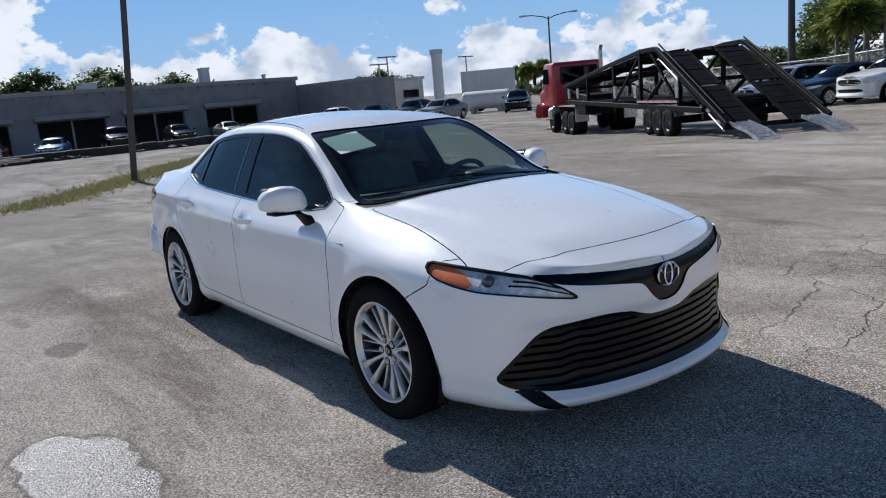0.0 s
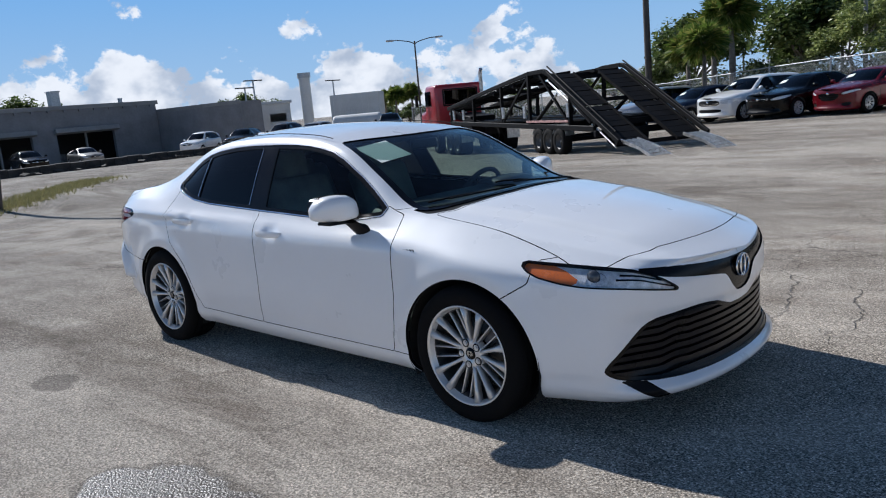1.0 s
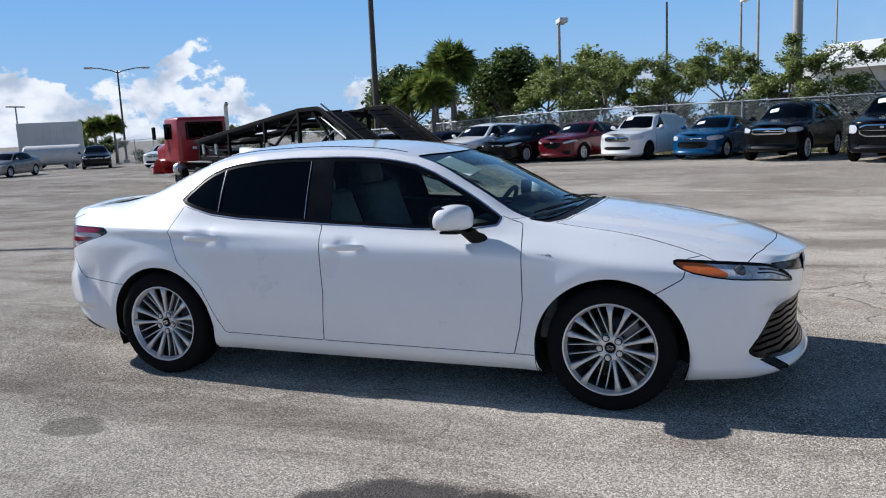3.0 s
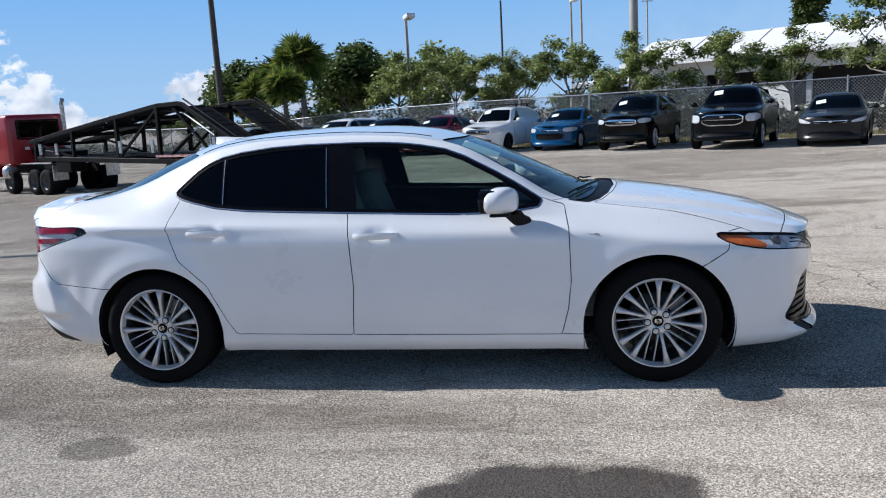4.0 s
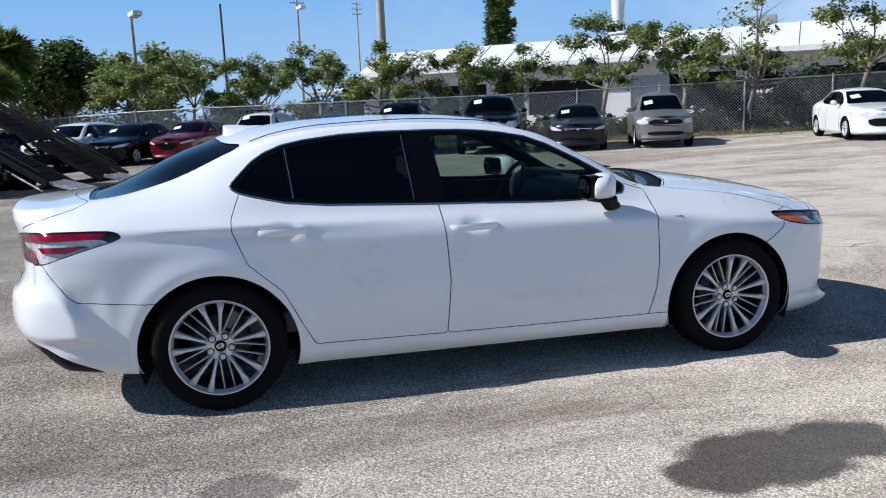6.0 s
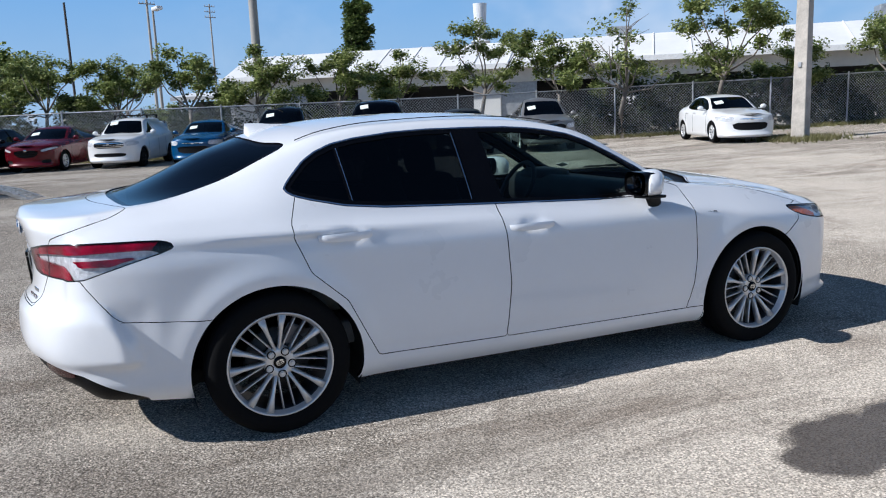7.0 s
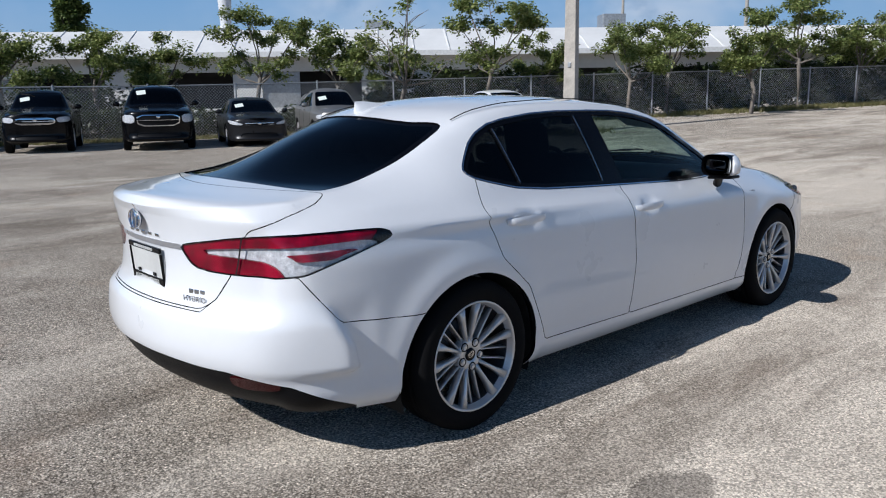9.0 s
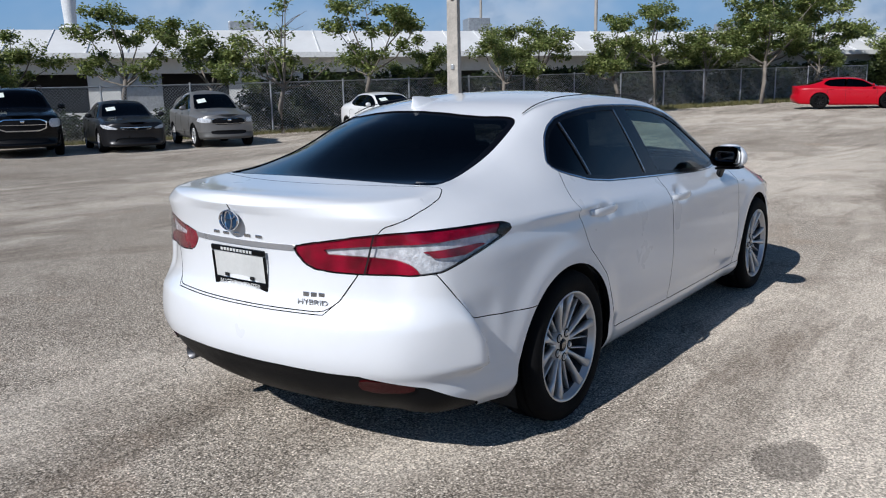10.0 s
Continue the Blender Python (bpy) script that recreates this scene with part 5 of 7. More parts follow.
def model(length, width, height, wheelbase, nose, clear, belt, tail="sedan", hood=None, cowl=None, steep=0.0, R=.33):
    """A body like SEDAN's, with its stations moved to the given sizes (nose: overhang ahead of the front axle)."""
    ax = wheelbase / 2
    back = length - nose - wheelbase
    cx = cowl if cowl is not None else ax - .36
    fx = piecewise([(-2.51, -ax - back), (-1.4125, -ax), (-.4, -.15 * wheelbase), (.28, cx - .78 + steep), (1.1, cx), (1.4125, ax), (2.4, ax + nose)])
    hd = hood if hood is not None else belt * .78 / .95
    fz = piecewise([(0, 0), (.17, clear), (.70, hd), (.95, belt), (1.433, height)])
    w = width / 1.80
    sp = dict(SEDAN)
    sp.update(grid=(120, 26, 8, 12), wheel_z=R - .01, soften=2, relief=(),
              outline=[(fx(a), b * w) for a, b in SEDAN["outline"]], flares=[(ax, R + .05, .012), (-ax, R + .05, .012)])
    for k in ("bottom", "belt", "rail_z", "spine_z"):
        sp[k] = bent(SEDAN[k], fx, fz)
    sp["rail_y"] = bent(SEDAN["rail_y"], fx, lambda v: v * w)
    sp["spine_x"] = [(fx(a), fx(b)) for a, b in SEDAN["spine_x"]]
    tx = -ax - back
    if tail in ("hatch", "wagon", "van"):
        slope = {"hatch": .62, "wagon": .32, "van": .18}[tail]
        drop = {"hatch": .08, "wagon": .03, "van": .02}[tail]
        top = height
        front = [k for k in sp["spine_z"] if k[0] > -.2]
        sp["spine_z"] = front + [(-.5, top), (tx + slope + .25, top - drop), (tx + slope, top - drop - .03), (tx + .12, belt + .06), (tx + .035, belt + .01)]
        front = [k for k in sp["rail_z"] if k[0] > -.2]
        sp["rail_z"] = front + [(-.5, top - .05), (tx + slope + .3, top - drop - .06), (tx + slope * .75, top - drop - .12), (tx + .10, belt + .05), (tx, belt + .01)]
        fr = [k for k in sp["rail_y"] if k[0] > -.2]
        ry = fr[-1][1] if fr else .57 * w
        keep = min(v for a, v in sp["rail_y"])
        sp["rail_y"] = fr + [(-.6, keep * 1.05), (tx + slope, keep * 1.05), (tx + .1, .66 * w), (tx, .5 * w)]
        sp["spine_x"] = [k for k in sp["spine_x"] if k[0] > -.2] + [(-.5, -.5), (tx + slope + .3, tx + slope + .2), (tx + .3, tx + .12 + slope * .3), (tx + .08, tx + .06), (tx, tx + .035)]
    sp["info"] = dict(ax=ax, tx=tx, cx=cx, belt=belt, height=height, hood=hd, w=w, R=R, clear=clear, tail=tail, nose=ax + nose, fx=fx, fz=fz)
    return sp


def other_car(name, label, sp, body, at, group="parked cars", front="slim", rims=(5, ALLOY), roof=None, blind=False, sheet=True, lower=None, category="car", frame_bright=False):
    i = sp["info"]
    car = thing(name, label, category, at, group)
    ax, belt, H, w, R = i["ax"], i["belt"], i["height"], i["w"], i["R"]
    nl, ns = sp["grid"][1], sp["grid"][2]
    M = car_skin(sp)
    for wx in (ax, -ax):
        f = np.maximum(np.hypot(M[0][:, 0] - wx, M[0][:, 2] - (R - .015)) - (R + .055), .4 - M[0][:, 1])
        _, M = cut(M, f)

    def rowf(M):
        return M[0][:, 7]
    # side windows
    fx, fz = i["fx"], i["fz"]
    if i["tail"] == "sedan":
        poly = [(fx(a), fz(b)) for a, b in [(-1.29, 1.10), (-.98, 1.0), (-.364, .97), (.545, .935), (.86, .965), (.636, 1.118), (.333, 1.275), (-.139, 1.34), (-.652, 1.345), (-1.01, 1.31), (-1.171, 1.25)]]
    else:
        c0 = i["cx"] - .22
        end = i["tx"] + (.5 if i["tail"] == "hatch" else .38)
        poly = [(c0, belt + .03), (c0 - .28, belt + .15), (c0 - .62, H - .14), (c0 - .9, H - .10), (end + .35, H - .13), (end + .08, H - .2), (end, belt + .08), (end + .3, belt + .04)]
        if blind:
            poly = poly[:4] + [(-.05, H - .11), (-.03, belt + .04)]
    poly = rounded(poly, 3)
    win, M = cut(M, np.maximum(inside(M[0][:, [0, 2]], poly), np.maximum((nl - 3) - rowf(M), rowf(M) - nl - ns) * .01))
    mid = fx(-.33) if i["tail"] == "sedan" else -.12
    wf, wr = cut(win, (mid - win[0][:, 0]))
    wf = cut(wf, (mid + .04) - wf[0][:, 0])[0]
    wr = cut(wr, wr[0][:, 0] - (mid - .04))[0]
    gl = np.maximum(inside(M[0][:, [0, 1]], [(i["cx"] + .03, -.2), (i["cx"] + .02, .3 * w), (i["cx"] - .1, .63 * w), (i["cx"] - .2, .66 * w), (fx(.33), .54 * w), (fx(.27), .50 * w), (fx(.33), .2), (fx(.35), -.2)]), ((nl + ns - 2) - rowf(M)) * .01)
    ws, M = cut(M, gl)
    if not blind:
        if i["tail"] == "sedan":
            rp = [(fx(a), b * w) for a, b in [(-1.40, -.2), (-1.40, .1), (-1.25, .49), (-1.40, .55), (-1.85, .56), (-1.985, .3), (-2.03, -.2)]]
            rg, M = cut(M, np.maximum(inside(M[0][:, [0, 1]], rp), ((nl + ns - 2) - rowf(M)) * .01))
        else:
            rg, M = cut(M, np.maximum(np.maximum(inside(M[0][:, [1, 2]], [(-.3, belt + .1), (.55 * w, belt + .1), (.5 * w, H - .2), (-.3, H - .16)]), M[0][:, 0] + ax), ((nl + ns - 1) - rowf(M)) * .01))
        panel("rear_window", rg, GLASSDARK, car, "dark tinted glass", 0, .006, "B")
    # face
    hz = i["hood"]
    V = M[0]
    yz = V[:, [1, 2]]
    shapes = {"slim": ([(.46, hz - .11), (.84, hz + .02), (.86, hz - .03), (.8, hz - .12), (.5, hz - .15)], [(-.2, hz - .055), (.40, hz - .05), (.42, hz - .12), (.3, hz - .16), (-.2, hz - .17)], [(-.2, .42), (.5, .42), (.58, .28), (-.2, .28)]),
              "wide": ([(.52, hz - .04), (.84, hz - .01), (.86, hz - .16), (.54, hz - .19)], [(-.2, hz - .04), (.49, hz - .04), (.50, hz - .24), (-.2, hz - .24)], [(-.2, .50), (.55, .50), (.52, .38), (-.2, .38)]),
              "tall": ([(.56, hz - .04), (.86, hz - .02), (.87, hz - .24), (.57, hz - .28)], [(-.2, hz - .03), (.53, hz - .03), (.50, hz - .36), (-.2, hz - .36)], [(-.2, .52), (.55, .52), (.52, .40), (-.2, .40)]),
              "shield": ([(.44, hz - .10), (.84, hz + .01), (.85, hz - .06), (.5, hz - .16)], [(-.2, hz - .09), (.36, hz - .10), (.40, hz - .2), (.22, hz - .33), (-.2, hz - .35)], [(.46, .40), (.72, .42), (.70, .30), (.46, .29)]),
              "big": ([(.5, hz - .02), (.86, hz + .01), (.87, hz - .15), (.52, hz - .17)], [(-.2, hz - .08), (.34, hz - .07), (.38, hz - .12), (-.2, hz - .13)], [(-.2, hz - .2), (.56, hz - .2), (.48, hz - .42), (-.2, hz - .43)])}[front]
    cuts, outlines = [], []
    for sh in shapes:
        p = rounded([(a * w, b) for a, b in sh], 3)
        g, M = cut(M, np.maximum(inside(M[0][:, [1, 2]], p), ax * .8 - M[0][:, 0]))
        cuts.append(g)
        outlines.append(p)
    for sd in "RL":
        h = panel("headlight", cuts[0], HEADLAMP, car, "clear headlamp", .015, .014, sd)
        panel("headlight_lens", cuts[0], GLASSCLEAR, h, "", 0, .001, sd)
        panel("front_side_window", wf, GLASSDARK, car, "dark glass", 0, .006, sd)
        if not blind:
            panel("rear_side_window", wr, GLASSDARK, car, "dark glass", 0, .006, sd)
        s = -1 if sd == "R" else 1
        bm = bmesh.new()
        mx = i["cx"] - .3
        ball(bm, .09, (mx, s * (.90 * w + .10), belt + .08), (.7, 1.1, .8), 2)
        for v in bm.verts:
            v.co.x = max(v.co.x, mx - .03)
        box(bm, (.06, .10, .03), (mx + .02, s * (.90 * w + .0), belt + .03))
        part("door_mirror", bm, body, car, "", 50)
        # door joints and handles
        for jx in (i["cx"] - .12, mid, fx(-1.1) if i["tail"] == "sedan" else -ax + .45):
            pts = []
            for zz in np.linspace(i["clear"] + .12, belt - .02, 9):
                near = np.argmin((M[0][:, 0] - jx) ** 2 + (M[0][:, 2] - zz) ** 2 + 4 * (M[0][:, 1] < .5 * w))
                v = M[0][near]
                pts.append((v[0] * 0 + jx, s * (v[1] + .0005), zz))
            tube("door_joint", pts, .004, DARKVOID, car, "", 1)
        for hx in (mid + .14, (mid + (fx(-1.1) if i["tail"] == "sedan" else -ax + .45)) / 2 - .22):
            bm = bmesh.new()
            box(bm, (.2, .03, .03), (hx, s * .895 * w, belt - .07), None, .008)
            part("door_handle", bm, body, car)
        for wx in (ax, -ax):
            alloy_wheel(car, pose(wx, s * (.90 * w - .125), R), s > 0, R, R - .11, False, rims[0], rims[1], .21)
            wheel_liner(car, wx, s * .45, s * .82 * w, R + .02, R + .0)
    panel("windscreen", ws, GLASSDARK, car, "dark windscreen", .01, .006, "B")
    gr = panel("grille", cuts[1], BLACKPLASTIC, car, "dark grille with bright bars", .03, .02, "B")
    if frame_bright and cuts[1][1]:
        fr_ = cut(cuts[1], -(inside(cuts[1][0][:, [1, 2]], outlines[1]) + .03))[0]
        panel("grille_frame", fr_, CHROME, gr, "bright chrome grille frame", .012, .002, "B")
    nb = {"big": 2, "slim": 2, "tall": 1}.get(front, 3)
    zs = cuts[1][0][:, 2]
    if cuts[1][1]:
        z0, z1 = zs.min(), zs.max()
        for k in range(nb):
            zc = z0 + (z1 - z0) * (k + .7) / (nb + .4)
            b_ = cut(cuts[1], np.abs(zs - zc) - .012)[0]
            if b_[1]:
                panel("grille_bar", b_, CHROME if front != "shield" else BLACKTRIM, gr, "", .01, .004, "B")
    panel("lower_intake", cuts[2], BLACKPLASTIC, car, "", .03, .02, "B")
    if lower is not None:
        lo, M = cut(M, M[0][:, 2] - (i["clear"] + .2))
        panel("lower_cladding", lo, lower, car, "grey lower cladding", .015, 0, "B")
    panel("body", M, body, car, "", .02, 0, "B")
    panel("inner_shell", M, DARKVOID, car, "", 0, .03, "B")
    bm = bmesh.new()
    ball(bm, .06, (i["nose"] - .045, 0, hz - .1), (.25, 1, .75), 2)
    part("emblem", bm, CHROME, car, "chrome emblem", 60)
    bm = bmesh.new()
    box(bm, (2 * ax + .6, 1.3 * w, .12), (0, 0, i["clear"] + .1), None, .03)
    part("underbody", bm, DARKVOID, car)
    bm = bmesh.new()
    box(bm, (i["cx"] - i["tx"] - .5, 1.3 * w, belt - i["clear"] - .25), ((i["cx"] + i["tx"]) / 2, 0, (belt + i["clear"]) / 2), None, .05)
    part("cabin", bm, INTERIOR, car)
    for s in (-1, 1):
        bm = bmesh.new()
        box(bm, (.16, .48, .5), (-.1, s * .36 * w, belt - .05), Euler((0, radians(-16), 0)), .05)
        box(bm, (.1, .26, .17), (-.2, s * .36 * w, belt + .28), None, .04)
        part("front_seat", bm, INTERIOR, car)
    if sheet:
        k = np.argmin((ws[0][:, 0] - (i["cx"] - .42)) ** 2 + (ws[0][:, 1] - .36 * w) ** 2)
        v = ws[0][k]
        nrm = Vector((v[3], -v[4], v[5]))
        p_ = Vector((v[0], -v[1], v[2])) + nrm * .006
        ux = (Vector((1, 0, 0)) - nrm * nrm.x).normalized()
        uy = nrm.cross(ux)
        bm = bmesh.new()
        q = [p_ + ux * a_ * .10 + uy * b_ * .13 for a_, b_ in ((-1, -1), (1, -1), (1, 1), (-1, 1))]
        t_, b2 = [bm.verts.new(c) for c in q], [bm.verts.new(c - nrm * .004) for c in q]
        bm.faces.new(t_)
        bm.faces.new(b2[::-1])
        for k in range(4):
            bm.faces.new((t_[k], b2[k], b2[(k + 1) % 4], t_[(k + 1) % 4]))
        part("price_sheet", bm, PAPER, car, "white price sheet")
    if roof == "rails":
        for s in (-1, 1):
            tube("roof_rail", [(x_, s * .60 * w, H + (.03 if abs(x_ + .55) < 1.0 else -.02)) for x_ in np.linspace(.45, -1.55, 14)], .018, BLACKPLASTIC, car, "black roof rail")
    if roof == "rack":
        for x_ in (-.1, -1.1):
            bm = bmesh.new()
            box(bm, (.07, 1.2 * w, .035), (x_, 0, H + .06), None, .01)
            for s in (-1, 1):
                box(bm, (.08, .05, .10), (x_, s * .56 * w, H + .0), None, .01)
            part("roof_bar", bm, BLACKPLASTIC, car, "black roof bar")
    return car


ROW_D, ROW_N = Vector((.928, -.373, 0)), Vector((.373, .928, 0))


def parked(wx, wy, sp, yaw_off=0.0):
    """Pose of a car whose front wheel nearer the row's west end stands at (wx, wy), facing out of the row."""
    i = sp["info"]
    h = -ROW_N
    yaw = math.degrees(math.atan2(h.y, h.x)) + yaw_off
    h = Vector((math.cos(radians(yaw)), math.sin(radians(yaw)), 0))
    left = Vector((-h.y, h.x, 0))
    c = Vector((wx, wy, 0)) + left * (.84 * i["w"]) - h * i["ax"]
    return pose(c.x, c.y, rise(c.x, c.y), 0, 0, yaw)


RED = paint("deep_red_paint", (.10, .003, .008), .25, .05, .1, .35, .3)
REDBRIGHT = paint("bright_red_paint", (.44, .002, .012), .3, .0, .0, .3, .3)
BLUE = paint("bright_blue_paint", (.003, .062, .165), .25, .05, .1, .35, .3)
BLACKPAINT = paint("black_car_paint", (.003, .0032, .004), .2, 0, 0, .12, .15)
GREYPAINT = paint("dark_grey_paint", (.018, .018, .020), .3, .05, .2, .2, .25)
SILVER = paint("silver_beige_paint", (.21, .205, .20), .35, .05, .4, .5)
CARWHITE = paint("white_car_paint", (.78, .78, .77), .35)
NAVY = paint("navy_paint", (.006, .011, .028), .3, 0, 0, .2, .2)

SALOON = model(4.85, 1.84, 1.47, 2.78, .98, .18, .96, R=.33)
COMPACT = model(4.6, 1.79, 1.47, 2.68, .95, .17, .97, R=.32)
HATCH = model(4.45, 1.79, 1.46, 2.68, .90, .17, .98, "hatch", R=.325)
CROSSOVER = model(4.8, 1.9, 1.62, 2.78, .95, .22, 1.06, "wagon", hood=.86, R=.35)
COMPACTSUV = model(4.55, 1.78, 1.70, 2.62, .88, .25, 1.08, "wagon", hood=.90, R=.345)
RETROVAN = model(4.48, 1.76, 1.64, 2.63, .90, .2, 1.06, "van", hood=.90, steep=.2, R=.33)
OFFROADER = model(4.9, 1.85, 1.80, 2.85, .86, .32, 1.20, "wagon", hood=1.04, R=.385)
BIGSUV = model(5.18, 2.04, 1.89, 2.95, .98, .28, 1.25, "van", hood=1.06, steep=.15, R=.40)
COUPE = model(4.8, 1.9, 1.38, 2.72, .88, .15, .93, R=.345)

other_car("crossover", "white crossover parked in the used car row", CROSSOVER, CARWHITE, parked(-9.3, 25.6, CROSSOVER), front="wide")
other_car("black_sedan", "black sedan parked beside a red hatchback", SALOON, BLACKPAINT, parked(-7.2, 25.0, SALOON), front="slim")
other_car("red_hatchback", "dark red hatchback with a shield grille", HATCH, RED, parked(-4.95, 24.9, HATCH), front="shield")
other_car("panel_van", "small white panel van with black roof bars and black wheels", RETROVAN, CARWHITE, parked(-2.5, 24.3, RETROVAN), front="wide", rims=(5, BLACKPLASTIC), roof="rack", blind=True, category="van")
other_car("blue_hatchback", "bright blue hatchback parked in the row", HATCH, BLUE, parked(.05, 23.8, HATCH), front="big")
other_car("off_roader", "black off-road wagon with roof rails", OFFROADER, BLACKPAINT, parked(2.3, 21.7, OFFROADER), front="wide", roof="rails", frame_bright=True)
other_car("large_wagon", "large black sport utility wagon with chrome grille bars", BIGSUV, BLACKPAINT, parked(5.0, 20.0, BIGSUV), front="tall", roof="rails", frame_bright=True)
other_car("grey_sedan", "dark grey sedan with a price sheet on the windscreen", SALOON, GREYPAINT, parked(7.75, 19.0, SALOON), front="slim")
other_car("compact_wagon", "silver-beige compact utility wagon with grey cladding", COMPACTSUV, SILVER, parked(10.1, 17.8, COMPACTSUV), front="wide", lower=plain("grey_cladding", (.09, .088, .085), .6))
other_car("white_compact", "white compact sedan standing alone near the concrete pole", COMPACT, CARWHITE, parked(15.1, 14.7, COMPACT), front="big", frame_bright=True)
cx_, cy_ = 35.2, 4.3
other_car("red_coupe", "bright red coupe with black wheels by the far fence", COUPE, REDBRIGHT, pose(cx_, cy_, rise(cx_, cy_), 0, 0, -76), front="big", rims=(5, BLACKPLASTIC), sheet=False)
other_car("navy_sedan", "dark blue sedan half hidden behind the ramps", SALOON, NAVY, parked(-11.6, 26.2, SALOON))
other_car("silver_wagon", "silver utility wagon behind the car hauler", COMPACTSUV, paint("silver_paint", (.45, .46, .48), .35, .05, .5), parked(-14.4, 27.6, COMPACTSUV), front="wide", roof="rails")

# ---- car hauler: red tractor and black trailer ----
HAUL = Matrix(((.866, .5, 0, -8.75), (-.5, .866, 0, 14.2), (0, 0, 1, rise(-8.75, 14.2)), (0, 0, 0, 1)))
RAIL = piecewise([(-7.6, 1.42), (-3.4, 1.97), (-1.1, 2.24), (-.1, 2.25), (.0, 2.21), (3.7, .40)])


RIMDULL = plain("dusty_grey_rim", (.10, .10, .10), .6, .3, vary=.3, scale=14)


def truck_wheel(parent, u, v, r, out=-1, w=.24, dual=False, rim=None):
    bm = bmesh.new()
    lathe(bm, [(r * .55, -w / 2), (r * .62, -w / 2 - .01), (r * .93, -w / 2), (r, -w / 2 + .04), (r, w / 2 - .04), (r * .93, w / 2), (r * .62, w / 2), (r * .55, w / 2)], 36)
    wh = part("wheel", bm, RUBBER, parent, "black truck tyre", 40)
    wh.matrix_local = pose(u, v, r) @ (pose(0, 0, 0, 0, 0, 180) if out > 0 else Matrix())
    bm = bmesh.new()
    lathe(bm, [(r * .58, -w / 2 + .01), (r * .52, -w / 2 + .02), (r * .46, .0), (r * .26, .02), (r * .22, -.05), (.0001, -.06)], 28)
    part("rim", bm, rim or RIMDULL, wh, "", 40)
    return wh


def trailer():
    t = thing("car_hauler_trailer", "black steel car hauler trailer with its loading ramps lowered", "trailer", HAUL)
    W = 2.55
    for v in (.08, W - .08):
        pts = [(u, v, float(RAIL(u))) for u in (-7.6, -6.3, -5, -3.5, -2, -1.1, -.2, 0, 1.2, 2.4, 3.7)]
        for k, (a, b) in enumerate(zip(pts, pts[1:])):
            bm = bmesh.new()
            beam(bm, a, b, .08, .12, bevel=.01)
            part("top_rail", bm, BLACKSTEEL, t)
        bm = bmesh.new()
        beam(bm, (-7.2, v, .88), (2.6, v, .70), .10, .14, bevel=.012)
        part("main_beam", bm, BLACKSTEEL, t)
        for u in (-7.3, -5.2, -3.0, -1.2, 1.3):
            bm = bmesh.new()
            beam(bm, (u, v, .8), (u + .05, v, float(RAIL(u)) - .04), .09, .09)
            part("post", bm, BLACKSTEEL, t)
        for a, b in ((-5.0, -7.2), (-3.0, -1.2), (1.2, -.4), (2.4, 1.3)):
            bm = bmesh.new()
            beam(bm, (a, v, .85), (b, v, float(RAIL(b)) - .1), .06, .06)
            part("brace", bm, BLACKSTEEL, t)
        # ram and its polished rod
        bm = bmesh.new()
        rod(bm, (-.8, v, .9), (.3, v, 1.45), .055)
        part("hydraulic_ram", bm, BLACKSTEEL, t, "", 40)
        bm = bmesh.new()
        rod(bm, (.3, v, 1.45), (.62, v, 1.62), .03)
        part("ram_rod", bm, CHROME, t, "", 40)
        # guide bars along the ramp
        for dz in (.16, -.22):
            bm = bmesh.new()
            rod(bm, (.0, v + (.04 if v < 1 else -.04), 2.20 + dz), (3.5, v + (.04 if v < 1 else -.04), .48 + dz), .022)
            part("ramp_guide", bm, ALUMINIUM if dz < 0 else BLACKSTEEL, t, "", 40)
    # runways: perforated plates over cross bars
    for v0 in (.18, W - .18 - .72):
        for u0, u1 in ((-7.3, -3.6), (-3.5, -1.1), (-1.05, -.2), (0, 1.8), (1.85, 3.65)):
            a, b = Vector((u0, v0 + .36, float(RAIL(u0)) - .09)), Vector((u1, v0 + .36, float(RAIL(u1)) - .09))
            n = max(2, int((b - a).length / .26))
            for k in range(n):
                p, q = a.lerp(b, (k + .03) / n), a.lerp(b, (k + (.97 if k % 3 else .86)) / n)
                bm = bmesh.new()
                beam(bm, p, q, .70, .025)
                part("runway_plate", bm, BLACKSTEEL, t)
            for s in (-.35, .35):
                bm = bmesh.new()
                beam(bm, a + Vector((0, s, 0)), b + Vector((0, s, 0)), .04, .09)
                part("runway_edge", bm, BLACKSTEEL, t)
    for u in (-7.2, -5.2, -3.6, -2.2, -.5, .1, 1.4, 2.4, 3.5):
        bm = bmesh.new()
        z = float(RAIL(u)) - .16
        beam(bm, (u, .1, z), (u, W - .1, z), .09, .1)
        part("cross_member", bm, BLACKSTEEL, t)
    for u in (-6.5, -4.5, -2.5, -.6, 1.2, 2.5):
        bm = bmesh.new()
        beam(bm, (u, .1, .80), (u, W - .1, .80), .1, .14)
        part("cross_member", bm, BLACKSTEEL, t)
    for v0 in (.25, 1.6):
        bm = bmesh.new()
        box(bm, (8.6, .7, .04), (-2.6, v0 + .35, .90))
        part("lower_runway", bm, BLACKSTEEL, t)
    # bumper bar with reflective tape
    bm = bmesh.new()
    box(bm, (.12, W, .16), (2.7, W / 2, .58), None, .02)
    part("rear_bumper", bm, BLACKSTEEL, t)
    tape = plain("reflective_tape", (.55, .3, .28), .3, vary=.5, scale=9)
    bm = bmesh.new()
    box(bm, (2.6, .012, .06), (.0, .012, .90))
    part("reflective_strip", bm, tape, t, "worn red and white reflective tape")
    bm = bmesh.new()
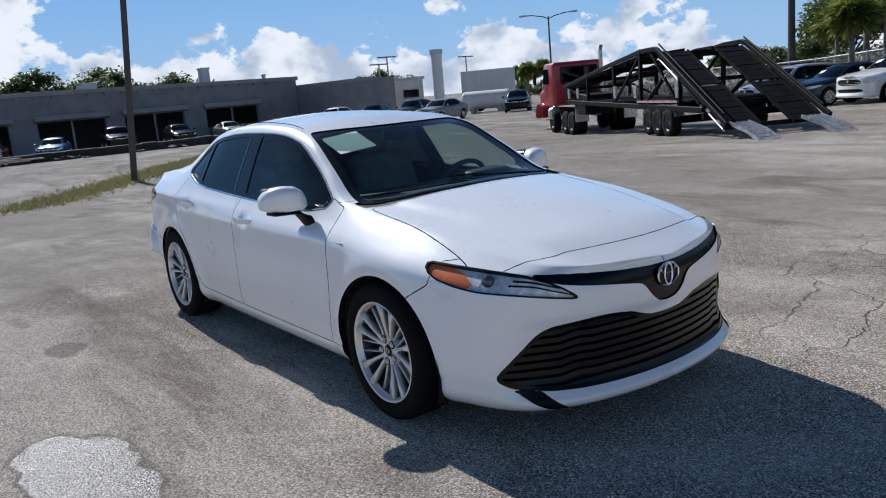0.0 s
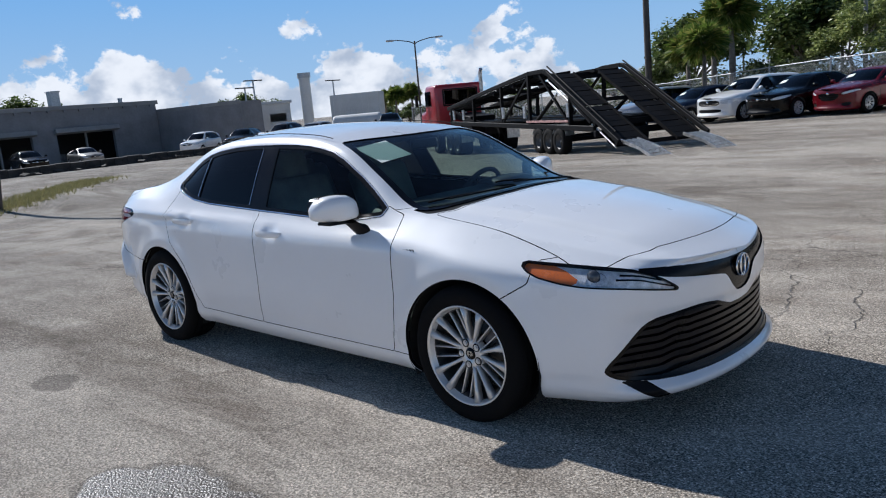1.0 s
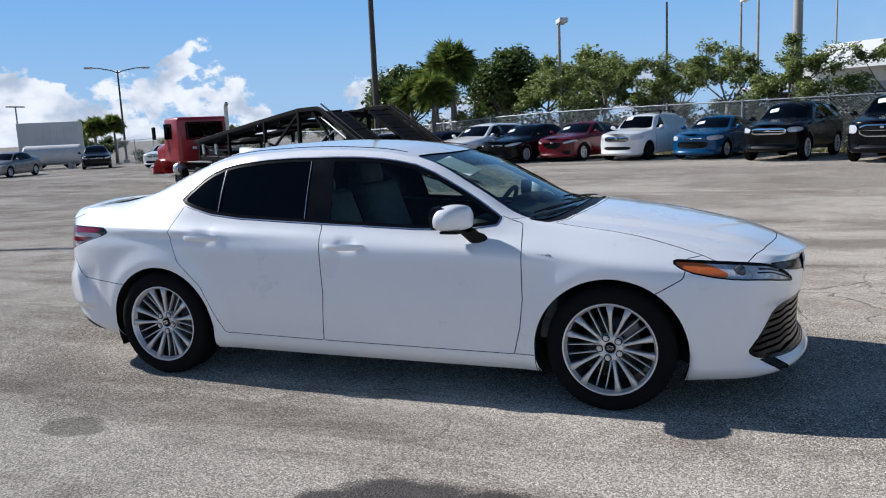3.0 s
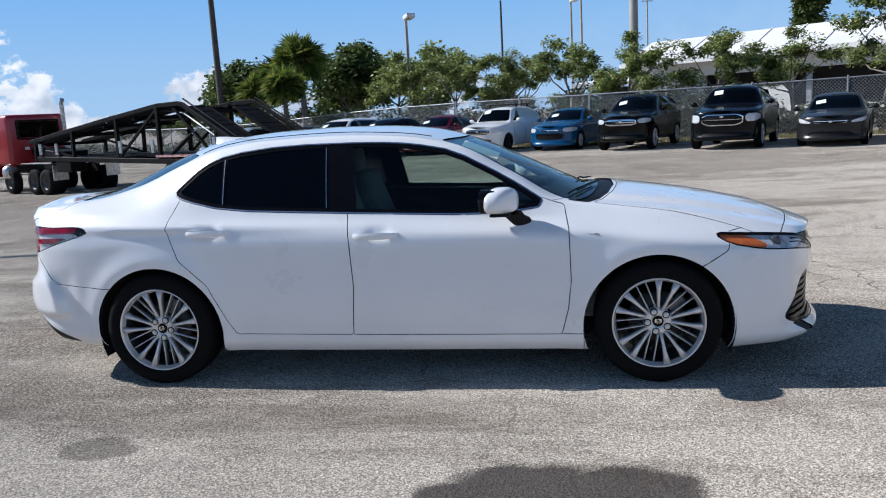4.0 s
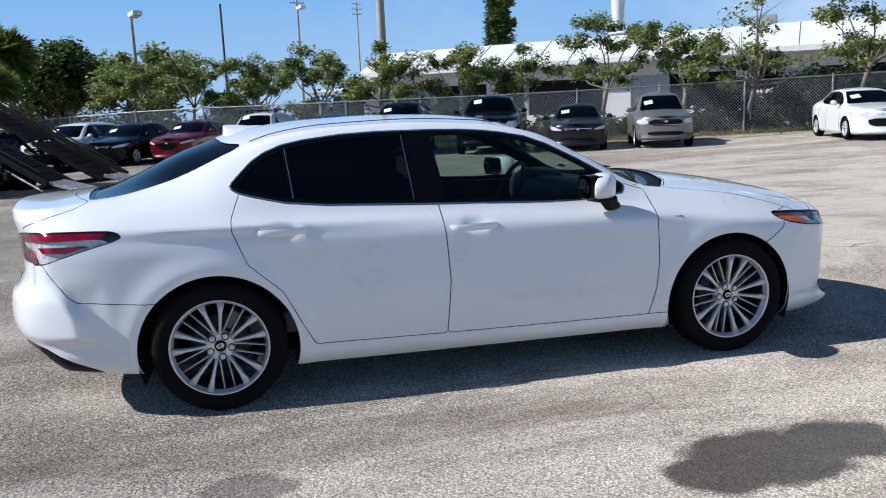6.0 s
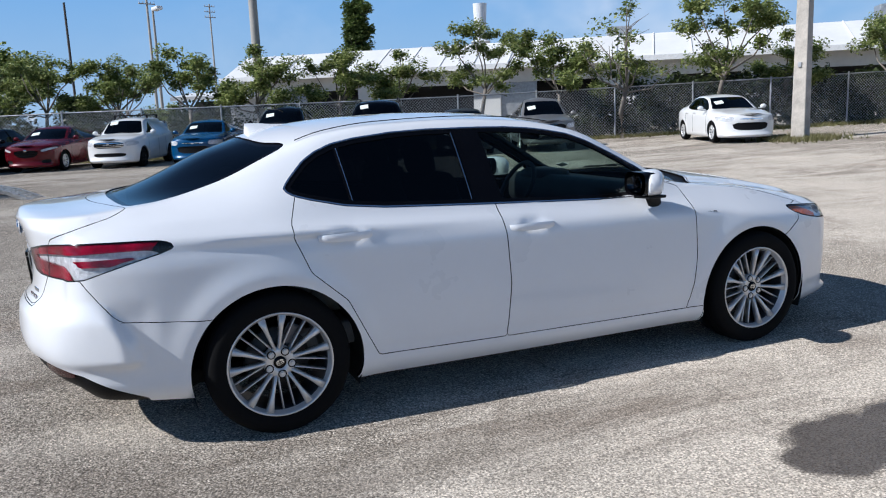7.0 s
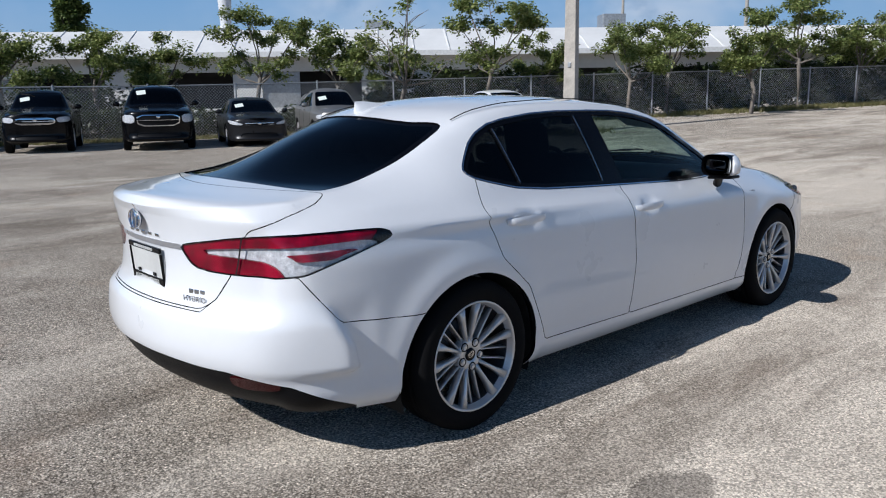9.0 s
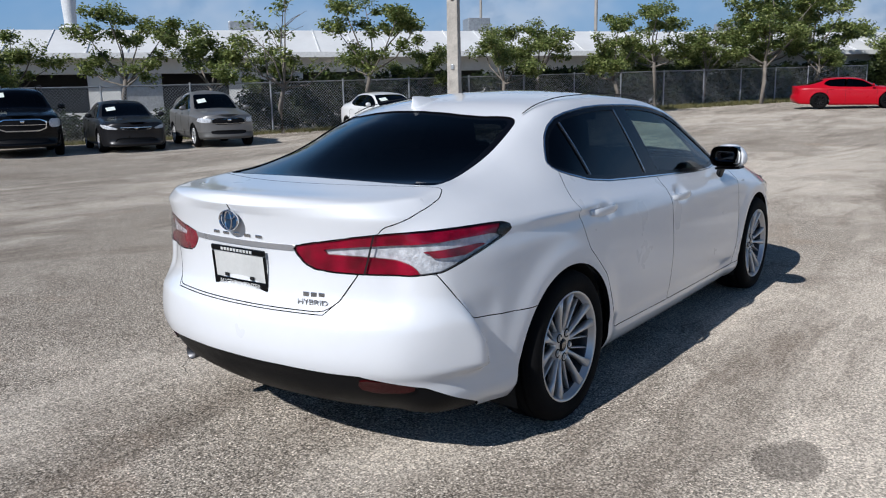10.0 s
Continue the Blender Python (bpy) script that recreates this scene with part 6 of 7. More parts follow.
    for u in (-.66, 0, .66):
        ring = [(u + .42 * math.cos(q), .40 * math.sin(q) + .41) for q in np.linspace(.3, math.pi - .3, 12)]
        for (a, b), (c, d) in zip(ring, ring[1:]):
            beam(bm, (a, .17, b), (c, .17, d), .26, .012)
    part("mudguard", bm, ALUMINIUM, t)
    for u in (-.66, 0, .66):
        truck_wheel(t, u, .13, .36, -1)
        truck_wheel(t, u, W - .13, .36, 1)
    bm = bmesh.new()
    for u in (-.66, 0, .66):
        rod(bm, (u, .2, .385), (u, W - .2, .385), .06)
    part("axle", bm, BLACKSTEEL, t)
    # neck to the tractor, tool box, hoses
    bm = bmesh.new()
    beam(bm, (-7.2, W / 2, .95), (-8.9, W / 2, 1.1), 1.0, .22, bevel=.02)
    part("gooseneck", bm, BLACKSTEEL, t)
    bm = bmesh.new()
    box(bm, (.8, .5, .5), (-5.8, .3, .7), None, .03)
    part("tool_box", bm, BLACKSTEEL, t)
    for u in (-6.9, -6.0, -2.8, -1.4, 1.3):
        bm = bmesh.new()
        rod(bm, (u, .02, 1.0), (u, .02, 1.35), .05)
        part("ratchet", bm, ALUMINIUM, t, "", 40)
    for o in t.children:
        if not o.name.startswith("wheel"):
            for q in o.data.vertices:
                if q.co.x < -.9:
                    q.co.x = -.9 + (q.co.x + .9) * 1.2
    # loading ramps
    for v0 in (.16, W - .16 - .55):
        ramp = thing("loading_ramp", "worn aluminium loading ramp with open mesh rungs, lowered to the asphalt", "ramp", HAUL, "loading ramps")
        a, b = Vector((3.55, v0 + .27, .42)), Vector((5.0, v0 + .27, .035))
        for s in (-.22, .22):
            bm = bmesh.new()
            mid_ = a.lerp(b, .55) + Vector((0, s, .06))
            beam(bm, a + Vector((0, s, 0)), mid_, .04, .075)
            beam(bm, mid_, b + Vector((0, s, 0)), .04, .075)
            part("ramp_rail", bm, ALUMINIUM, ramp)
        n = 9
        for k in range(n):
            p = a.lerp(b, (k + .5) / n) + Vector((0, 0, .06 * math.sin(math.pi * (k + .5) / n)))
            for s in (-1, 0, 1):
                bm = bmesh.new()
                q = Vector((.055, .08, -.012))
                beam(bm, p + Vector((-q.x, s * .14 - q.y, .012)), p + Vector((q.x, s * .14 + q.y, -.012)), .013, .045)
                part("ramp_rung", bm, ALUMINIUM, ramp)
    return t


def tractor():
    t = thing("red_tractor_unit", "red day-cab tractor unit coupled to the black trailer", "truck", HAUL @ Matrix.Translation((.3, .0, -.33)))
    red = plain("faded_red_paint", (.30, .010, .016), .35, coat=.3, vary=.15, scale=2)
    W = 2.4
    o = Vector((-11.6, .08, 0))
    bm = bmesh.new()
    vs = box(bm, (1.75, 2.1, 1.75), (-11.9, W / 2, 1.85), None, .14, 3)
    for v in bm.verts:
        if v.co.z > 2.4 and v.co.x < -12.2:
            v.co.x += .28
    part("cab", bm, red, t, "red steel cab", 40)
    bm = bmesh.new()
    box(bm, (.04, 1.35, .55), (-11.015, W / 2, 2.2), None, .015)
    part("rear_window", bm, GLASSDARK, t, "wide rear window")
    bm = bmesh.new()
    for z in (1.88, 2.51):
        box(bm, (.05, 1.45, .05), (-11.01, W / 2, z), None, .01)
    for y in (.48, 1.92):
        box(bm, (.05, .05, .62), (-11.01, y, 2.2), None, .01)
    part("window_frame", bm, BLACKTRIM, t)
    for y in (.135, W - .135):
        bm = bmesh.new()
        box(bm, (.75, .03, .6), (-12.05, y, 2.2), None, .01)
        part("side_window", bm, GLASSDARK, t)
        bm = bmesh.new()
        box(bm, (.18, .12, .5), (-12.75, y + (-.3 if y < 1 else .3), 2.15), None, .04)
        part("door_mirror", bm, BLACKPLASTIC, t)
        bm = bmesh.new()
        box(bm, (.5, .5, .5), (-11.4, y + (.1 if y < 1 else -.1), .75), None, .2, 3)
        part("fuel_tank", bm, ALUMINIUM, t, "", 50)
        bm = bmesh.new()
        box(bm, (.7, .3, .05), (-12.2, y, .5), None, .01)
        part("step", bm, ALUMINIUM, t)
    bm = bmesh.new()
    box(bm, (1.5, 1.7, .95), (-13.4, W / 2, 1.35), None, .16, 3)
    for v in bm.verts:
        if v.co.z > 1.5 and v.co.x < -13.8:
            v.co.z -= .18
    part("bonnet", bm, red, t, "", 40)
    bm = bmesh.new()
    box(bm, (.05, 1.2, .6), (-14.17, W / 2, 1.3), None, .02)
    part("radiator_grille", bm, CHROME, t)
    bm = bmesh.new()
    box(bm, (.25, 2.3, .35), (-14.2, W / 2, .65), None, .06)
    part("front_bumper", bm, CHROME, t)
    for y in (.3, W - .3):
        bm = bmesh.new()
        ring = [(-13.3 + .6 * math.cos(q), .62 * math.sin(q) + .5) for q in np.linspace(.1, math.pi - .1, 10)]
        for (a, b), (c, d) in zip(ring, ring[1:]):
            beam(bm, (a, y, b), (c, y, d), .45, .03)
        part("front_mudguard", bm, red, t)
    bm = bmesh.new()
    for y in (W / 2 - .42, W / 2 + .42):
        beam(bm, (-14, y, .82), (-7.9, y, .82), .1, .26)
    part("chassis", bm, BLACKSTEEL, t)
    bm = bmesh.new()
    lathe(bm, [(.0001, .05), (.45, .05), (.45, 0), (.0001, 0)], 24, "z", (-8.9, W / 2, .98))
    part("fifth_wheel", bm, BLACKSTEEL, t)
    tube("exhaust_stack", [(-10.8, W - .35, .9), (-10.8, W - .35, 3.0), (-10.78, W - .35, 3.1), (-10.68, W - .35, 3.2)], .075, ALUMINIUM, t, "dull exhaust stack")
    for u in (-8.45, -9.3):
        for y, out in ((.3, -1), (W - .3, 1)):
            truck_wheel(t, u, y, .43, out, .5, True, RIMDULL)
    for y, out in ((.22, -1), (W - .22, 1)):
        truck_wheel(t, -11.2, y, .42, out, .28, False, RIMDULL)
    bm = bmesh.new()
    for y in (.3, W - .3):
        box(bm, (2.2, .5, .03), (-9.0, y, 1.05), None, .01)
        box(bm, (.03, .5, .5), (-7.85, y, .75), None, .01)
    part("rear_mudguard", bm, ALUMINIUM, t)
    for k in range(3):
        bm = bmesh.new()
        box(bm, (.01, .16, .1), (-11.0, .75 + .3 * k, 1.55))
        part("lettering_bar", bm, PLATE, t, "unreadable pale lettering")
    return t


trailer()
tractor()

# ---- buildings ----
def wall_with_openings(parent, name, mat, length, height, thick, openings, z0=0.0):
    """A wall along +x from 0, its face at y = 0, with (x0, x1, za, zb) holes right through; each strip is its own slab."""
    bm = bmesh.new()
    cuts = sorted({0, length, *[v for o in openings for v in o[:2]]})
    for a, b in zip(cuts, cuts[1:]):
        hole = [o for o in openings if o[0] <= a + 1e-6 and o[1] >= b - 1e-6]
        spans = [(z0, height)]
        if hole:
            _, _, za, zb = hole[0]
            spans = [(z0, za), (zb, height)]
        for p, q in spans:
            if q - p > .01:
                box(bm, (b - a, thick, q - p), ((a + b) / 2, thick / 2, (p + q) / 2))
    bmesh.ops.remove_doubles(bm, verts=bm.verts, dist=1e-4)
    return part(name, bm, mat, parent)


def grey_workshop():
    b = thing("workshop_building", "long low grey workshop building with open service bays", "building", pose(-62.6, -22, -1.2, 0, 0, 95.5))
    grey = plain("grey_painted_block", (.20, .20, .21), .85, vary=.12, scale=.6, bump=.15, bump_scale=8)
    trim = plain("grey_fascia", (.25, .245, .24), .8, vary=.1, scale=1)
    # near-black colour for the shade under the roof and deep in the bays
    dark = plain("interior_shade", (.05, .05, .052), .9)
    L, H = 56.0, 5.5
    holes = []
    for k, x in enumerate((3, 10, 17, 24, 31.5, 38.5, 46)):
        holes.append((x, x + 5.4, .3, 3.1))
    wall_with_openings(b, "front_wall", grey, L, H, .4, holes)
    bm = bmesh.new()
    box(bm, (L, .4, H), (L / 2, 13.0, H / 2))
    box(bm, (.4, 13, H), (.2, 6.6, H / 2))
    box(bm, (.4, 13, H), (L - .2, 6.6, H / 2))
    part("rear_wall", bm, grey, b)
    bm = bmesh.new()
    box(bm, (L - .8, 12.4, .25), (L / 2, 6.7, H - .5))
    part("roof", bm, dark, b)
    bm = bmesh.new()
    box(bm, (L + .4, .12, .36), (L / 2, -.07, H - .1), None, .02)
    part("parapet", bm, trim, b, "weathered grey parapet band")
    for k in range(40):
        bm = bmesh.new()
        box(bm, (.25, .16, .2), (.8 + 1.4 * k, -.14, H - .38))
        part("bracket", bm, grey, b)
    # added dark sheet across the building: the bays' shade as a colour
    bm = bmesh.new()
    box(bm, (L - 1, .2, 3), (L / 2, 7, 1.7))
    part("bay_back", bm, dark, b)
    for x0, x1, za, zb in holes:
        bm = bmesh.new()
        box(bm, (x1 - x0 + .5, .5, .4), ((x0 + x1) / 2, -.3, zb + .28), Euler((radians(-18), 0, 0)), .02)
        part("awning", bm, trim, b, "pale awning over a bay")
        bm = bmesh.new()
        box(bm, (.14, .2, zb - za), ((x0 + x1) / 2, .2, (za + zb) / 2))
        part("bay_post", bm, trim, b)
        bm = bmesh.new()
        box(bm, (1.6, .4, 1.0), (x0 + 1.2, 3.2, za + .6))
        box(bm, (.4, .4, .5), (x0 + .9, 3.2, za + 1.3))
        part("bay_shelving", bm, plain("clutter_grey", (.12, .12, .13), .7, vary=.4, scale=2), b)
    # roof plant
    for x, w, h in ((36.5, 1.3, .8), (47.3, .8, 1.6), (53.6, .3, .7)):
        bm = bmesh.new()
        box(bm, (w, w, h), (x, 2, H + h / 2 - .2), None, .04)
        box(bm, (w * 1.15, w * 1.15, .12), (x, 2, H + h - .2), None, .02)
        part("roof_vent", bm, GALV, b, "galvanised roof vent")
    w = thing("workshop_wing", "lower grey wing joined to the workshop", "building", pose(-69.0, 33.7, -1.2, 0, 0, 8))
    wall_with_openings(w, "front_wall", grey, 12.9, 4.6, .3, [])
    bm = bmesh.new()
    box(bm, (.3, 2.2, 4.6), (12.7, 1.4, 2.3))
    part("side_wall", bm, grey, w)
    bm = bmesh.new()
    box(bm, (12.4, .3, 4.6), (6.2, 2.4, 2.3))
    part("rear_wall", bm, grey, w)
    bm = bmesh.new()
    box(bm, (12.4, 2, .2), (6.3, 1.3, 4.2))
    part("roof", bm, grey, w)
    bm = bmesh.new()
    box(bm, (13.1, .12, .3), (6.45, -.06, 4.55))
    part("parapet", bm, trim, w)


def white_depot():
    """The long white building behind the street trees."""
    f = Vector((.79, -.61, 0)).normalized()
    yaw = math.degrees(math.atan2(f.y, f.x))
    b = thing("depot_building", "long white depot with a pitched metal roof and dark bays", "building", pose(5.5, 47.5, .0, 0, 0, yaw))
    wall = plain("white_painted_wall", (.62, .62, .60), .8, vary=.06, scale=.5, bump=.1, bump_scale=6)
    roofm = plain("white_metal_roof", (.72, .72, .71), .45, vary=.04, scale=.4)
    # shade of the bays and the shed, given as a near-black colour
    dark = plain("interior_shade", (.05, .05, .052), .9)
    L, H = 76.0, 3.9
    holes = [(x, x + 5.6, .9, 2.9) for x in (3, 10.2, 17.4, 25.0, 32.2, 40.0, 47.4, 55, 62.5)]
    wall_with_openings(b, "front_wall", wall, L, H, .35, holes)
    bm = bmesh.new()
    box(bm, (L, .3, H), (L / 2, 16, H / 2))
    box(bm, (.35, 16, H), (.17, 8.1, H / 2))
    box(bm, (.35, 16, H), (L - .17, 8.1, H / 2))
    part("rear_wall", bm, wall, b)
    # dark sheet close behind the openings, in place of the shade there
    bm = bmesh.new()
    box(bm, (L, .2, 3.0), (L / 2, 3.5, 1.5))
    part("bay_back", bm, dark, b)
    for x0, x1, za, zb in holes:
        bm = bmesh.new()
        box(bm, (x1 - x0 - 3.2 if int(x0) % 2 else .3, .12, zb - za), (x0 + .9, .25, (za + zb) / 2))
        part("bay_shutter", bm, GALV, b, "half drawn metal shutter")
    # roof: sloping sheets with standing seams
    for k in range(38):
        x0 = k * 2.0
        bm = bmesh.new()
        beam(bm, (x0 + 1.0, -1.0, H - .05), (x0 + 1.0, 2.6, H + 1.45), 1.985, .06)
        part("roof_sheet", bm, roofm, b)
        bm = bmesh.new()
        beam(bm, (x0 + 2.0, -1.0, H + .0), (x0 + 2.0, 2.6, H + 1.5), .05, .07)
        part("roof_seam", bm, roofm, b)
    bm = bmesh.new()
    box(bm, (L + .3, .12, .28), (L / 2, -1.05, H - .1))
    part("gutter", bm, plain("white_gutter", (.7, .7, .69), .5), b)
    bm = bmesh.new()
    box(bm, (L + .2, 13.4, .2), (L / 2, 9.3, H + 1.35))
    part("flat_roof", bm, roofm, b)
    for x, h in ((24, .7), (39, 1.0), (58, .8)):
        bm = bmesh.new()
        box(bm, (1.5, 1.3, h), (x, 5, H + 1.45 + h / 2), None, .05)
        part("roof_unit", bm, GALV, b)
    # low porch at the west end
    p = thing("open_shed", "low open shed with a white roof beside the depot", "shed", pose(2.6, 48.5, 0, 0, 0, yaw + 18))
    bm = bmesh.new()
    box(bm, (7.4, 6, .25), (3.2, 2, 3.0), Euler((radians(4), 0, 0)))
    part("roof", bm, roofm, p)
    for x in (.0, 3.2, 6.4):
        bm = bmesh.new()
        box(bm, (.2, .2, 2.9), (x, -.6, 1.45))
        part("post", bm, wall, p)
    # the shade below the shed roof is painted onto its back wall
    bm = bmesh.new()
    box(bm, (7, .2, 2.7), (3.2, 4.6, 1.35))
    part("back_wall", bm, dark, p)


def box_trailer_group():
    """White box trailer, tank and chimney by the far workshop."""
    zg = rise(-50, 43)
    b = thing("box_trailer", "white box trailer body standing on the lot", "trailer", pose(-52.5, 42.5, zg, 0, 0, 35))
    white = plain("white_sheet_metal", (.55, .55, .54), .6, vary=.06, scale=.7)
    bm = bmesh.new()
    box(bm, (4.5, 2.5, 2.9), (2.25, 1.25, 2.3), None, .04)
    part("body", bm, white, b)
    bm = bmesh.new()
    for k in range(8):
        box(bm, (.05, .04, 2.7), (.3 + .53 * k, -.015, 2.3))
    part("ribs", bm, white, b)
    for x in (1.0, 3.6):
        truck_wheel(b, x, .2, .48)
        truck_wheel(b, x, 2.3, .48, 1)
    bm = bmesh.new()
    box(bm, (4.3, 1.0, .25), (2.25, 1.25, .75))
    part("chassis", bm, BLACKSTEEL, b)
    h = thing("outbuilding", "low white flat-roofed outbuilding beyond the lot", "building", pose(-64.6, 41.5, rise(-64, 41) - .1, 0, 0, 56))
    wall_with_openings(h, "front_wall", white, 4.4, 4.0, .25, [(2.3, 3.9, 2.2, 3.0)])
    for nm, sz, at in (("rear_wall", (4.4, .25, 4.0), (2.2, 4.0, 2.0)), ("side_wall", (.25, 3.6, 4.0), (.13, 2.07, 2.0)), ("side_wall", (.25, 3.6, 4.0), (4.27, 2.07, 2.0)), ("roof", (4.8, 4.6, .25), (2.2, 2.0, 4.13)), ("floor_slab", (3.8, 3.4, .1), (2.2, 2.0, .1))):
        bm = bmesh.new()
        box(bm, sz, at)
        part(nm, bm, white if nm != "roof" else GALV, h)
    c = thing("vent_stack", "tall pale round vent stack", "stack", pose(-54.2, 41.2, zg))
    bm = bmesh.new()
    rod(bm, (0, 0, 0), (0, 0, 5.6), .5, .5, 20)
    part("pipe", bm, white, c, "", 40)
    bm = bmesh.new()
    rod(bm, (0, 0, 5.5), (0, 0, 5.95), .6, .6, 20)
    part("collar", bm, GALV, c, "", 40)
    k = thing("steel_tank", "long pale cylindrical tank on saddles", "tank", pose(-47.0, 40.8, rise(-47, 41), 0, 0, 35))
    bm = bmesh.new()
    rod(bm, (-1.9, 0, 1.1), (1.9, 0, 1.1), .75, .75, 24)
    ball(bm, .75, (-1.9, 0, 1.1), (.4, 1, 1), 2)
    ball(bm, .75, (1.9, 0, 1.1), (.4, 1, 1), 2)
    part("shell", bm, white, k, "", 50)
    for x in (-1.2, 1.2):
        bm = bmesh.new()
        box(bm, (.3, 1.2, .6), (x, 0, .3))
        part("saddle", bm, CONCRETE, k)


def far_lot_cars():
    """Cars standing by the workshop and along the far west edge."""
    far = {}
    spots = [("dark_wagon", "dark utility wagon at the west edge of the lot", CROSSOVER, BLACKPAINT, -40.3, 38.2, -46), ("silver_sedan", "silver sedan at the west edge of the lot", SALOON, SILVER, -38.5, 29.5, -70),
             ("white_hatchback", "white hatchback beyond the red tractor", HATCH, CARWHITE, -33.5, 37.5, -75), ("grey_pickup_wagon", "grey wagon beside the vent stack", COMPACTSUV, GREYPAINT, -47, 33.0, -65),
             ("pale_wagon", "pale wagon parked by the workshop wing", COMPACTSUV, CARWHITE, -52.5, 29.0, -58), ("black_wagon", "black wagon parked by the workshop wing", CROSSOVER, BLACKPAINT, -49.8, 31.2, -55),
             ("blue_sedan", "blue sedan in front of the workshop", SALOON, BLUE, -56.0, 8.5, -20), ("maroon_sedan", "maroon sedan in front of the workshop", SALOON, RED, -55.5, 4.5, -15),
             ("dark_van", "dark van in front of a service bay", BIGSUV, BLACKPAINT, -57.5, 13.2, -8), ("grey_wagon", "black wagon in front of a service bay", CROSSOVER, BLACKPAINT, -58.5, 18.2, -5), ("silver_hatch", "silver hatchback in front of a service bay", HATCH, SILVER, -59, 22.6, -5)]
    for nm, lb, sp, mt, x, y, yaw in spots:
        m = pose(x, y, rise(x, y), 0, 0, yaw)
        other_car(nm, lb, sp, mt, m, "cars by the workshop", "slim", sheet=False)
    # kerb of broken slabs and rubble in front of the workshop
    r = thing("rubble_bank", "dark low bank of rubble and planks before the workshop", "rubble", None, "", "stuff")
    rnd = random.Random(4)
    bm = bmesh.new()
    for k in range(46):
        x, y = -49 + 4 * k / 45, -8 + 40 * k / 45
        box(bm, (.8, 1.0, .62 + rnd.uniform(-.06, .06)), (x - .3, y, rise(x, y) + .2), Euler((0, 0, rnd.uniform(-.08, .08))), .06)
    for k in range(160):
        s_ = rnd.random()
        x, y = -49 + 4 * s_ + rnd.uniform(-1, 1), -6 + 36 * s_
        z = rise(x, y)
        s = rnd.uniform(.12, .42)
        box(bm, (s * 1.6, s, s * .55), (x, y, z + s * .2), Euler((rnd.uniform(-.3, .3), rnd.uniform(-.3, .3), rnd.uniform(0, 6.3))))
    part("rubble", bm, plain("dark_rubble", (.035, .032, .03), .95, vary=.4, scale=1.5), r)
    bm = bmesh.new()
    for k in range(9):
        x, y = -46.5 + rnd.uniform(-.8, .8), 1.5 + rnd.uniform(-3, 3)
        box(bm, (.25, 4.2, .08), (x, y, rise(x, y) + .15 + .06 * k), Euler((0, 0, rnd.uniform(-.25, .25))))
    part("planks", bm, plain("weathered_plank", (.4, .37, .33), .8, vary=.2), r)


grey_workshop()
white_depot()
box_trailer_group()
far_lot_cars()

# ---- fence, poles and lamps ----
def row_point(u, n, z=0.0):
    p = ROW_D * u + ROW_N * n
    return Vector((p.x, p.y, rise(p.x, p.y) + z))


def chain_link():
    m, N, L, b = material("chain_link_mesh")
    N.remove(b)
    co = N.new("ShaderNodeTexCoord")
    rot = N.new("ShaderNodeMapping")
    rot.inputs["Rotation"].default_value = (0, radians(45), 0)
    rot.inputs["Scale"].default_value = (1, 1, 1)
    L.new(co.outputs["Object"], rot.inputs[0])
    sep = N.new("ShaderNodeSeparateXYZ")
    L.new(rot.outputs[0], sep.inputs[0])
    line = []
    for o in (0, 2):
        a = N.new("ShaderNodeMath")
        a.operation = "PINGPONG"
        a.inputs[1].default_value = .04
        L.new(sep.outputs[o], a.inputs[0])
        c = N.new("ShaderNodeMath")
        c.operation = "LESS_THAN"
        c.inputs[1].default_value = .0045
        L.new(a.outputs[0], c.inputs[0])
        line.append(c.outputs[0])
    mx = N.new("ShaderNodeMath")
    mx.operation = "MAXIMUM"
    L.new(line[0], mx.inputs[0])
    L.new(line[1], mx.inputs[1])
    tr, df, mix = N.new("ShaderNodeBsdfTransparent"), N.new("ShaderNodeBsdfPrincipled"), N.new("ShaderNodeMixShader")
    df.inputs["Base Color"].default_value, df.inputs["Roughness"].default_value, df.inputs["Metallic"].default_value = (.4, .41, .42, 1), .5, .4
    L.new(mx.outputs[0], mix.inputs[0])
    L.new(tr.outputs[0], mix.inputs[1])
    L.new(df.outputs[0], mix.inputs[2])
    L.new(mix.outputs[0], N["Material Output"].inputs[0])
    return m


def fence():
    f = thing("chain_link_fence", "tall galvanised chain-link fence behind the parked cars", "fence")
    link_m = chain_link()
    us = [-60 + 3.05 * k for k in range(36)]
    H = 1.92
    for u in us:
        bm = bmesh.new()
        a = row_point(u, 25.9)
        rod(bm, a, a + Vector((0, 0, H + .04)), .035, .035, 10)
        ball(bm, .045, a + Vector((0, 0, H + .05)), (1, 1, .8), 1)
        part("fence_post", bm, GALV, f, "", 40)
    for u0, u1 in zip(us, us[1:]):
        a, b = row_point(u0, 25.9), row_point(u1, 25.9)
        bm = bmesh.new()
        rod(bm, a + Vector((0, 0, H)), b + Vector((0, 0, H)), .024, .024, 8)
        part("top_rail", bm, GALV, f, "", 40)
        ln, dz = (b - a).length, b.z - a.z
        ob = from_lists("mesh_panel", [(0, 0, .03), (ln, 0, .03 + dz), (ln, 0, H + dz), (0, 0, H)], [(0, 1, 2, 3)], link_m, f)
        ob.matrix_local = Matrix.Translation(a) @ pose(0, 0, 0, 0, 0, math.degrees(math.atan2((b - a).y, (b - a).x)))


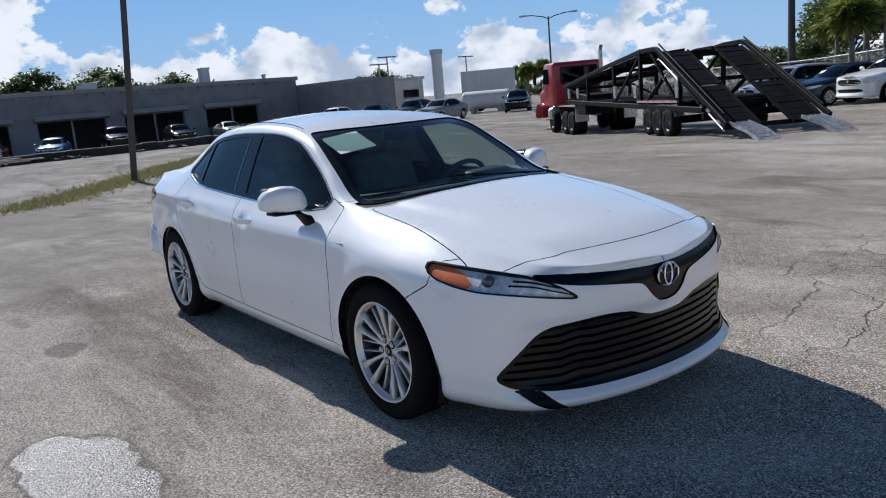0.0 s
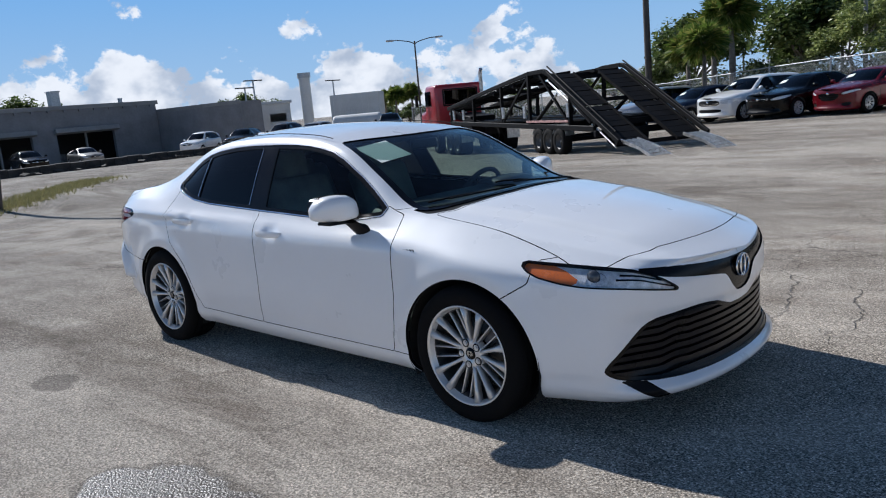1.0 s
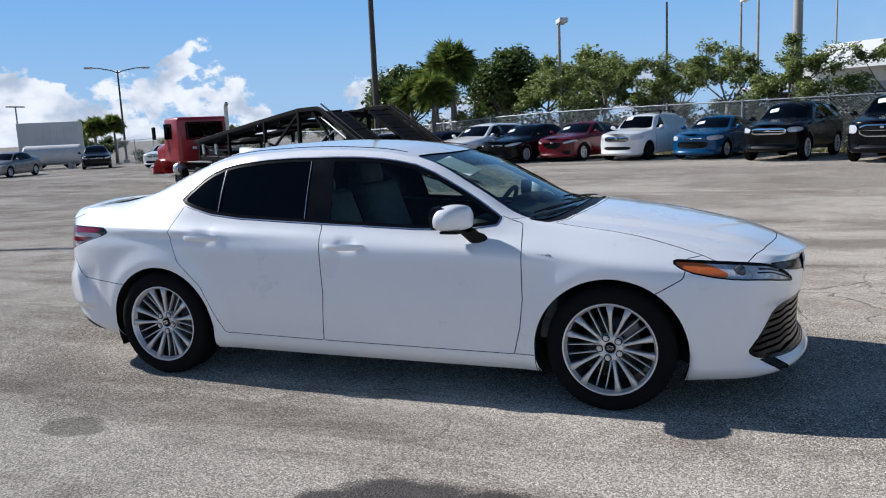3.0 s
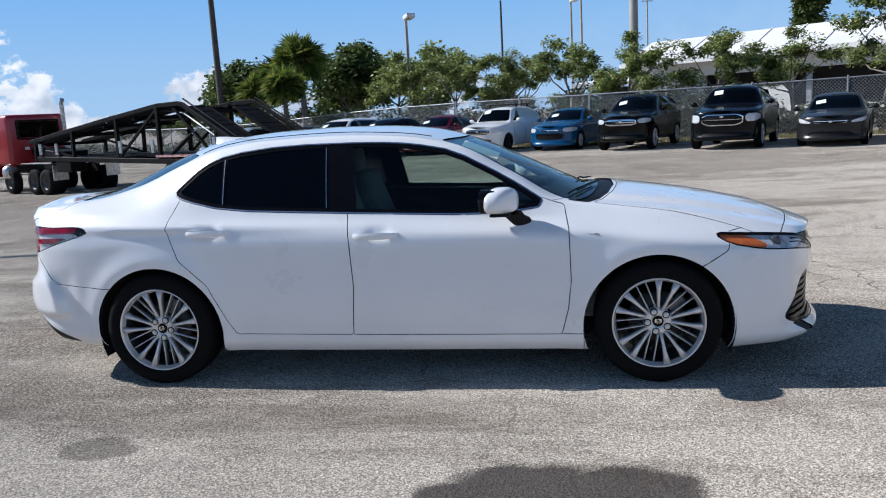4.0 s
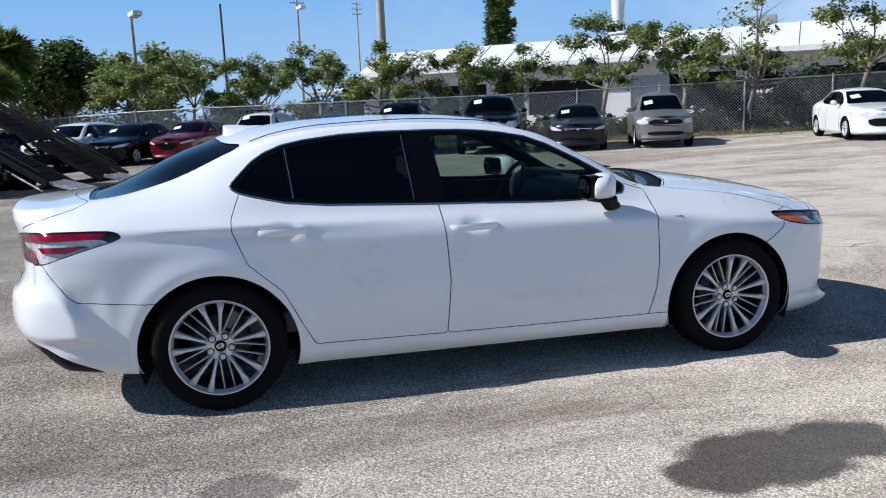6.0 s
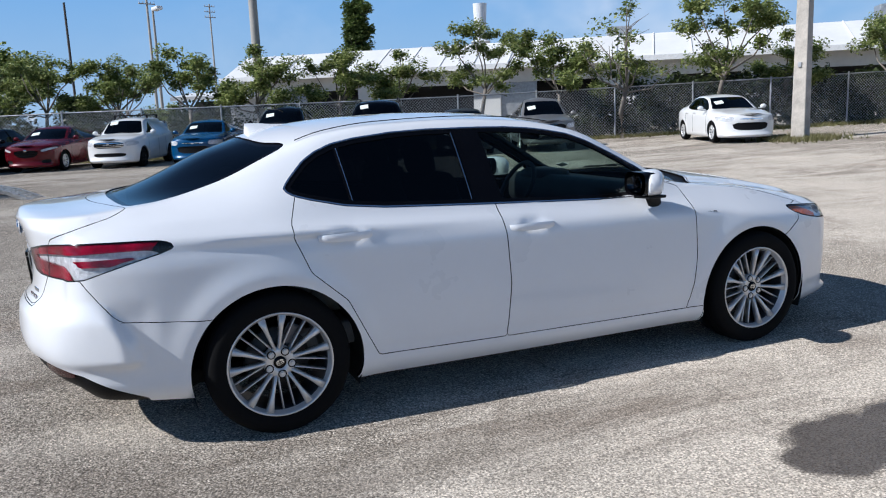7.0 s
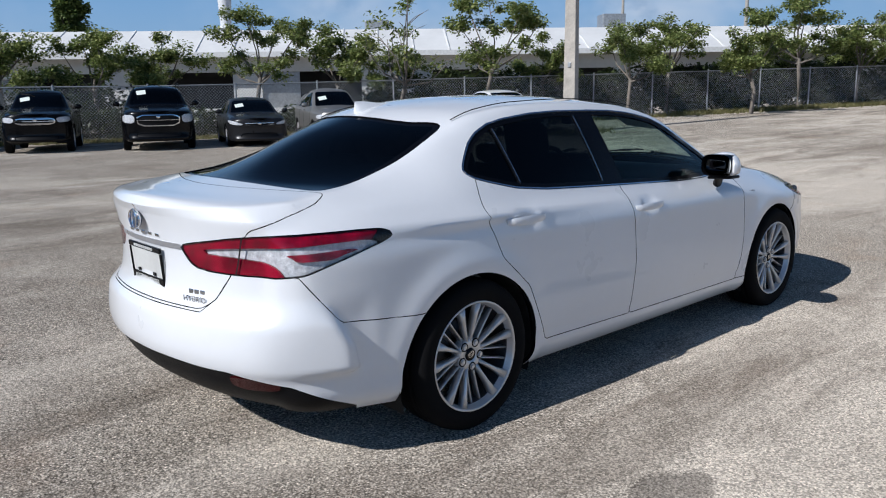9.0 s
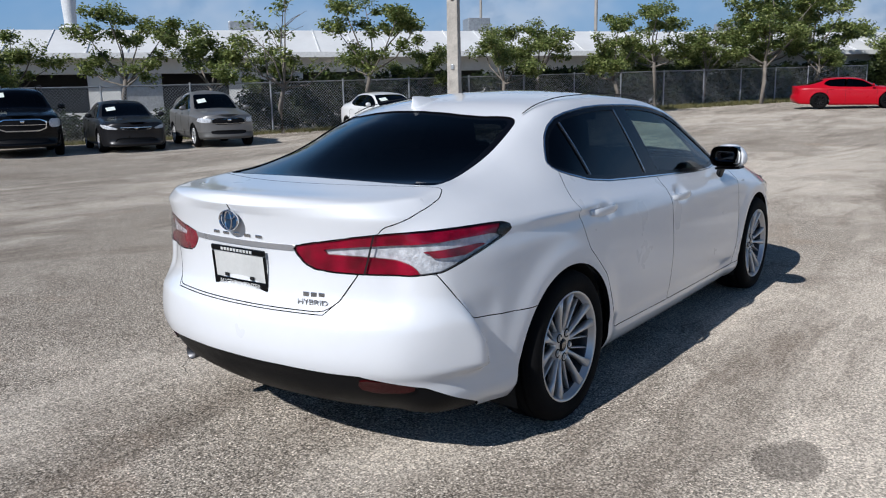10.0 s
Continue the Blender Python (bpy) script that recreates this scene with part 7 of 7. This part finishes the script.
def pole(name, label, x, y, h, r1, r2, mat, category="pole", n=14):
    p = thing(name, label, category, pose(x, y, rise(x, y)))
    bm = bmesh.new()
    rod(bm, (0, 0, -.3), (0, 0, h), r1, r2, n)
    part("shaft", bm, mat, p, "", 40)
    return p


def square_pole():
    x, y = 17.1, 13.2
    p = thing("concrete_pole", "square tapered concrete utility pole with grass at its foot", "pole", pose(x, y, rise(x, y), 0, 0, 20))
    bm = bmesh.new()
    vs = box(bm, (.42, .42, 11), (0, 0, 5.3), None, .03, 2)
    for v in bm.verts:
        k = 1 - .035 * max(v.co.z, 0)
        v.co.x *= k
        v.co.y *= k
    part("shaft", bm, CONCRETE, p)
    bm = bmesh.new()
    for z in (2.2, 4.4):
        box(bm, (.03, .1, .16), (-.215, 0, z), None, .005)
    part("tag", bm, GALV, p)


def lamp_post(x, y, h, arms, yaw, mat, label):
    p = pole("street_lamp", label, x, y, h, .11, .07, mat, "street lamp")
    p.matrix_world = p.matrix_world @ pose(0, 0, 0, 0, 0, yaw)
    bm = bmesh.new()
    box(bm, (.5, .5, .4), (0, 0, .1), None, .03)
    part("base", bm, CONCRETE, p)
    for s in arms:
        tube("arm", [(0, 0, h - .25), (s * .5, 0, h - .02), (s * 1.5, 0, h + .18), (s * 2.1, 0, h + .2)], .045, mat, p)
        bm = bmesh.new()
        box(bm, (.75, .3, .16), (s * 2.35, 0, h + .2), None, .05, 2)
        part("lamp_head", bm, GALV, p, "grey lamp head", 40)
    return p


def flood_post(x, y, h, yaw, mat, label):
    p = pole("flood_lamp", label, x, y, h, .13, .08, mat, "street lamp")
    p.matrix_world = p.matrix_world @ pose(0, 0, 0, 0, 0, yaw)
    bm = bmesh.new()
    box(bm, (.35, .12, .1), (.15, 0, h - .05), None, .02)
    part("bracket", bm, GALV, p)
    bm = bmesh.new()
    box(bm, (.75, .5, .26), (.55, 0, h + .02), Euler((0, radians(-6), 0)), .05, 2)
    part("lamp_head", bm, plain("white_lamp_housing", (.7, .7, .7), .4), p, "white flood lamp head", 40)


def power_pole(x, y, h, yaw, label, mat, wires=True):
    p = pole("power_pole", label, x, y, h, .2, .12, mat, "utility pole")
    p.matrix_world = p.matrix_world @ pose(0, 0, 0, 0, 0, yaw)
    for z in (h - .4, h - 1.3, h - 2.2):
        bm = bmesh.new()
        box(bm, (2.0, .1, .12), (0, 0, z), None, .01)
        part("cross_arm", bm, mat, p)
        for s in (-.9, -.45, .45, .9):
            bm = bmesh.new()
            rod(bm, (s, 0, z + .05), (s, 0, z + .3), .06, .04, 8)
            part("insulator", bm, GALV, p, "", 40)
    return p


DARKPOLE = plain("weathered_dark_pole", (.07, .06, .055), .8, vary=.2, scale=2)
PALEPOLE = plain("grey_spun_concrete", (.36, .34, .31), .85, vary=.1, scale=1.5)
fence()
square_pole()
pole("light_mast", "tall dark slender mast rising from the lot", -17.5, 36.4, 15, .2, .12, DARKPOLE)
leaning = pole("light_mast", "tall weathered dark mast leaning over a grass strip", -21.6, 4.3, 13, .105, .08, DARKPOLE)
leaning.matrix_world = leaning.matrix_world @ Matrix.Rotation(radians(5.4), 4, Vector((-.966, .26, 0)))
lamp_post(-49.8, 51.4, 8.2, (-1, 1), 45, DARKPOLE, "twin-armed street lamp beyond the lot")
flood_post(-7.4, 39.1, 6.9, -60, PALEPOLE, "pale flood lamp post among the trees")
flood_post(2.0, 58.7, 9.6, -60, PALEPOLE, "pale flood lamp post far behind the trees")
pole("utility_pole", "tall pale concrete utility pole behind the fence", 4.1, 29.7, 13, .2, .15, PALEPOLE)
pole("utility_pole", "thin dark mast far behind the trees", -4.2, 69.6, 11.5, .12, .09, DARKPOLE)
power_pole(3.9, 97.7, 17.5, 20, "distant power pole with cross arms", PALEPOLE)
power_pole(16.5, 140, 21, 20, "distant power pole with cross arms", PALEPOLE)
power_pole(-58, 150, 15, 30, "distant dark power pole", DARKPOLE)
power_pole(-23.7, 92.2, 11.2, 30, "distant dark power pole", DARKPOLE)
for x_, y_, h_ in ((-58.3, 38.5, 5.9), (-58.7, 37.8, 5.3), (-61.7, 50.7, 5.8)):
    tp = pole("lot_lamp", "slim grey lot lamp with a flat twin head", x_, y_, h_, .1, .07, GALV, "street lamp")
    bm_ = bmesh.new()
    box(bm_, (.3, 1.9, .1), (0, 0, h_), None, .02)
    part("lamp_head", bm_, DARKPOLE, tp)
power_pole(70, 48, 13, -40, "power pole behind the depot", PALEPOLE)
pole("utility_pole", "pale utility pole behind the depot", 74, 36, 14, .2, .15, PALEPOLE)
vent = thing("water_stack", "white tapering stack with a wide foot behind the depot", "stack", pose(29.4, 60, 0))
bm_ = bmesh.new()
rod(bm_, (0, 0, 0), (0, 0, 7.6), .55, .5, 20)
rod(bm_, (0, 0, 7.4), (0, 0, 10.6), .45, .62, 20)
ball(bm_, .9, (0, 0, 7.3), (1, 1, .3), 2)
part("shaft", bm_, plain("white_stack_paint", (.7, .71, .72), .5), vent, "", 40)

# ---- trees, palms, hedge and grass ----
def leaf_material(name, a, b_, back):
    m, N, L, b = material(name)
    g = N.new("ShaderNodeNewGeometry")
    r = ramp_node(N, [(0.0, a), (0.6, b_), (1.0, back)])
    L.new(g.outputs["Random Per Island"], r.inputs[0])
    L.new(r.outputs[0], b.inputs["Base Color"])
    b.inputs["Roughness"].default_value = .45
    b.inputs["Specular IOR Level"].default_value = .4
    tl = N.new("ShaderNodeBsdfTranslucent")
    L.new(r.outputs[0], tl.inputs[0])
    mx = N.new("ShaderNodeMixShader")
    mx.inputs[0].default_value = .38
    L.new(b.outputs[0], mx.inputs[1])
    L.new(tl.outputs[0], mx.inputs[2])
    L.new(mx.outputs[0], N["Material Output"].inputs[0])
    return m


LEAF = leaf_material("street_tree_leaf", (.095, .135, .035), (.20, .25, .07), (.44, .46, .18))
LEAFDARK = leaf_material("dark_tree_leaf", (.048, .076, .02), (.095, .14, .038), (.17, .21, .062))
FROND = leaf_material("palm_frond", (.06, .10, .018), (.12, .18, .03), (.30, .28, .08))
GRASSM = leaf_material("dry_grass", (.12, .125, .045), (.21, .20, .08), (.36, .31, .16))
BARK = plain("pale_bark", (.19, .165, .14), .9, vary=.2, scale=6, bump=.4, bump_scale=25)
BARKDARK = plain("dark_bark", (.07, .06, .05), .9, vary=.2, scale=5, bump=.4, bump_scale=25)


def leaves(rnd, centres, per, size, flat=.5):
    """Many small folded leaves round the given (centre, radius) clumps."""
    V, F = [], []
    for c, r in centres:
        for _ in range(per):
            d = Vector((rnd.gauss(0, 1), rnd.gauss(0, 1), rnd.gauss(0, .8)))
            d = d.normalized() * r * rnd.random() ** .45
            p = Vector(c) + Vector((d.x, d.y, d.z * .75))
            u = Vector((rnd.gauss(0, 1), rnd.gauss(0, 1), rnd.gauss(-.2, .5))).normalized()
            w = u.cross(Vector((rnd.gauss(0, .5), rnd.gauss(0, .5), 1))).normalized()
            n = w.cross(u)
            s = size * rnd.uniform(.6, 1.25)
            k = len(V)
            V += [p, p + u * s * .5 + w * s * .33 + n * s * .08, p + u * s, p + u * s * .5 - w * s * .33 + n * s * .08]
            F += [(k, k + 1, k + 2), (k, k + 2, k + 3)]
    return V, F


def limb(bm, pts, r0, r1, n=7):
    last = None
    for i, p in enumerate(pts):
        q = pts[min(i + 1, len(pts) - 1)] - pts[max(i - 1, 0)]
        m = q.to_track_quat("Z", "Y").to_matrix()
        r = r0 + (r1 - r0) * i / (len(pts) - 1)
        ring = [bm.verts.new(p + m @ Vector((r * math.cos(t), r * math.sin(t), 0))) for t in np.linspace(0, 2 * math.pi, n, endpoint=False)]
        if last:
            for k in range(n):
                bm.faces.new((last[k], last[(k + 1) % n], ring[(k + 1) % n], ring[k]))
        last = ring
    bm.faces.new(last)


def tree(label, seed, height, spread, trunk, per=95, size=.17, r=.09, leaf=LEAF, bark=BARK, limbs=7, bare=0.0, fork=.38, clump=.55):
    rnd = random.Random(seed)
    t = thing("tree", label, "tree")
    bm = bmesh.new()
    top = Vector((rnd.uniform(-.2, .2), rnd.uniform(-.2, .2), height * fork))
    base = [Vector((0, 0, -.15)), Vector((rnd.uniform(-.08, .08), rnd.uniform(-.08, .08), height * fork * .5)), top]
    limb(bm, base, r * 1.15, r * .85, 9)
    centres = []
    for k in range(limbs):
        a = 2 * math.pi * (k + rnd.uniform(-.3, .3)) / limbs
        reach, up = spread * rnd.uniform(.35, 1.0), height * rnd.uniform(.62, 1.0)
        if k == 0:
            reach, up = spread * .15, height
        end = Vector((reach * math.cos(a), reach * math.sin(a), up - .35 * reach * rnd.random()))
        mid = top.lerp(end, .5) + Vector((rnd.uniform(-.2, .2), rnd.uniform(-.2, .2), -.12 * height * rnd.random() + .1))
        limb(bm, [top - Vector((0, 0, rnd.uniform(0, .3))), mid, end], r * .5, r * .12, 6)
        for j in range(3):
            q = mid.lerp(end, rnd.uniform(.15, 1.0))
            tip = q + Vector((rnd.uniform(-1, 1), rnd.uniform(-1, 1), rnd.uniform(-.3, .8))) * spread * .33
            limb(bm, [q, q.lerp(tip, .5) + Vector((0, 0, .05)), tip], r * .2, r * .06, 5)
            if rnd.random() > bare:
                centres.append((tip, clump * rnd.uniform(.55, 1.1)))
                centres.append((q.lerp(tip, .5), clump * rnd.uniform(.4, .8)))
        if rnd.random() > bare:
            centres.append((end, clump * rnd.uniform(.7, 1.2)))
    part("trunk", bm, bark, t, "bare branching trunk" if bare else "", 60)
    V, F = leaves(rnd, centres, per, size)
    tagged(from_lists("crown", V, F, leaf, t, "crown of many small green leaves"), "", "", "", "stuff")
    return t


def palm(label, seed, height, r=.16):
    rnd = random.Random(seed)
    t = thing("palm_tree", label, "palm tree")
    bm = bmesh.new()
    limb(bm, [Vector((0, 0, -.2)), Vector((.06, .03, height * .5)), Vector((0, 0, height))], r * 1.2, r * .9, 10)
    part("trunk", bm, BARK, t, "", 60)
    V, F = [], []
    for k in range(96):
        el = math.asin(rnd.uniform(-.7, 1.0))
        az = rnd.uniform(0, 2 * math.pi)
        d = Vector((math.cos(el) * math.cos(az), math.cos(el) * math.sin(az), math.sin(el)))
        hub = Vector((0, 0, height)) + d * rnd.uniform(.45, .95)
        flat_ = d.cross(Vector((0, 0, 1))).normalized()
        roll = rnd.gauss(0, .75)
        side = flat_ * math.cos(roll) + flat_.cross(d) * math.sin(roll)
        up = side.cross(d)
        k0 = len(V)
        V += [Vector((0, 0, height)) - side * .02, Vector((0, 0, height)) + side * .02, hub + side * .015, hub - side * .015]
        F.append((k0, k0 + 1, k0 + 2, k0 + 3))
        for j in range(17):
            th = radians(-105 + 210 * j / 16)
            u = (d * math.cos(th) + side * math.sin(th)).normalized()
            ln = .95 * (1 - .25 * abs(j - 8) / 8) * rnd.uniform(.85, 1.1)
            w = u.cross(up).normalized()
            tip = hub + u * ln + Vector((0, 0, -.22 * ln * ln)) + up * rnd.uniform(-.05, .05)
            mid = hub + u * ln * .55 + Vector((0, 0, -.06))
            k1 = len(V)
            V += [hub, mid + w * .06, tip, mid - w * .06]
            F.append((k1, k1 + 1, k1 + 2, k1 + 3))
    tagged(from_lists("crown", V, F, FROND, t, "round head of fan-shaped fronds"), "", "", "", "stuff")
    return t


def put(kind, x, y, yaw=0.0, s=1.0):
    o = copy_thing(kind, pose(x, y, rise(x, y), 0, 0, yaw))
    o.scale = (s, s, s)
    return o


STREET = "young broad-leaved street tree behind the fence"
street = [tree(STREET, 11, 4.1, 2.1, 1.6, 160, .14, limbs=7, fork=.46, clump=.46), tree(STREET, 23, 4.0, 1.9, 1.7, 165, .135, limbs=7, fork=.46, clump=.46), tree(STREET, 37, 4.8, 2.2, 1.9, 150, .14, limbs=8, fork=.46, clump=.46), tree(STREET, 51, 3.9, 1.8, 1.5, 150, .145, limbs=6, fork=.46, clump=.46)]
for i, (x, y) in enumerate(((7.4, 29.1), (10.4, 29.6), (12.6, 25.6), (14.9, 23.4))):
    street[i].matrix_world = pose(x, y, rise(x, y), 0, 0, 40 * i)
for i, (x, y, yaw, s, k) in enumerate(((19.8, 19.6, 30, 1.05, 2), (23.2, 19.4, 80, .9, 1), (25.3, 16.6, 130, .95, 3), (28.9, 16.9, 200, 1.05, 0), (29.9, 13.3, 10, 1.0, 1), (35.2, 13.6, 250, 1.1, 2), (39.5, 12.4, 150, 1.0, 0), (44, 10.5, 60, 1.4, 2),
                                       (48, 8.5, 170, 1.0, 1), (4.0, 28.9, 100, 1.05, 1), (1.4, 32.6, 210, 1.1, 3), (-1.5, 35.2, 300, 1.05, 0), (-4.6, 36.6, 20, .95, 2), (-7.7, 38.4, 120, 1.2, 1), (-1.0, 39, 50, 1.0, 3),
                                       (17.3, 22.6, 66, .8, 3), (41.5, 13.5, 20, .9, 1), (46.5, 11, 200, 1.4, 3), (50.5, 9.5, 120, 1.6, 0), (41.0, 9.8, 310, 1.25, 1), (37.2, 15.5, 80, .9, 3))):
    street[k].name = "tree"
    put(street[k], x, y, yaw, s)
bare = tree("half-bare street tree with dry branches behind the fence", 77, 5.0, 2.3, 1.8, 55, .17, bare=.62, limbs=8)
bare.matrix_world = pose(15.9, 20.4, rise(15.9, 20.4))
big = [tree("large dark broad-leaved tree in the distance", 101, 7.0, 4.0, 3, 190, .38, .22, LEAFDARK, BARKDARK, 10, 0, .3, 1.25),
       tree("large dark broad-leaved tree in the distance", 131, 6.4, 4.4, 3, 180, .40, .22, LEAFDARK, BARKDARK, 11, 0, .28, 1.3),
       tree("large green broad-leaved tree in the distance", 151, 6.0, 3.6, 3, 190, .34, .2, LEAF, BARKDARK, 10, 0, .26, 1.15)]
for i, (x, y) in enumerate(((-14, 52), (-24, 56), (-8, 50))):
    big[i].matrix_world = pose(x, y, rise(x, y), 0, 0, 30 * i)
for x, y, yaw, s, k in ((-3, 52, 40, .95, 1), (2, 49, 90, .8, 2), (-18, 58, 140, 1.0, 1), (-30, 62, 10, 1.05, 0), (-37, 66, 80, 1.0, 1), (-45, 72, 200, 1.0, 0), (-10, 62, 60, 1.1, 0), (-62, 62, 5, .8, 1), (-70, 66, 95, .85, 0), (8, 60, 200, .95, 1),
                        (-90, 14, 10, .95, 0), (-91, 22, 100, 1.0, 1), (-92, 6, 190, .9, 2), (-89, -2, 60, .85, 0), (-93, 30, 60, .9, 1), (-80, 52, 200, .7, 1), (56, 16, 0, 1.0, 2), (62, 10, 120, 1.05, 2), (66, 22, 220, 1.0, 1), (58, 5, 70, .85, 2),
                        (68, 2, 10, 1.0, 2), (26, 66, 40, 1.2, 2), (33, 70, 140, 1.15, 1), (72, 45, 140, .9, 1), (60, 52, 20, .9, 0), (14, 70, 90, 1.0, 0), (-20, 46, 0, .75, 2), (-26, 50, 200, .8, 0), (-55, 64, 200, .8, 2), (-50, 68, 33, .9, 1)):
    put(big[k], x, y, yaw, s * (.5 if y > 40 and x < 12 and x > -75 else 1.25 if x < -75 else .8))
pt = palm("cabbage palm with a round head of fronds", 5, 4.7)
pt.matrix_world = pose(-12.6, 35.7, 0)
for x, y, s, yaw in ((-13.9, 36.6, .93, 70), (-12.1, 31.6, .74, 160), (-16, 38, .8, 40), (-52.4, 50.7, .72, 200), (-55.3, 53.5, .7, 100), (-51.4, 51.9, .74, 10), (-54.6, 51.3, .68, 60)):
    put(pt, x, y, yaw, s)
tall = tree("tall narrow conifer far behind the depot", 201, 25, 2.6, 3, 160, .8, .35, LEAFDARK, BARKDARK, 14, 0, .2, 1.9)
tall.matrix_world = pose(48.6, 158, 0)


def hedge():
    rnd = random.Random(8)
    h = thing("hedge", "dark rough hedge and creepers behind the fence", "hedge", None, "", "stuff")
    centres = []
    u = -58.0
    while u < 52:
        lowh = .85 if u < 6 else 2.0
        for _ in range(6 if u > 6 else 3):
            p = row_point(u + rnd.uniform(-.4, .4), 27.0 + rnd.uniform(-.35, .5), rnd.uniform(.12, lowh))
            centres.append((p, rnd.uniform(.45, .7)))
        u += .62 if u < 6 else .45
    u = -36.0
    while u < -3:
        for _ in range(3):
            centres.append((row_point(u + rnd.uniform(-.5, .5), 31.5 + rnd.uniform(-1.5, 2.5), rnd.uniform(.4, 1.2) + 1.3 * rnd.random() ** 2), rnd.uniform(.6, 1.1)))
        u += .7
    V, F = leaves(rnd, centres, 150, .22)
    from_lists("foliage", V, F, leaf_material("hedge_leaf", (.022, .036, .012), (.045, .065, .022), (.085, .105, .035)), h)


def grass():
    rnd = random.Random(9)
    g = thing("grass", "rough dry grass along the fence and round the masts", "grass", None, "", "stuff")
    V, F = [], []

    def tuft(x, y, s):
        z = rise(x, y)
        for _ in range(5):
            a = rnd.uniform(0, 6.3)
            d = Vector((math.cos(a), math.sin(a), 0))
            w = Vector((-d.y, d.x, 0)) * .012 * s
            p = Vector((x, y, z)) + d * rnd.uniform(0, .05)
            k = len(V)
            h = s * rnd.uniform(.06, .17)
            V.extend((p - w, p + w, p + d * h * .6 + Vector((0, 0, h))))
            F.append((k, k + 1, k + 2))
    for _ in range(9000):
        u = rnd.uniform(-30, 48)
        n = 25.7 + rnd.gauss(0, .35) - (abs(rnd.gauss(0, .5)) if u > 12 else 0)
        p = row_point(u, n)
        tuft(p.x, p.y, 1.0 + .5 * (u > 20))
    for _ in range(4200):
        s = rnd.random()
        x, y = -17.5 - 12 * s + rnd.gauss(0, .45), .2 + 10.5 * s + rnd.gauss(0, .5)
        tuft(x, y, .8)
    for _ in range(500):
        tuft(17.1 + rnd.gauss(0, .6), 13.2 + rnd.gauss(0, .6), 1.2)
    from_lists("blades", V, F, GRASSM, g)


hedge()
grass()
